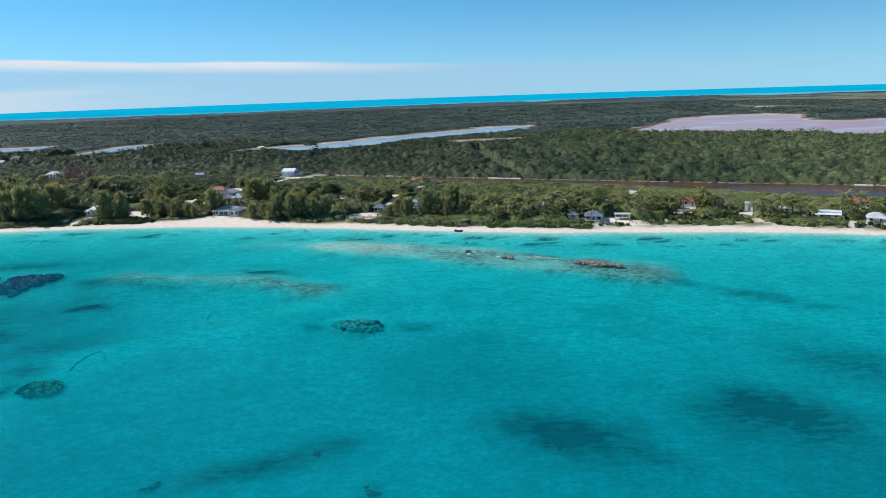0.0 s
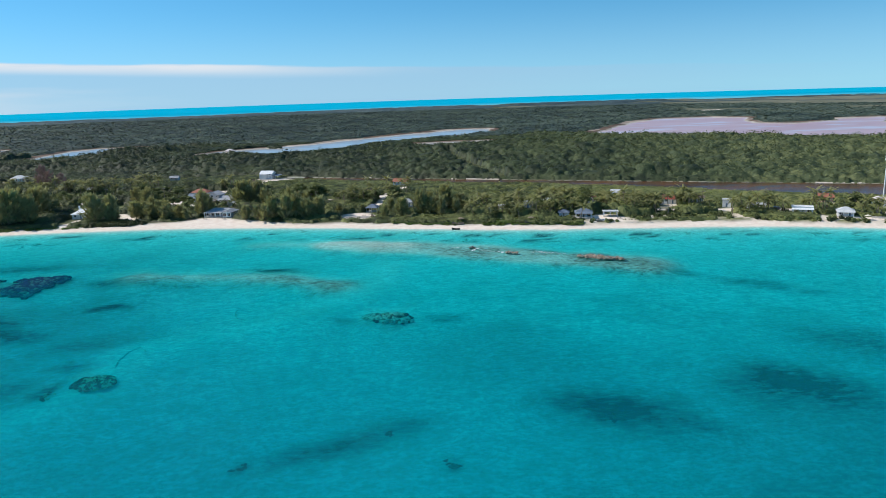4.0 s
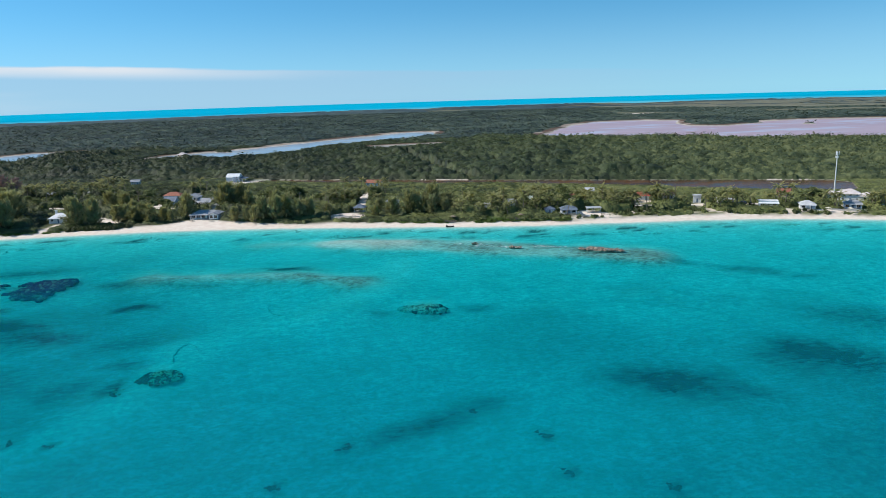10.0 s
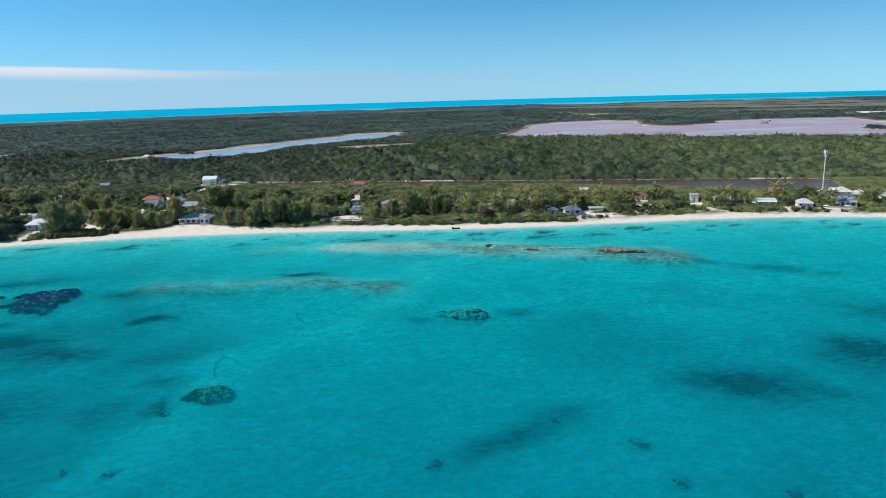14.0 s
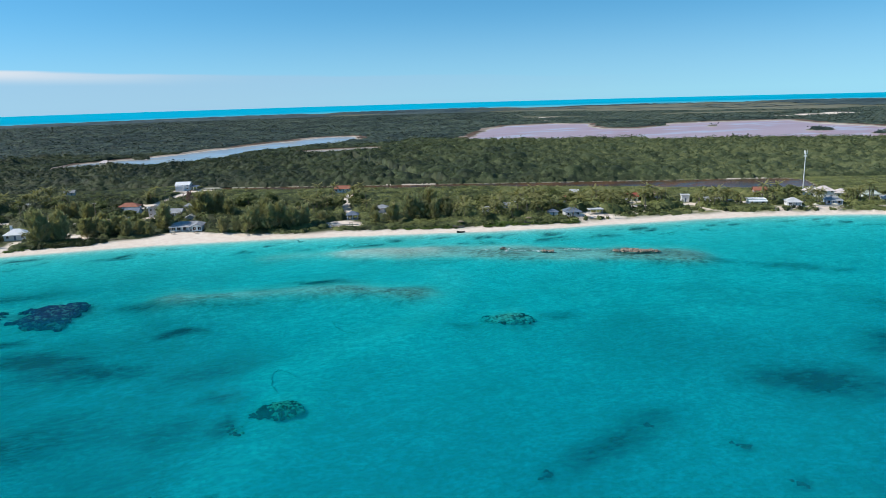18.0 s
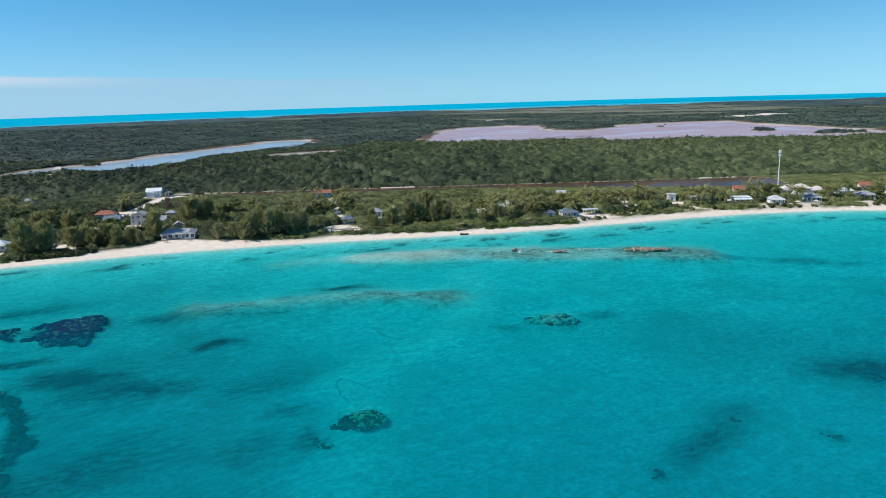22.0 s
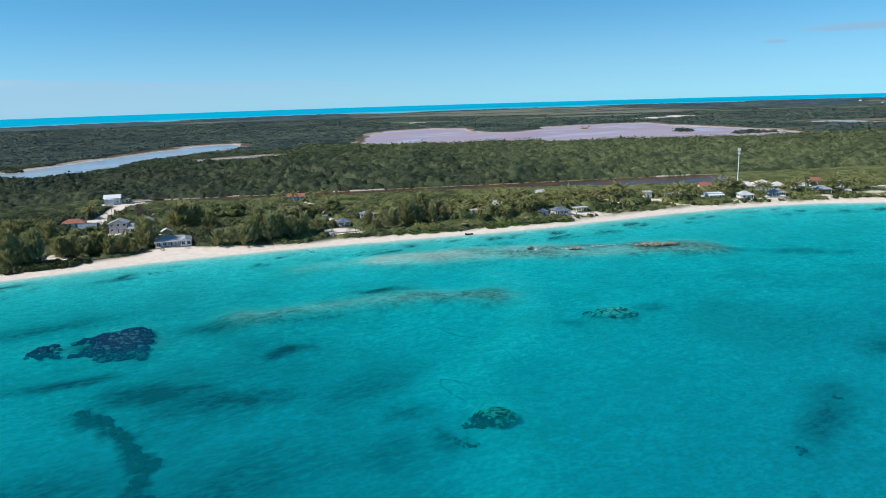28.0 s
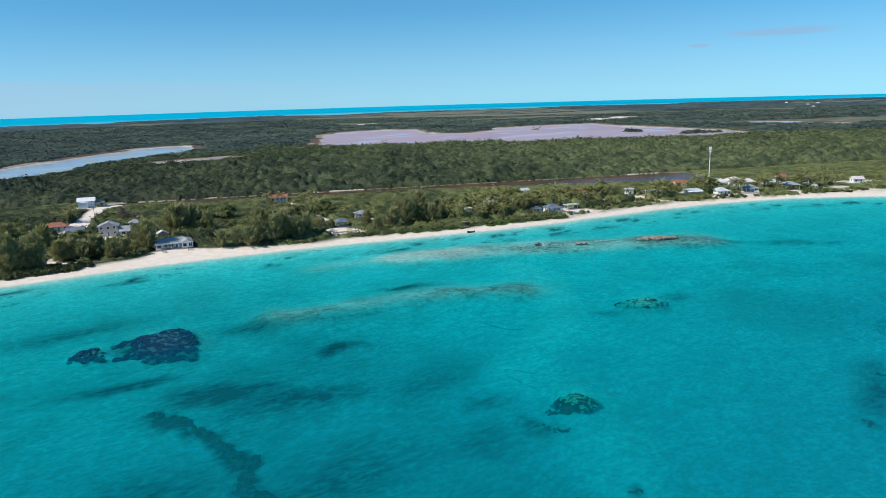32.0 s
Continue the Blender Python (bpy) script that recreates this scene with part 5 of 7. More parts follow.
def house(name, label, x, y, turn, w, d, h, roof, rise, wall, roofing_mat, extras, front):
    base = gz(x, y)
    lift = 2.4 if "stilts" in extras else 0.0
    home = empty(name, pose(x, y, base - 0.05, 0, 0, turn))
    tagged(home, label, "house" if w > 5 and "open" not in extras else "shelter", "village buildings")
    fl = bmesh.new()
    box(fl, -w / 2 - 0.15, w / 2 + 0.15, -d / 2 - 0.15, d / 2 + 0.15, lift - (0.2 if lift else 0.3), lift + 0.25)
    part("floor_slab", fl, M_CONC, home)
    z = lift + 0.25
    if "open" in extras or lift:
        n = max(2, int(w / 2.6))
        for i in range(n + 1):
            for s in (-1, 1):
                px = -w / 2 + 0.2 + (w - 0.4) * i / n
                bm = bmesh.new()
                tube(bm, [(px, s * (d / 2 - 0.25), -0.2), (px, s * (d / 2 - 0.25), z + h if "open" in extras else lift - 0.1)], [0.12, 0.11], 6)
                part("post", bm, M_TRIM if "open" in extras else M_DECK, home)
    if "open" not in extras:
        sides = ((w, lambda px, py, pz: (px, -d / 2 + py, z + pz)), (w, lambda px, py, pz: (-px, d / 2 - py, z + pz)),
                 (d - 0.36, lambda px, py, pz: (w / 2 - py, px, z + pz)), (d - 0.36, lambda px, py, pz: (-w / 2 + py, -px, z + pz)))
        for k, (length, place) in enumerate(sides):
            holes = []
            storeys = 2 if "upper" in extras else 1
            step = h / storeys
            n = max(1, int(length / (2.3 if k == 0 else 3.2)))
            zs = 0.0
            cols = [(-length / 2 + length * (i + 0.5) / n) for i in range(n)]
            bm = bmesh.new()
            for s in range(storeys):
                holes = []
                for i, cx in enumerate(cols):
                    if k == 0 and s == 0 and i == n // 2:
                        holes.append((cx, 1.0, 0.02, min(2.1, step - 0.25)))
                    elif "loggia" in extras and k == 0:
                        holes.append((cx, min(1.7, length / n - 0.45), 0.35, step - 0.3))
                    else:
                        holes.append((cx, min(1.1, length / n - 0.5), 0.9, min(2.1, step - 0.25)))

                def lifted(px, py, pz, s=s, place=place):
                    return place(px, py, pz + s * step)
                wall_panel(bm, length, step, holes, 0.18, lifted)
                opening_parts(home, holes, lifted, M_TRIM)
            part("wall", bm, wall, home)
        if roof in ("gable", "gable_front"):
            for s in (-1, 1):
                ga = bmesh.new()
                if roof == "gable":
                    c = s * w / 2
                    q = [(c, -d / 2, z + h), (c, d / 2, z + h), (c, 0, z + h + rise - 0.2), (c - s * 0.15, -d / 2, z + h), (c - s * 0.15, d / 2, z + h), (c - s * 0.15, 0, z + h + rise - 0.2)]
                else:
                    c = s * d / 2
                    q = [(-w / 2, c, z + h), (w / 2, c, z + h), (0, c, z + h + rise - 0.2), (-w / 2, c - s * 0.15, z + h), (w / 2, c - s * 0.15, z + h), (0, c - s * 0.15, z + h + rise - 0.2)]
                solid(ga, q, ((0, 1, 2), (5, 4, 3), (0, 3, 4, 1), (1, 4, 5, 2), (2, 5, 3, 0)))
                part("gable_wall", ga, wall, home)
    part("roof", roof_mesh(roof, w, d, z + h, rise), roofing_mat, home)
    if roof in ("gable", "hip"):
        bm = bmesh.new()
        half = w / 2 + 0.5 if roof == "gable" else max(0.3, (w - d) / 2 + 0.3)
        if w >= d or roof == "gable":
            tube(bm, [(-half, 0, z + h + rise + 0.02), (half, 0, z + h + rise + 0.02)], [0.1, 0.1], 6)
            part("ridge_cap", bm, roofing_mat, home)
    if "chimney" in extras:
        bm = bmesh.new()
        box(bm, -w * 0.32, -w * 0.32 + 0.9, d * 0.1, d * 0.1 + 0.8, z + h - 0.5, z + h + rise + 1.1)
        box(bm, -w * 0.32 - 0.1, -w * 0.32 + 1.0, d * 0.1 - 0.1, d * 0.1 + 0.9, z + h + rise + 1.1, z + h + rise + 1.3)
        part("chimney", bm, wall, home)
    if "porch" in extras:
        bm = bmesh.new()
        box(bm, w / 2 + 0.02, w / 2 + 5.0, -d / 2 - 1.0, d / 2, 0.0, 0.35)
        part("porch_deck", bm, M_DECK, home)
        bm = bmesh.new()
        solid(bm, [(w / 2 + 0.4, -d / 2 - 1.2, z + 2.5), (w / 2 + 5.2, -d / 2 - 1.2, z + 2.3), (w / 2 + 5.2, d / 2, z + 2.3), (w / 2 + 0.4, d / 2, z + 3.0),
                   (w / 2 + 0.4, -d / 2 - 1.2, z + 2.36), (w / 2 + 5.2, -d / 2 - 1.2, z + 2.16), (w / 2 + 5.2, d / 2, z + 2.16), (w / 2 + 0.4, d / 2, z + 2.86)],
              ((0, 1, 2, 3), (7, 6, 5, 4), (0, 4, 5, 1), (1, 5, 6, 2), (2, 6, 7, 3), (3, 7, 4, 0)))
        part("porch_roof", bm, R_BLUE, home, "blue-grey porch roof")
        for px in (w / 2 + 0.7, w / 2 + 2.8, w / 2 + 4.9):
            bm = bmesh.new()
            box(bm, px - 0.09, px + 0.09, -d / 2 - 1.0, -d / 2 - 0.82, 0.35, z + 2.18)
            part("porch_post", bm, M_TRIM, home)
        bm = bmesh.new()
        box(bm, -w / 2 + 0.4, w / 2 - 3.5, -d / 2 - 2.2, -d / 2 - 0.01, 0, z + 3.0)
        part("front_wing", bm, wall, home)
        bm = bmesh.new()
        box(bm, -w / 2 + 0.2, w / 2 - 3.3, -d / 2 - 2.4, -d / 2 - 0.01, z + 3.0, z + 3.15)
        part("wing_roof", bm, R_WHITE, home)
    if "wings" in extras:
        for s, ww, dd, back in ((-1, 5.5, 6.5, 1.0), (1, 6.5, 6.0, -2.0)):
            ox = s * (w / 2 + ww / 2 + 0.05)
            hh = h * 0.78
            for k, (length, off, flip) in enumerate(((ww, -dd / 2, 1), (ww, dd / 2, -1))):
                holes = [(-ww / 4, 1.2, 0.9, 2.1), (ww / 4, 1.2, 0.9, 2.1)]
                bm = bmesh.new()

                def spot(px, py, pz, off=off, flip=flip, ox=ox, back=back):
                    return (ox + flip * px, back + off + flip * py, z + pz)
                wall_panel(bm, length, hh, holes, 0.18, spot)
                opening_parts(home, holes, spot, M_TRIM)
                part("wing_wall", bm, wall, home)
            bm = bmesh.new()
            box(bm, ox + s * (ww / 2 - 0.2), ox + s * ww / 2, back - dd / 2 + 0.2, back + dd / 2 - 0.2, z - 0.25, z + hh)
            part("wing_end", bm, wall, home)
            bm = roof_mesh("hip", ww, dd, z + hh, 1.7)
            bmesh.ops.translate(bm, vec=(ox, back, 0), verts=bm.verts)
            part("wing_roof", bm, roofing_mat, home)
    if "cross" in extras:
        # a gabled bay stands forward at one end of the front
        cw, cd, ox = 4.2, 3.4, w / 2 - 2.0
        for px in (ox - cw / 2, ox + cw / 2 - 0.18):
            bm = bmesh.new()
            box(bm, px, px + 0.18, -d / 2 - cd + 0.4, -d / 2 - 0.02, z - 0.25, z + h)
            part("bay_side", bm, wall, home)
        holes = [(-1.1, 1.5, 0.5, 2.1), (1.1, 1.5, 0.5, 2.1)]
        bm = bmesh.new()

        def bay(px, py, pz):
            return (ox + px, -d / 2 - cd + 0.2 + py, z + pz)
        wall_panel(bm, cw, h, holes, 0.18, bay)
        opening_parts(home, holes, bay, M_TRIM)
        part("bay_wall", bm, wall, home)
        bm = bmesh.new()
        solid(bm, [(ox - cw / 2, -d / 2 - cd + 0.2, z + h), (ox + cw / 2, -d / 2 - cd + 0.2, z + h), (ox, -d / 2 - cd + 0.2, z + h + 0.85), (ox - cw / 2, -d / 2 - cd + 0.36, z + h), (ox + cw / 2, -d / 2 - cd + 0.36, z + h), (ox, -d / 2 - cd + 0.36, z + h + 0.85)],
              ((0, 1, 2), (5, 4, 3), (0, 3, 4, 1), (1, 4, 5, 2), (2, 5, 3, 0)))
        part("bay_gable", bm, wall, home)
        bm = roof_mesh("gable_front", cw, cd + 3.0, z + h, 1.05, 0.35)
        bmesh.ops.translate(bm, vec=(ox, -d / 2 - cd / 2 + 1.5, 0), verts=bm.verts)
        part("bay_roof", bm, roofing_mat, home)
    if "loggia" in extras:
        bm = bmesh.new()
        box(bm, -w / 2 - 0.2, w / 2 + 0.2, -d / 2 - 2.4, -d / 2 - 0.16, 0.0, 0.28)
        part("terrace", bm, M_CONC, home)
        n = max(3, int(w / 2.4))
        for i in range(n + 1):
            px = -w / 2 + 0.15 + (w - 0.3) * i / n
            bm = bmesh.new()
            box(bm, px - 0.14, px + 0.14, -d / 2 - 2.25, -d / 2 - 1.97, 0.28, z + h - 0.32)
            part("pillar", bm, M_TRIM, home)
        bm = bmesh.new()
        solid(bm, [(-w / 2 - 0.4, -d / 2 - 2.6, z + h - 0.3), (w / 2 + 0.4, -d / 2 - 2.6, z + h - 0.3), (w / 2 + 0.4, -d / 2 - 0.6, z + h + 0.1), (-w / 2 - 0.4, -d / 2 - 0.6, z + h + 0.1),
                   (-w / 2 - 0.4, -d / 2 - 2.6, z + h - 0.42), (w / 2 + 0.4, -d / 2 - 2.6, z + h - 0.42), (w / 2 + 0.4, -d / 2 - 0.6, z + h - 0.02), (-w / 2 - 0.4, -d / 2 - 0.6, z + h - 0.02)],
              ((0, 1, 2, 3), (7, 6, 5, 4), (0, 4, 5, 1), (1, 5, 6, 2), (2, 6, 7, 3), (3, 7, 4, 0)))
        part("terrace_roof", bm, roofing_mat, home)
    return home


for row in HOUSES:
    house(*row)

# ---- mast ----
mast = empty("radio_mast", pose(216, 320, gz(216, 320)))
tagged(mast, "tall pale steel monopole mast with white panel antennas", "mast")
bm = bmesh.new()
tube(bm, [(0, 0, -0.3), (0, 0, 11), (0, 0, 21.8)], [0.34, 0.27, 0.20], 12)
part("pole", bm, M_ANT, mast)
bm = bmesh.new()
tube(bm, [(0, 0, -0.2), (0, 0, 0.4)], [1.3, 1.2], 12)
part("footing", bm, M_CONC, mast)
bm = bmesh.new()
tube(bm, [(0, 0, 20.6), (0, 0, 20.75)], [0.7, 0.7], 12)
part("platform", bm, M_STEEL, mast)
for k in range(3):
    a = k * math.pi / 1.5
    bm = bmesh.new()
    box(bm, -0.24, 0.24, 0.6, 0.9, 20.5, 22.4)
    bmesh.ops.rotate(bm, verts=bm.verts, matrix=Matrix.Rotation(a, 3, "Z"))
    part("antenna", bm, M_ANT, mast)
for k in range(3):
    bm = bmesh.new()
    tube(bm, [(0, 0, 19.4), (0, 0.5, 19.4), (0, 0.7, 19.4)], [0.1, 0.5, 0.55], 10)
    bmesh.ops.rotate(bm, verts=bm.verts, matrix=Matrix.Rotation(k * 2.1 + 0.4, 3, "Z"))
    part("dish", bm, M_ANT, mast)
hut = empty("equipment_hut", pose(219, 316.5, gz(219, 316), 0, 0, -30))
tagged(hut, "small white equipment hut at the foot of a mast", "hut")
bm = bmesh.new()
box(bm, -1.4, 1.4, -1.1, 1.1, -0.2, 2.4)
part("body", bm, M_WHITE, hut)
bm = bmesh.new()
box(bm, -1.6, 1.6, -1.3, 1.3, 2.4, 2.55)
part("roof", bm, R_LIGHT, hut)
bm = bmesh.new()
box(bm, -0.4, 0.4, -1.16, -1.1, 0.0, 1.95)
part("door", bm, M_DOOR, hut)

# ---- utility poles ----
pole = empty("utility_pole", pose(-117, 448, gz(-117, 448), 0, 0, 20))
tagged(pole, "weathered wooden utility pole with a crossarm", "pole", "utility poles")
bm = bmesh.new()
tube(bm, [(0, 0, -0.3), (0, 0, 8.5)], [0.17, 0.12], 7)
part("shaft", bm, M_BARK, pole)
bm = bmesh.new()
box(bm, -1.0, 1.0, -0.07, 0.07, 7.8, 7.95)
part("crossarm", bm, M_BARK, pole)
for s in (-0.85, 0, 0.85):
    bm = bmesh.new()
    tube(bm, [(s, 0, 7.95), (s, 0, 8.2)], [0.06, 0.05], 6)
    part("insulator", bm, M_ANT, pole)
for px, py, a in ((-107, 436, 10), (-150, 416, -40), (-186, 426, 10), (-60, 375, -10), (22, 345, -20), (52, 336, -20), (90, 327, -10), (126, 320, -20), (150, 308, -30), (172, 303, -30), (226, 275, -40), (262, 262, -40)):
    copy_thing(pole, pose(px, py, gz(px, py), 0, 0, a))


# ---- palms ----
def palm(name, seed, h):
    r = random.Random(seed)
    tree = empty(name, pose(0, 0, 0))
    lean, la = r.uniform(0.3, 1.6), r.uniform(0, 6.28)
    pts = [(lean * (k / 6) ** 1.6 * math.cos(la), lean * (k / 6) ** 1.6 * math.sin(la), h * k / 6 - 0.3 * (k == 0)) for k in range(7)]
    bm = bmesh.new()
    tube(bm, pts, [0.24, 0.17, 0.15, 0.14, 0.13, 0.12, 0.13], 7)
    part("trunk", bm, M_BARK, tree)
    top = Vector(pts[-1])
    verts, faces, tones = [], [], []
    for k in range(17):
        a = k * 2.399 + r.uniform(-0.2, 0.2)
        rise = r.uniform(-0.2, 1.5)
        length = r.uniform(2.8, 3.8)
        side = Vector((-math.sin(a), math.cos(a), 0))
        # rising fronds take a lighter tone than hanging ones
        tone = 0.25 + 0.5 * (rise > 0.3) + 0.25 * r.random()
        spine = []
        for j in range(8):
            s = j / 7
            spine.append(top + Vector((math.cos(a), math.sin(a), 0)) * (length * (s - 0.12 * s * s)) + Vector((0, 0, rise * length * s * 0.55 - 0.42 * length * s * s * (0.9 + 0.4 * (1 - rise)))))
        for j in range(7):
            p, q = spine[j], spine[j + 1]
            w = 0.36 * math.sin(math.pi * min(1, 0.12 + 0.9 * (j + 0.5) / 7)) + 0.1
            for sg in (-1, 1):
                o = len(verts)
                out = side * (sg * w) + (q - p) * 0.55 + Vector((0, 0, -0.45 * w))
                verts += [p, p.lerp(q, 0.72), p.lerp(q, 0.72) + out, p + out * 0.96]
                faces.append((o, o + 1, o + 2, o + 3) if sg > 0 else (o + 3, o + 2, o + 1, o))
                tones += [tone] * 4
    me = bpy.data.meshes.new("crown")
    me.from_pydata([tuple(v) for v in verts], [], faces)
    me.attributes.new("tone", "FLOAT", "POINT").data.foreach_set("value", tones)
    me.materials.append(M_PALM)
    ob = new("crown", me)
    ob.parent = tree
    return tree


def casuarina(name, seed, h, spread, material=M_PINE, boughs=64, blades=26):
    """Feathery sea-pine: trunk, rising limbs, and boughs that end in loose plumes of needles."""
    r = random.Random(seed)
    tree = empty(name, pose(0, 0, 0))
    bm = bmesh.new()
    tube(bm, [(0, 0, -0.3), (0.1, 0.05, h * 0.4), (0.0, 0.15, h * 0.93)], [0.26, 0.18, 0.04], 6)
    verts, faces, tones = [], [], []
    lobes = [r.uniform(0.72, 1.18) for _ in range(7)]
    lean = Vector((r.uniform(-0.12, 0.12), r.uniform(-0.12, 0.12), 0))
    for k in range(boughs):
        s = (k + 0.5) / boughs
        z0 = h * (0.05 + 0.80 * s)
        a = k * 2.399 + r.uniform(-0.4, 0.4)
        lobe = lobes[int(a / 6.2832 * 7) % 7]
        reach = spread * lobe * (1.0 - 0.60 * s ** 1.5) * r.uniform(0.5, 1.15)
        tip = Vector((math.cos(a) * reach, math.sin(a) * reach, z0 + reach * r.uniform(0.3, 0.9) + h * 0.10 * s)) + lean * z0
        if k % 3 == 0:
            tube(bm, [(0, 0, z0 * 0.92), tuple(tip * 0.6 + Vector((0, 0, z0 * 0.38))), tuple(tip)], [0.08, 0.05, 0.015], 4, False)
        root = Vector((0, 0, z0))
        # tone grows lighter up the tree, and a little towards each needle tip
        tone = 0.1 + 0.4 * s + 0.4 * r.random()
        axis = (tip - root).normalized()
        for j in range(blades):
            f = 0.45 + 0.6 * (j + r.random()) / blades
            thick = 0.50 * (1.15 - f) + 0.12
            c = root.lerp(tip, f) + Vector((r.gauss(0, thick), r.gauss(0, thick), r.gauss(0, thick)))
            d = (axis * 0.9 + Vector((r.gauss(0, 0.35), r.gauss(0, 0.35), 0.35 + r.gauss(0, 0.3)))).normalized()
            w = d.cross(Vector((r.gauss(0, 1), r.gauss(0, 1), r.gauss(0, 1)))).normalized() * r.uniform(0.10, 0.2)
            ln = r.uniform(0.7, 1.5)
            o = len(verts)
            verts += [c - d * ln * 0.5 - w, c - d * ln * 0.5 + w, c + d * ln * 0.6 + w * 0.25, c + d * ln * 0.6 - w * 0.25]
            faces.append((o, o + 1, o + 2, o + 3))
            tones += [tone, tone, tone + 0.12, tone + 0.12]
    part("trunk", bm, M_BARK, tree)
    me = bpy.data.meshes.new("crown")
    me.from_pydata([tuple(v) for v in verts], [], faces)
    me.attributes.new("tone", "FLOAT", "POINT").data.foreach_set("value", tones)
    me.materials.append(material)
    ob = new("crown", me)
    ob.parent = tree
    return tree


def plant(kinds, spots, label, category, group, seed, lo=0.85, hi=1.2, grow=1.0):
    """Set copies of the model trees on the ground, the models taking the first spots."""
    r = random.Random(seed)
    for k, (x, y, s) in enumerate(spots):
        m = pose(x, y, gz(x, y), 0, 0, r.uniform(0, 360))
        size = s * grow * r.uniform(lo, hi)
        if k < len(kinds):
            ob = kinds[k]
            ob.matrix_basis = m
        else:
            ob = copy_thing(kinds[k % len(kinds)], m)
        ob.scale = (size, size, size * r.uniform(0.92, 1.1))
        tagged(ob, label, category, group)


def free(x, y, pad=1.0):
    a, b = np.array([float(x)]), np.array([float(y)])
    return bool(clear_of_houses(a, b, pad)[0]) and float(bare(a, b)[0]) < 0.5


# groves: centre, spread along, spread across, count
PALM_GROVES = [(28, 318, 20, 6, 12), (56, 317, 14, 7, 15), (100, 308, 12, 4, 5), (138, 303, 10, 4, 6), (40, 338, 18, 8, 12), (98, 320, 14, 8, 15), (86, 334, 10, 8, 8), (124, 318, 12, 6, 12), (150, 300, 10, 5, 8), (172, 296, 10, 6, 7), (184, 283, 10, 5, 6), (206, 278, 12, 5, 9),
               (-28, 398, 14, 10, 10), (-36, 378, 14, 10, 7), (-20, 425, 16, 12, 8), (-215, 470, 26, 14, 34), (-185, 488, 22, 12, 18), (-124, 462, 6, 5, 3), (232, 268, 12, 5, 8), (68, 345, 16, 10, 14), (246, 262, 9, 4, 6), (-265, 500, 30, 16, 16)]
rp = random.Random(31)
spots = []
for a, b, ra, rb, n in PALM_GROVES:
    got = 0
    while got < n:
        u, v = rp.gauss(0, ra * 0.55), rp.gauss(0, rb * 0.55)
        x, y = a + u * UX + v * VX, b + u * UY + v * VY
        if free(x, y, 0.3) and float(veg_d(np.array([x]), np.array([y]))[0]) > 0.5:
            spots.append((x, y, 1.0))
            got += 1
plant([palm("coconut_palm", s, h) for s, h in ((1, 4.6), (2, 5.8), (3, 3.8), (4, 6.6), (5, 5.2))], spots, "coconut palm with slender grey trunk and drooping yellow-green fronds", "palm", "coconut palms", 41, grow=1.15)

# feathery trees near the beach: centre, size; size 1 is about ten metres
PINES = [(-165, 353, 1.9), (-157, 353, 1.2), (-148, 360, 1.15), (-144, 359, 1.0), (-140, 357, 0.95), (-136, 358, 0.95), (-149, 384, 1.4), (-115.5, 361, 1.4), (-98, 378, 1.9), (-91, 382, 1.25), (-94, 386, 1.35), (-71, 336, 1.2),
         (-77, 339, 1.1), (-66, 339, 1.25), (-91, 343, 0.9), (-85, 341, 0.9), (-81, 338, 1.0), (-55, 338, 1.05), (-60, 336, 1.1), (-71, 352, 1.5), (-16, 330, 1.0), (-7, 331, 1.15), (0, 330, 1.3), (3, 325, 1.0)]
PINES += [(-24, 330, 0.7), (-21, 344, 0.65), (-46, 344, 0.75), (10, 326, 0.8), (-164, 414, 1.1), (-159, 417, 1.1), (-206, 353, 1.8), (-197, 355, 1.75), (-214, 355, 1.6), (-210, 369, 1.9), (-203, 376, 1.9),
          (-227, 378, 1.9), (-222, 360, 1.7), (-236, 362, 1.7), (-244, 372, 1.8), (-131, 352, 0.9), (-126, 356, 0.75), (-122, 353, 0.7), (5, 340, 1.2), (-2, 345, 1.1), (12, 336, 1.0), (-63, 362, 1.1), (-58, 352, 1.0), (-86, 372, 1.1), (-116, 372, 1.1), (-142, 366, 1.1), (-134, 361, 0.9), (-160, 361, 1.2), (-92, 396, 1.1)]
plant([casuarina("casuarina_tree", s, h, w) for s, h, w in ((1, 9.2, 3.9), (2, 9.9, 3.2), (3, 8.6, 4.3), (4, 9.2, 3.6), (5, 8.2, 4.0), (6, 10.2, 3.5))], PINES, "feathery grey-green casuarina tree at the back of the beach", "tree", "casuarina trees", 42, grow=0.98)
bare_spots = [(-254, 508, 1.4), (-262, 516, 1.5), (-249, 515, 1.2), (-258, 503, 1.1), (-246, 506, 0.9), (-104, 447, 0.7), (-100, 443, 0.6), (-257, 531, 0.8)]

plant([casuarina("bare_tree", 9, 9.0, 3.6, M_BARE, 34, 12)], bare_spots, "leafless tree with thin mauve-grey twigs", "tree", "bare trees", 43)


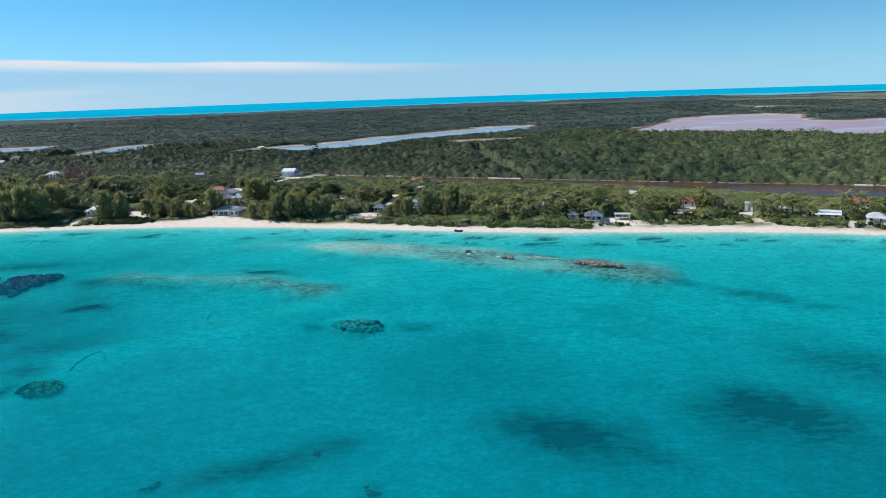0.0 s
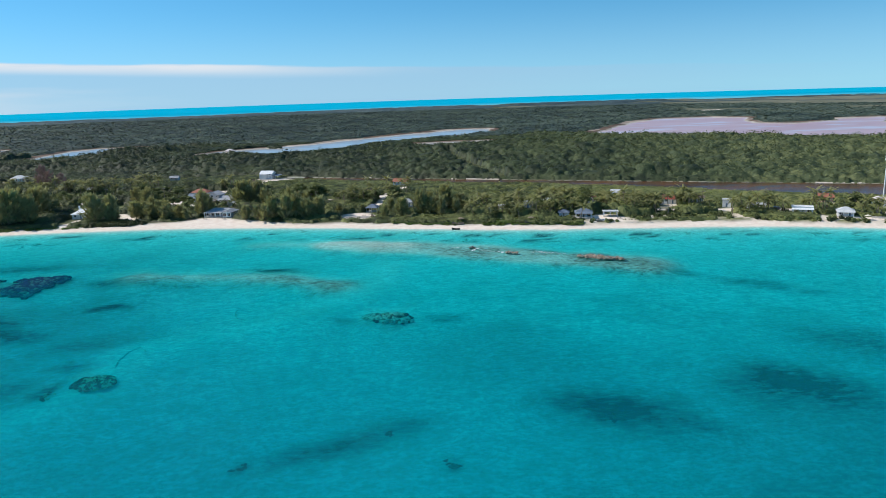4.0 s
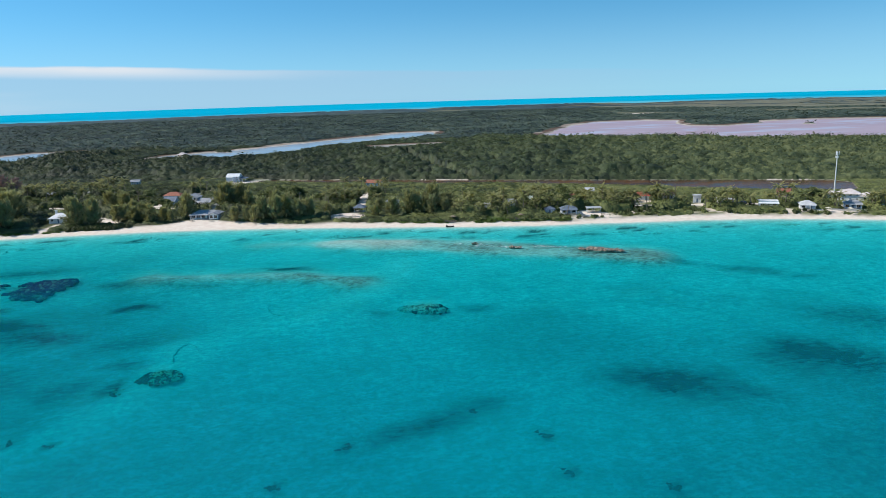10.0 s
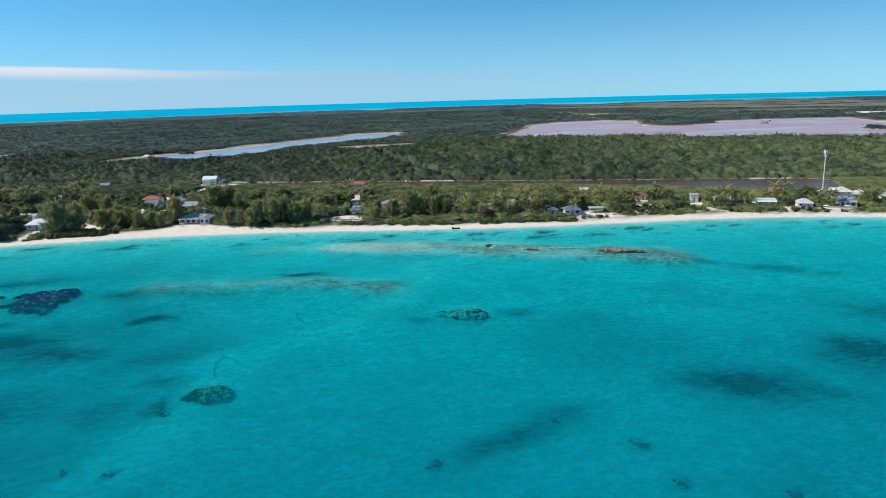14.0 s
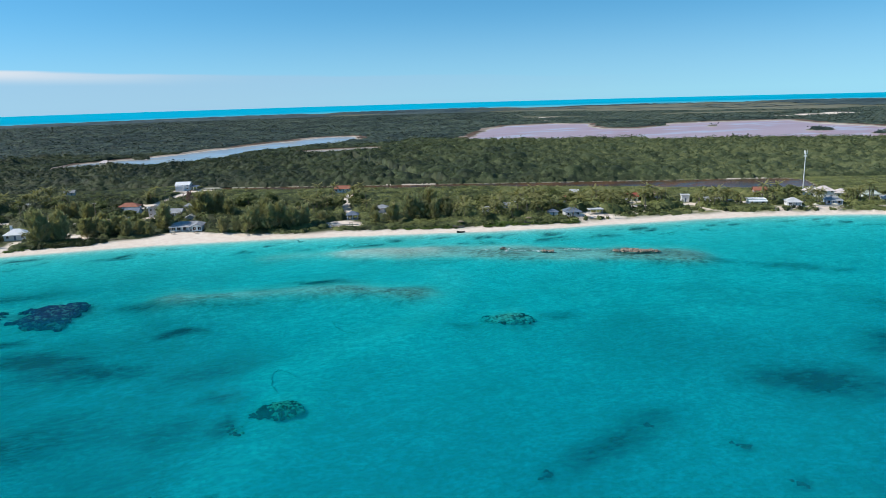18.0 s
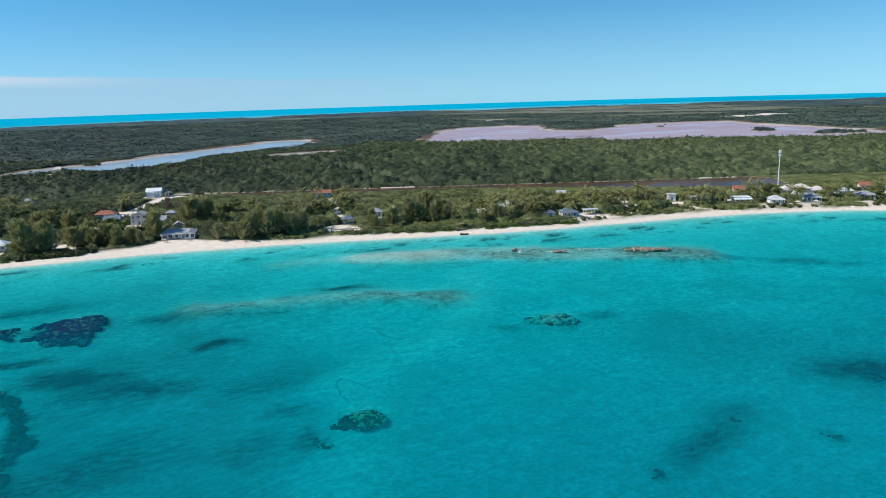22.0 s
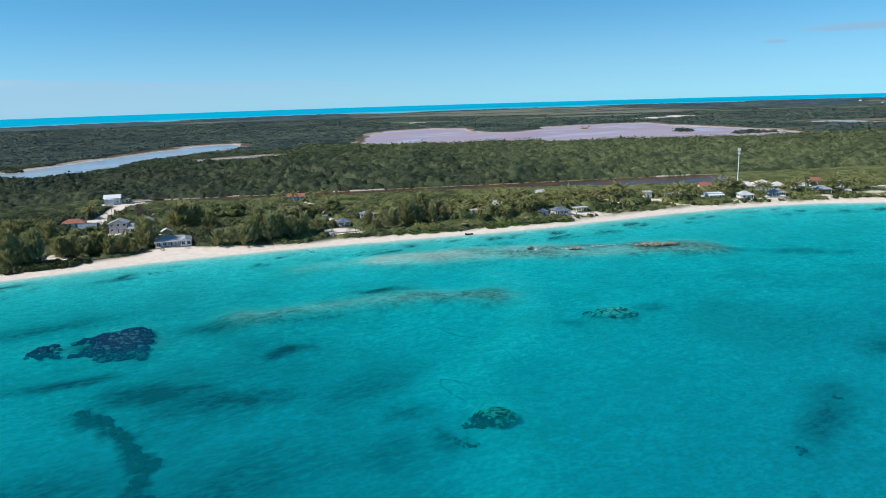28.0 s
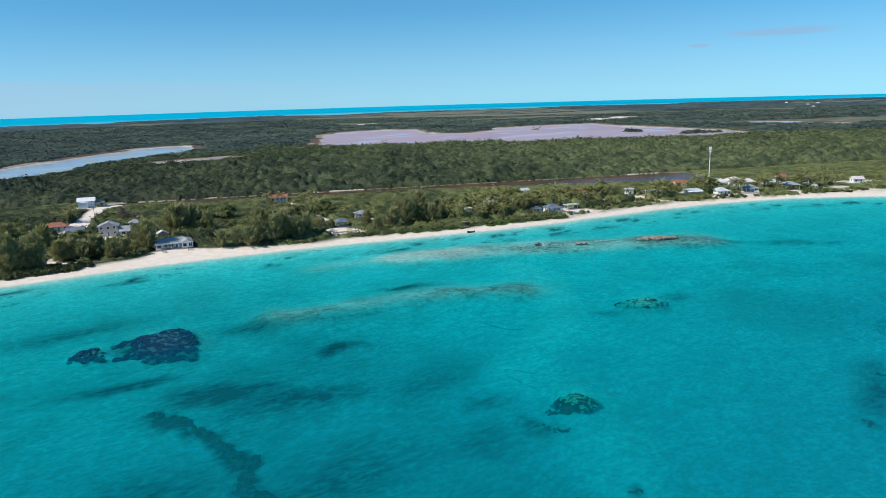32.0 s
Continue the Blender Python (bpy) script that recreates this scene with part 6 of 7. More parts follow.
def broadleaf(name, seed, h, spread):
    """Low seaside tree: short trunk, forked limbs and a crown of leafy clumps."""
    r = random.Random(seed)
    tree = empty(name, pose(0, 0, 0))
    bm = bmesh.new()
    tube(bm, [(0, 0, -0.3), (0.1, 0.05, h * 0.3), (0.0, 0.2, h * 0.55)], [0.22, 0.17, 0.10], 6)
    vs, fs, ts, base = [], [], [], 0
    for k in range(9):
        a = k * 2.4 + r.uniform(-0.3, 0.3)
        q = spread * (0.15 if k == 0 else r.uniform(0.35, 0.78))
        top = Vector((math.cos(a) * q, math.sin(a) * q, h * (0.86 - 0.38 * (q / spread) ** 2) * r.uniform(0.85, 1.08)))
        if k % 2:
            tube(bm, [(0, 0.1, h * 0.35), tuple(top * 0.55 + Vector((0, 0, h * 0.16))), tuple(top)], [0.10, 0.07, 0.03], 5, False)
        tv, tf = leaf_template(seed * 20 + k, 46, 0.24)
        size = spread * r.uniform(0.32, 0.5)
        vs.append(tv * np.array([size, size, size * 0.75]) + np.array(top))
        fs.append(tf + base)
        # each clump's tone gets lighter towards its top
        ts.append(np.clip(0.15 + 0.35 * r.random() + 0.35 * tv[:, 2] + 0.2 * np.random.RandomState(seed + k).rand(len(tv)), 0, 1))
        base += len(tv)
    part("trunk", bm, M_BARK, tree)
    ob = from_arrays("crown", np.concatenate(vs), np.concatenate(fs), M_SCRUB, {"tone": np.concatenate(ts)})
    ob.parent = tree
    return tree


rb = random.Random(61)
tree_spots = []
for a, b, ra, rb2, n in ((90, 342, 18, 8, 11), (62, 332, 16, 8, 7), (112, 332, 12, 7, 4), (190, 304, 14, 7, 3), (30, 350, 16, 9, 12), (-30, 385, 16, 10, 10), (222, 276, 12, 5, 8), (-130, 395, 12, 8, 6), (-170, 440, 30, 20, 24), (-230, 440, 26, 16, 16), (-70, 410, 22, 14, 14), (70, 316, 12, 3, 2)):
    got = 0
    while got < n:
        u, v = rb.gauss(0, ra * 0.6), rb.gauss(0, rb2 * 0.6)
        x, y = a + u * UX + v * VX, b + u * UY + v * VY
        if free(x, y, 0.8) and float(veg_d(np.array([x]), np.array([y]))[0]) > 1.5:
            tree_spots.append((x, y, rb.uniform(0.7, 1.2)))
            got += 1
plant([broadleaf("broadleaf_tree", s, h, w) for s, h, w in ((1, 5.0, 3.4), (2, 4.4, 3.0), (3, 5.6, 3.2))], tree_spots, "low dark green broadleaf tree among the houses", "tree", "broadleaf trees", 44)

# shrubs and hedges in the gardens of the village
gs = np.random.RandomState(63)
qx = gs.uniform(20, 300, 1500)
qy = np.interp(qx, VEGE[:, 0], VEGE[:, 1]) + 2.5 + 48 * gs.rand(1500) ** 1.3
keep_q = (bare(qx, qy) < 0.35) & (vnoise(qx, qy, 10, 65, 2) > 0.40) & ((qx < 228) | (vnoise(qx, qy, 12, 66, 2) > 0.56))
for hh in HOUSES:
    ca, sa = math.cos(radians(hh[4])), math.sin(radians(hh[4]))
    du, dv = (qx - hh[2]) * ca + (qy - hh[3]) * sa, -(qx - hh[2]) * sa + (qy - hh[3]) * ca
    keep_q &= ~((np.abs(du) < hh[5] / 2 + 1.8) & (np.abs(dv) < hh[6] / 2 + 3.4))
qx, qy = qx[keep_q], qy[keep_q]
nq = len(qx)
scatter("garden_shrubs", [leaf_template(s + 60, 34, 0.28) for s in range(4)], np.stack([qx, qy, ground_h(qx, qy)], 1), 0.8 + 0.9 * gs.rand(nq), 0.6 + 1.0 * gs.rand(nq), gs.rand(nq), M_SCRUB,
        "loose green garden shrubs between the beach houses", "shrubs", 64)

# rounded low hedge that spills onto the sand
hr = np.random.RandomState(57)
hx = -155 + 5.5 * hr.randn(150)
hy = np.interp(hx, VEGE[:, 0], VEGE[:, 1]) + 1.0 + 3.4 * np.abs(hr.randn(150)) - 0.10 * np.abs(hx + 155)
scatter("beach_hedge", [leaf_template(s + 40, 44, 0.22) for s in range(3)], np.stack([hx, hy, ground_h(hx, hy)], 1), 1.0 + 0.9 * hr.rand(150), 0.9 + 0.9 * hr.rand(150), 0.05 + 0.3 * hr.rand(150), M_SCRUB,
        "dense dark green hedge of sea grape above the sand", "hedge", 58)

# sprawling beach vines at the foot of the scrub
rv = np.random.RandomState(51)
vx = np.concatenate([rv.uniform(20, 62, 220), rv.uniform(-215, -168, 130), rv.uniform(-20, 8, 90)])
vy = np.interp(vx, VEGE[:, 0], VEGE[:, 1]) + np.abs(rv.randn(len(vx))) * 3.4 + 3.5 * (vnoise(vx, vx * 0, 6, 55, 2) - 0.4)
okv = clear_of_houses(vx, vy) & (bare(vx, vy) < 0.4)
vx, vy = vx[okv], vy[okv]
scatter("beach_vines", [leaf_template(s + 20, 22, 0.34) for s in range(3)], np.stack([vx, vy, ground_h(vx, vy)], 1), 1.0 + 0.8 * rv.rand(len(vx)), 0.2 + 0.35 * rv.rand(len(vx)), 0.3 + 0.6 * rv.rand(len(vx)), M_VINE,
        "bright green creeping beach vines along the sand", "vines", 52)


# ---- rocks and reefs ----
def lump(seed, sub=2, rough=0.35, squash=0.6):
    bm = bmesh.new()
    bmesh.ops.create_icosphere(bm, subdivisions=sub, radius=1)
    o = Vector((seed * 7.3, seed * 3.1, seed * 1.7))
    for v in bm.verts:
        n = noise.noise(v.co * 1.3 + o) + 0.5 * noise.noise(v.co * 3.1 + o)
        v.co *= 1 + rough * n
        v.co.z *= squash
    return bm


def lump_mesh(name, seed, material, **kw):
    me = bpy.data.meshes.new(name)
    bm = lump(seed, **kw)
    bm.to_mesh(me)
    bm.free()
    me.materials.append(material)
    return me


ROCKS = [lump_mesh("rock", s, M_ROCK, rough=0.7, squash=0.55) for s in range(7)]


def outcrop(name, label, cx, cy, turn, length, width, n, top, seed):
    r = random.Random(seed)
    ob = empty(name, pose(cx, cy, 0, 0, 0, turn))
    tagged(ob, label, "rock")
    base = lump(seed, 3, 0.5, 0.5)
    for v in base.verts:
        v.co.x *= length * 0.52
        v.co.y *= width * 0.5
        v.co.z = v.co.z * 0.9 - 0.25
    part("rock_base", base, M_ROCK, ob)
    for k in range(n):
        u = r.uniform(-1, 1)
        v = r.uniform(-1, 1) * math.sqrt(1 - u * u * 0.9)
        s = r.uniform(0.35, 1.05)
        p = new("rock", ROCKS[k % 7])
        p.parent = ob
        p.matrix_basis = pose(u * length / 2, v * width / 2, top * (0.15 + 0.5 * r.random()) * (1 - 0.4 * abs(u)), r.uniform(-20, 20), r.uniform(-20, 20), r.uniform(0, 360)) @ Matrix.Diagonal((s, s * r.uniform(0.6, 1), s * r.uniform(0.7, 1.3), 1))


outcrop("rock_islet", "jagged ochre limestone rocks awash in shallow water", 52, 236.2, -33, 16.0, 4.2, 62, 0.8, 3)
outcrop("small_rocks", "small dark rocks awash on the reef", 22.5, 251, -30, 4.6, 1.5, 11, 0.3, 4)
outcrop("drying_rocks", "few low rocks just breaking the surface", 9.5, 262, -20, 2.2, 0.8, 5, 0.05, 5)


def reef_patch(name, label, material, heads, seed, within=None, small=1.0):
    """A bank of coral heads under the surface. heads: (x, y, size along, size across, turn, count)."""
    r = random.Random(seed)
    x0, y0 = heads[0][:2]
    ob = empty(name, pose(x0, y0, -1.6))
    tagged(ob, label, "coral reef", "coral reefs")
    ob.matrix_basis = pose(x0, y0, 0)
    rims = [lump_mesh("coral_head", seed * 10 + 5 + s, M_CORAL_RIM, sub=2, rough=0.55, squash=0.5) for s in range(3)]
    meshes = [lump_mesh("coral_head", seed * 10 + s, material, sub=2, rough=0.55, squash=0.5) for s in range(4)]
    for x, y, la, lb, turn, n in heads:
        c, s = math.cos(radians(turn)), math.sin(radians(turn))
        k = 0
        while k < n:
            k += 1
            q = math.sqrt(r.random())
            a = r.uniform(0, 2 * math.pi)
            u, v = q * la * math.cos(a), q * lb * math.sin(a)
            if within and not inside(within, np.array([x + u * c - v * s]), np.array([y + u * s + v * c]))[0]:
                k -= 1
                continue
            size = small * (r.uniform(0.3, 1.0) * min(la, lb, 3.0) * 0.2 + 0.24)
            p = new("coral_head", rims[k % 3] if (material is M_CORAL_OLIVE and u < -0.4 * la) or material not in (M_CORAL_DARK, M_CORAL_OLIVE) and (q > 0.985 - 0.14 * (math.sin(a) > 0.35) or r.random() < 0.04) else meshes[k % 4])
            p.parent = ob
            deep = min(gz(x + u * c - v * s, y + u * s + v * c) + r.uniform(0.05, 0.3), -0.5 - 0.4 * size)
            p.matrix_basis = pose(x - x0 + u * c - v * s, y - y0 + u * s + v * c, deep, 0, 0, r.uniform(0, 360)) @ Matrix.Diagonal((size * 1.25, size, min(size, 1.0) * 1.3, 1))


reef_patch("pale_coral_reef", "oval patch of pale and dark coral under clear water", M_CORAL_PALE, [(-23.6, 185.0, 7.6, 5.2, -32, 300)], 1, small=0.75)
reef_patch("olive_coral_reef", "round patch of olive-brown coral under clear water", M_CORAL_OLIVE, [(-89.8, 149.6, 4.6, 3.8, 0, 290), (-93.6, 151.6, 2.2, 1.6, 0, 30), (-98.6, 146.5, 1.8, 3.2, 20, 16)], 2, small=0.7)
BANK = [(-155, 251), (-148, 252), (-142, 251), (-138, 257), (-135, 252), (-137, 238), (-141, 228), (-146, 230), (-150, 231), (-153, 239), (-157, 241), (-152, 242.5), (-149, 245)]
reef_patch("dark_coral_reef", "irregular purple-brown coral bank under clear water", M_CORAL_DARK, [(-146, 242, 12, 16, 0, 430)], 3, BANK, 1.3)
reef_patch("small_coral_reef", "small purple-brown coral bank beside a larger one", M_CORAL_DARK, [(-161, 246, 5, 7, 0, 60)], 5, [(-166, 245), (-161, 253), (-157, 250), (-159, 241), (-163, 242)])
reef_patch("winding_coral_reef", "winding ribbon of dark coral and weed on the sandy bed", M_CORAL_RIM,
           [(-157.5, 202, 2.8, 0.9, -60, 14), (-154.3, 196, 3.4, 1.3, -65, 30), (-152.4, 187, 5.4, 1.1, -80, 34), (-151.2, 178, 4.5, 1.1, -82, 34), (-150.2, 171.5, 2.4, 1.5, 40, 34), (-153, 166.5, 3.0, 1.1, 60, 26), (-153.3, 159.5, 3.4, 1.9, -60, 44)], 4, small=1.25)

# ---- boats, driftwood and cars ----


def hull(name, x, y, turn, length, beam, material, label):
    ob = empty(name, pose(x, y, gz(x, y) - (0.38 if "wreck" in name else 0.02), 7, 2, turn))
    tagged(ob, label, "boat")
    n = 9
    rows = []
    bm = bmesh.new()
    for k in range(n):
        s = k / (n - 1)
        w = beam * 0.5 * math.sin(math.pi * min(0.98, 0.16 + 0.84 * s)) ** 0.6
        xx = (s - 0.5) * length
        sheer = 0.75 + 0.35 * (2 * s - 1) ** 2
        prof = [(-w, sheer), (-w * 0.85, 0.35), (-w * 0.3, 0.03), (w * 0.3, 0.03), (w * 0.85, 0.35), (w, sheer), (w * 0.88, sheer - 0.02), (w * 0.7, 0.42), (0, 0.16), (-w * 0.7, 0.42), (-w * 0.88, sheer - 0.02)]
        rows.append([bm.verts.new((xx, a, b)) for a, b in prof])
    m = len(rows[0])
    for a, b in zip(rows[:-1], rows[1:]):
        for k in range(m):
            bm.faces.new((a[k], a[(k + 1) % m], b[(k + 1) % m], b[k]))
    bm.faces.new(rows[0][::-1]), bm.faces.new(rows[-1])
    part("hull", bm, material, ob)
    for s in (-0.22, 0.02, 0.24):
        bm = bmesh.new()
        box(bm, s * length - 0.14, s * length + 0.14, -beam * 0.42, beam * 0.42, 0.55, 0.6)
        part("thwart", bm, M_DECK, ob)
    return ob


hull("wrecked_boat", 6.9, 301.6, -14, 3.6, 1.2, M_HULL, "dark tarred wooden boat lying at the waterline")
hull("rowing_boat", 8.5, 308.5, -12, 5.5, 1.6, M_DRIFT, "weathered wooden boat drawn up on the sand")
hull("skiff", 39.5, 301.5, -8, 4.0, 1.4, M_DRIFT, "old brown skiff on the beach")
for x, y, t, l in ((-22, 320, 8, 4.5), (-60, 331, -30, 5), (-118, 349, 10, 4), (-148, 346, -20, 5), (-90, 346, 20, 4), (70, 297, -12, 3), (128, 294, -25, 4), (-30, 328, 10, 6), (-70, 338, -15, 5), (-135, 348, 0, 6)):
    r = random.Random(int(x * 7 + y))
    log = empty("driftwood_log", pose(x, y, gz(x, y) + 0.12, 0, 0, t))
    tagged(log, "bleached brown driftwood log on the sand", "driftwood", "driftwood")
    bm = bmesh.new()
    tube(bm, [(-l / 2, 0, 0), (-l * 0.1, 0.15, 0.05), (l / 2, -0.1, 0.02)], [0.2, 0.17, 0.07], 6)
    part("stem", bm, M_DRIFT, log)
    bm = bmesh.new()
    tube(bm, [(-l * 0.1, 0.1, 0.05), (l * 0.1, 0.7, 0.25), (l * 0.25, 1.1, 0.3)], [0.1, 0.07, 0.03], 5)
    part("branch", bm, M_DRIFT, log)


def car(name, label, x, y, turn, paint, truck=False):
    ob = empty(name, pose(x, y, gz(x, y) + 0.02, 0, 0, turn))
    tagged(ob, label, "car", "parked cars")
    bm = bmesh.new()
    top = 1.55 if not truck else 1.65
    prof = [(-2.2, 0.35), (-2.2, 0.9), (-1.2, 1.0), (-0.7, top), (0.8 if truck else 1.5, top), (1.0 if truck else 2.0, 1.0), (2.2, 0.95), (2.2, 0.35)]
    a = [bm.verts.new((px, -0.85 + 0.12 * (pz > 1.2), pz)) for px, pz in prof]
    b = [bm.verts.new((px, 0.85 - 0.12 * (pz > 1.2), pz)) for px, pz in prof]
    bm.faces.new(a), bm.faces.new(b[::-1])
    for k in range(len(prof)):
        bm.faces.new((a[k], b[k], b[(k + 1) % len(prof)], a[(k + 1) % len(prof)]))
    body = part("body", bm, paint, ob)
    for s in (-1, 1):
        bm = bmesh.new()
        solid(bm, [(-0.95, s * 0.835, 1.03), (1.1 if not truck else 0.7, s * 0.835, 1.03), (0.9 if not truck else 0.6, s * 0.75, 1.45), (-0.65, s * 0.75, 1.45)], ((0, 1, 2, 3),))
        bmesh.ops.solidify(bm, geom=bm.faces[:], thickness=0.03)
        part("window", bm, M_GLASS, body)
        for px in (-1.4, 1.4):
            bm = bmesh.new()
            tube(bm, [(px, s * 0.66, 0.33), (px, s * 0.88, 0.33)], [0.33, 0.33], 12)
            part("wheel", bm, M_TYRE, ob)


car("parked_truck", "white pickup truck parked by a red-roofed house", -3, 450, 30, M_CARW, True)
car("parked_car", "white car parked beside the coast road", 28, 340.5, -20, M_CARW)
car("parked_car", "dark car parked beside the coast road", 36, 339.2, -20, M_CARD)
car("parked_car", "dark car parked beside a shed", 154, 305.5, -28, M_CARD)
car("parked_car", "white car parked by a white bungalow", -126, 437, 60, M_CARW)
car("parked_car", "dark car parked behind beach houses", 205, 275.5, -30, M_CARD)
car("parked_car", "white car parked behind beach houses", 232, 262, -36, M_CARW)

# low walls and slabs beside the coast road
for x, y, t, l, hh in ((24, 335.5, -18, 14, 1.0), (40, 331.5, -16, 10, 0.9), (142, 309, -28, 9, 0.8), (-37, 335.5, -16, 12, 0.5), (62, 304.5, -14, 10, 0.6), (186, 272.5, -34, 14, 0.7)):
    wob_ = empty("garden_wall", pose(x, y, gz(x, y), 0, 0, t))
    tagged(wob_, "low weathered grey concrete wall near the beach", "wall")
    bm = bmesh.new()
    box(bm, -l / 2, l / 2, -0.14, 0.14, -0.3, hh)
    part("wall_body", bm, M_CONC, wob_)
    bm = bmesh.new()
    box(bm, -l / 2 - 0.05, l / 2 + 0.05, -0.2, 0.2, hh, hh + 0.1)
    part("coping", bm, M_CONC, wob_)


# ---- small things in the water ----
weed_meshes = [lump_mesh("weed_tuft", 90 + k, M_CORAL_RIM, sub=2, rough=0.7, squash=0.45) for k in range(3)]
for k, (x, y, s) in enumerate(CLUMPS):
    rr = random.Random(k + 70)
    ob = empty("weed_clump", pose(x, y, gz(x, y), 0, 0, rr.uniform(0, 360)))
    tagged(ob, "small dark clump of weed on the sandy bed", "seaweed", "weed clumps")
    s *= 0.8
    for j in range(14):
        p = new("weed_tuft", weed_meshes[j % 3])
        p.parent = ob
        q = s * rr.uniform(0.18, 0.5)
        p.matrix_basis = pose(rr.gauss(0, 0.8) * s, rr.gauss(0, 0.45) * s, 0.05, 0, 0, rr.uniform(0, 360)) @ Matrix.Diagonal((q * 1.3, q, q * 0.7, 1))

# thin winding lines of weed
for line in (((-89.2, 161), (-89.6, 166), (-89.2, 171), (-87.4, 174), (-85, 171), (-83.5, 167)), ((-68.4, 206), (-68.4, 200), (-66.8, 195), (-63, 191))):
    rr = random.Random(int(line[0][0]))
    bm = bmesh.new()
    pts = []
    for (xa, ya), (xb, yb) in zip(line[:-1], line[1:]):
        pts += [(xa + (xb - xa) * t / 4 + rr.gauss(0, 0.15), ya + (yb - ya) * t / 4 + rr.gauss(0, 0.15)) for t in range(4)]
    tube(bm, [(x, y, gz(x, y) + 0.05) for x, y in pts], [0.05 + 0.16 * rr.random() ** 2 for _ in pts], 5)
    me = bpy.data.meshes.new("weed_line")
    bm.to_mesh(me)
    bm.free()
    me.materials.append(M_THREAD)
    tagged(new("weed_line", me), "thin winding line of dark weed on the sand", "seaweed", "weed lines")

# short dark streaks of weed that lie along the beach
rk = np.random.RandomState(88)
kx, ky = [], []
for k in range(38):
    a, off, ln = rk.uniform(-225, 240), rk.uniform(5, 26), rk.uniform(1.0, 6)
    n = int(ln * 4)
    t = rk.randn(n) * ln * 0.5
    y0 = np.interp(a, SHORE[:, 0], SHORE[:, 1])
    sl = (np.interp(a + 5, SHORE[:, 0], SHORE[:, 1]) - np.interp(a - 5, SHORE[:, 0], SHORE[:, 1])) / 10 + rk.uniform(-0.15, 0.15)
    kx.append(a + t), ky.append(y0 - off + t * sl + rk.randn(n) * rk.uniform(0.5, 1.6))
kx, ky = np.concatenate(kx), np.concatenate(ky)
scatter("weed_streaks", [dome_template(s + 400, 2, 6) for s in range(3)], np.stack([kx, ky, ground_h(kx, ky)], 1), 0.25 + 0.5 * rk.rand(len(kx)), 0.08 + 0.06 * rk.rand(len(kx)), rk.rand(len(kx)), M_THREAD,
        "short dark streaks of sea grass lying along the beach", "seaweed", 89)

# broken foam over the reef
mf = Mat("foam", 0.6, 0.3)
mf.colour(mf.mix(mf.noise(3, 3), (0.78, 0.80, 0.80), (0.62, 0.68, 0.69)))
rf = np.random.RandomState(77)
fx_, fy_ = [], []
for (xa, ya), (xb, yb), n, w in (((30, 251), (42, 245), 44, 0.8), ((17, 254), (25, 250), 40, 0.7), ((9, 258), (12, 262), 30, 0.5), ((12, 257), (16, 255), 24, 0.3), ((46, 242), (58, 234.5), 20, 0.7), ((2, 264), (4, 265), 12, 0.4)):
    t = rf.rand(n)
    fx_.append(xa + (xb - xa) * t + rf.randn(n) * w), fy_.append(ya + (yb - ya) * t + rf.randn(n) * w)
fx_, fy_ = np.concatenate(fx_), np.concatenate(fy_)
n = len(fx_)
ang = np.arange(6)[None] * math.pi / 3
rad = (0.07 + 0.24 * rf.rand(n, 1) ** 2) * (0.6 + 0.8 * rf.rand(n, 6))
vx6 = fx_[:, None] + rad * np.cos(ang) * 1.6
vy6 = fy_[:, None] + rad * np.sin(ang)
top6 = np.stack([vx6, vy6, np.full((n, 6), 0.015)], 2)
mid = np.stack([fx_, fy_, np.full(n, 0.05)], 1)[:, None]
vv = np.concatenate([top6, mid], 1).reshape(-1, 3)
kk = np.arange(6)
ff = (np.stack([kk, (kk + 1) % 6, np.full(6, 6)], 1)[None] + (np.arange(n) * 7)[:, None, None]).reshape(-1, 3)
tagged(from_arrays("reef_foam", vv, ff, mf.m), "thin broken white foam where swell meets the reef", "foam", kind="stuff")


# ---- clutter about the beach houses ----


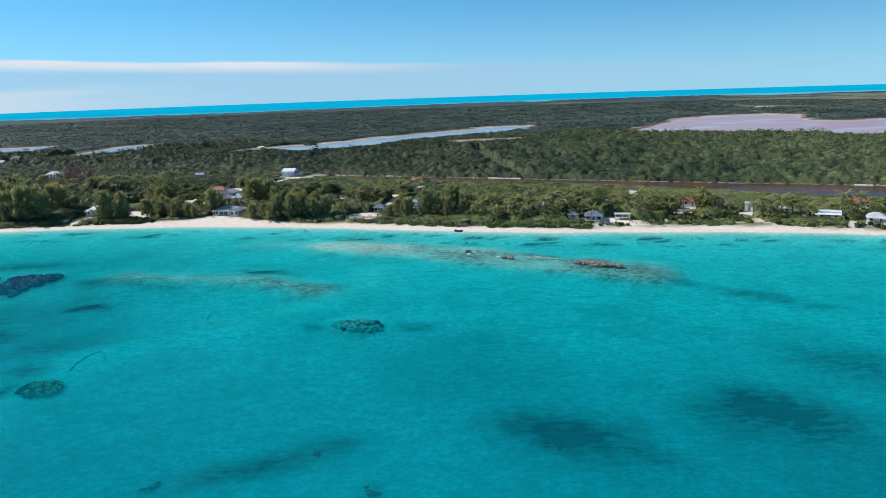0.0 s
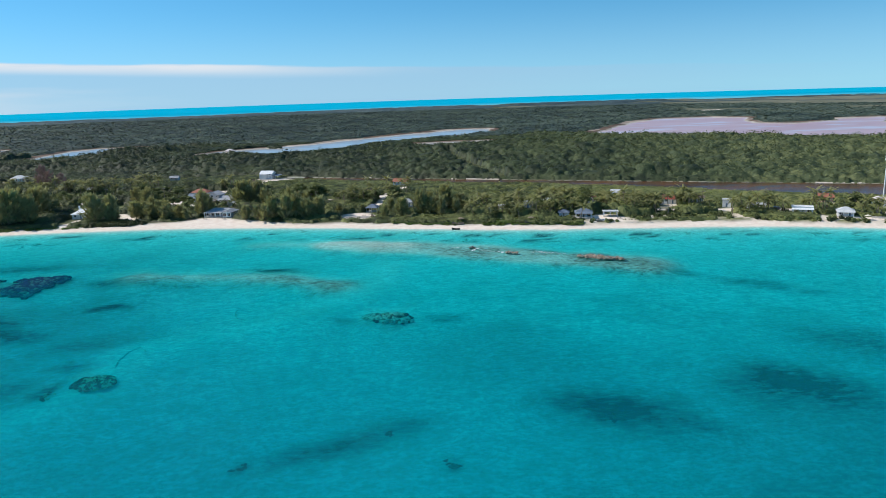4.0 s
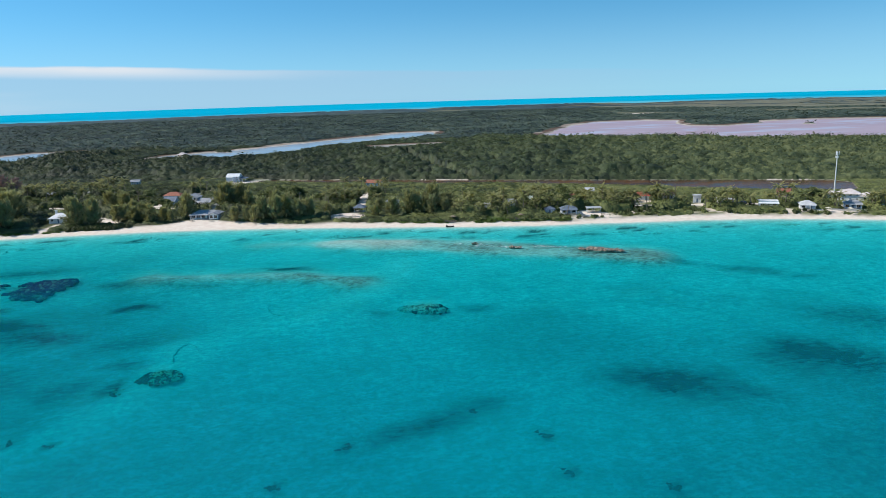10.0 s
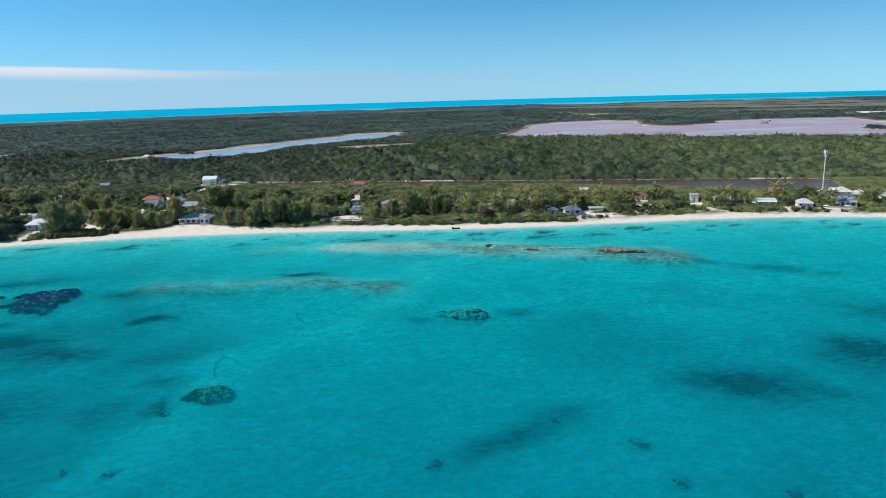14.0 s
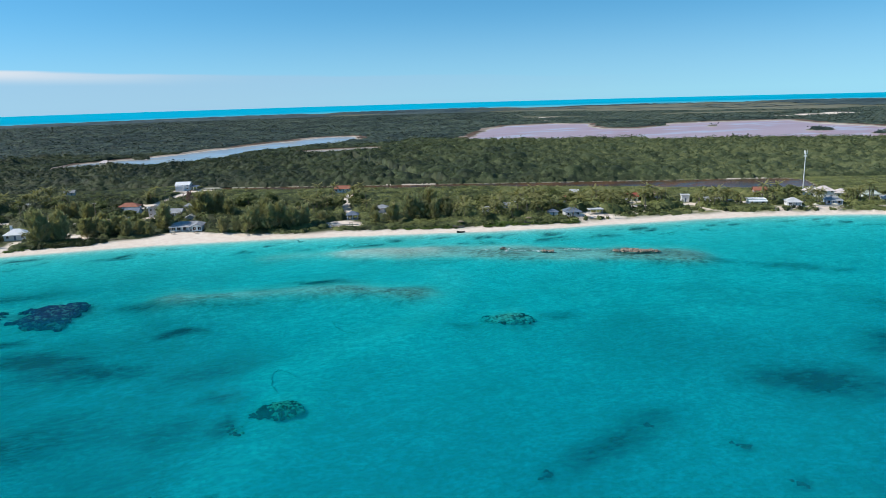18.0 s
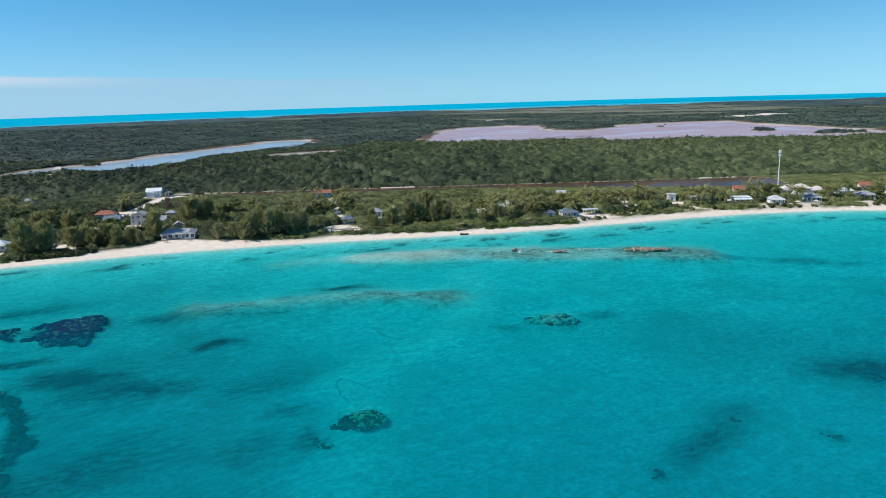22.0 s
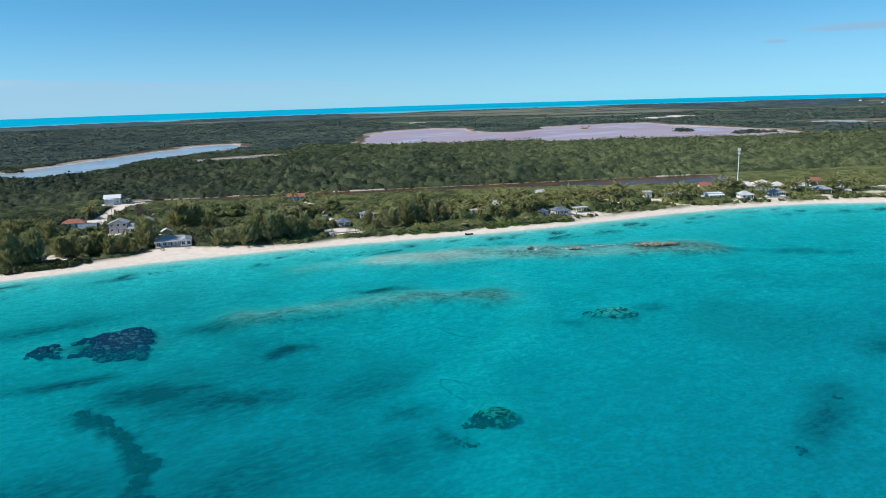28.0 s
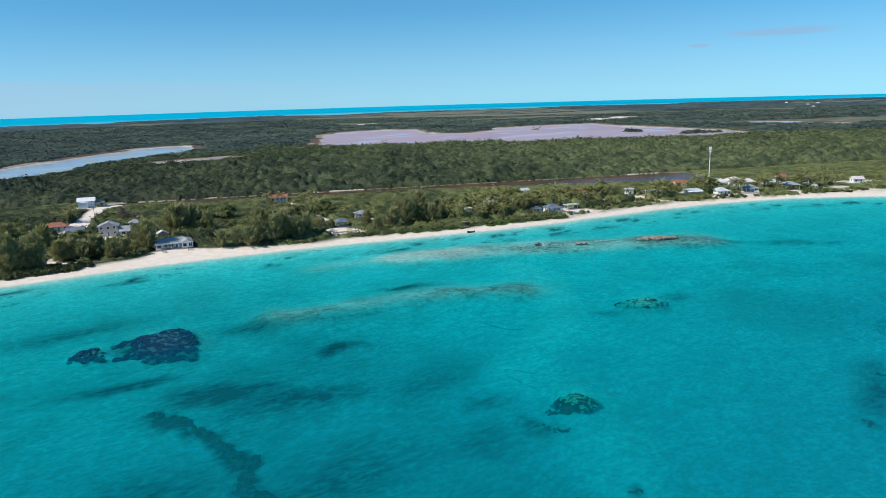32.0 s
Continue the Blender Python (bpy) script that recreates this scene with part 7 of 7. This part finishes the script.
def bench_table(x, y, turn):
    ob = empty("picnic_table", pose(x, y, gz(x, y), 0, 0, turn))
    tagged(ob, "weathered wooden picnic table on the sand", "table", "picnic tables")
    bm = bmesh.new()
    box(bm, -0.9, 0.9, -0.38, 0.38, 0.70, 0.75)
    part("tabletop", bm, M_DECK, ob)
    for s in (-1, 1):
        bm = bmesh.new()
        box(bm, -0.9, 0.9, s * 0.72 - 0.13, s * 0.72 + 0.13, 0.42, 0.46)
        part("bench", bm, M_DECK, ob)
        bm = bmesh.new()
        box(bm, s * 0.65 - 0.05, s * 0.65 + 0.05, -0.75, 0.75, 0.36, 0.42)
        part("crossbar", bm, M_DECK, ob)
        for q in (-1, 1):
            bm = bmesh.new()
            tube(bm, [(s * 0.65, q * 0.7, 0), (s * 0.65, q * 0.25, 0.7)], [0.05, 0.05], 4)
            part("leg", bm, M_DECK, ob)


for x, y, t in ((-112, 349.5, 10), (-102.5, 347.5, -20), (-34, 338, 0), (-40, 343, 40), (70, 300.5, 20), (80, 302, -10), (168, 278.5, 10), (188, 268, 30)):
    bench_table(x, y, t)


def shade_umbrella(x, y, turn, material, label):
    ob = empty("beach_umbrella", pose(x, y, gz(x, y), 0, 3, turn))
    tagged(ob, label, "umbrella", "beach umbrellas")
    bm = bmesh.new()
    tube(bm, [(0, 0, -0.3), (0, 0, 2.4)], [0.04, 0.03], 6)
    part("pole", bm, M_TRIM, ob)
    bm = bmesh.new()
    n = 10
    ring = [bm.verts.new((1.5 * math.cos(2 * math.pi * k / n), 1.5 * math.sin(2 * math.pi * k / n), 1.9 - 0.08 * (k % 2))) for k in range(n)]
    low = [bm.verts.new((1.48 * math.cos(2 * math.pi * k / n), 1.48 * math.sin(2 * math.pi * k / n), 1.86 - 0.08 * (k % 2))) for k in range(n)]
    a, b = bm.verts.new((0, 0, 2.4)), bm.verts.new((0, 0, 2.35))
    for k in range(n):
        j = (k + 1) % n
        bm.faces.new((ring[k], ring[j], a)), bm.faces.new((low[j], low[k], b)), bm.faces.new((ring[j], ring[k], low[k], low[j]))
    part("canopy", bm, material, ob)


shade_umbrella(40.5, 303.5, 0, M_THATCH, "brown thatched beach umbrella by an old skiff")
shade_umbrella(10, 310, 0, M_THATCH, "brown thatched beach umbrella near a boat")
shade_umbrella(176, 273, 20, M_CREAM, "cream beach umbrella before beach houses")
shade_umbrella(184, 269, 50, M_CREAM, "cream beach umbrella before beach houses")

# row of short mooring posts at the sand yard
for k in range(5):
    post = empty("yard_post", pose(-30.5 + 0.55 * k, 338.5 - 1.7 * k, gz(-30.5 + 0.55 * k, 338.5 - 1.7 * k)))
    tagged(post, "short dark wooden post at the edge of a sand yard", "post", "yard posts")
    bm = bmesh.new()
    tube(bm, [(0, 0, -0.3), (0.02, 0, 1.1)], [0.16, 0.14], 7)
    part("stake", bm, M_HULL, post)
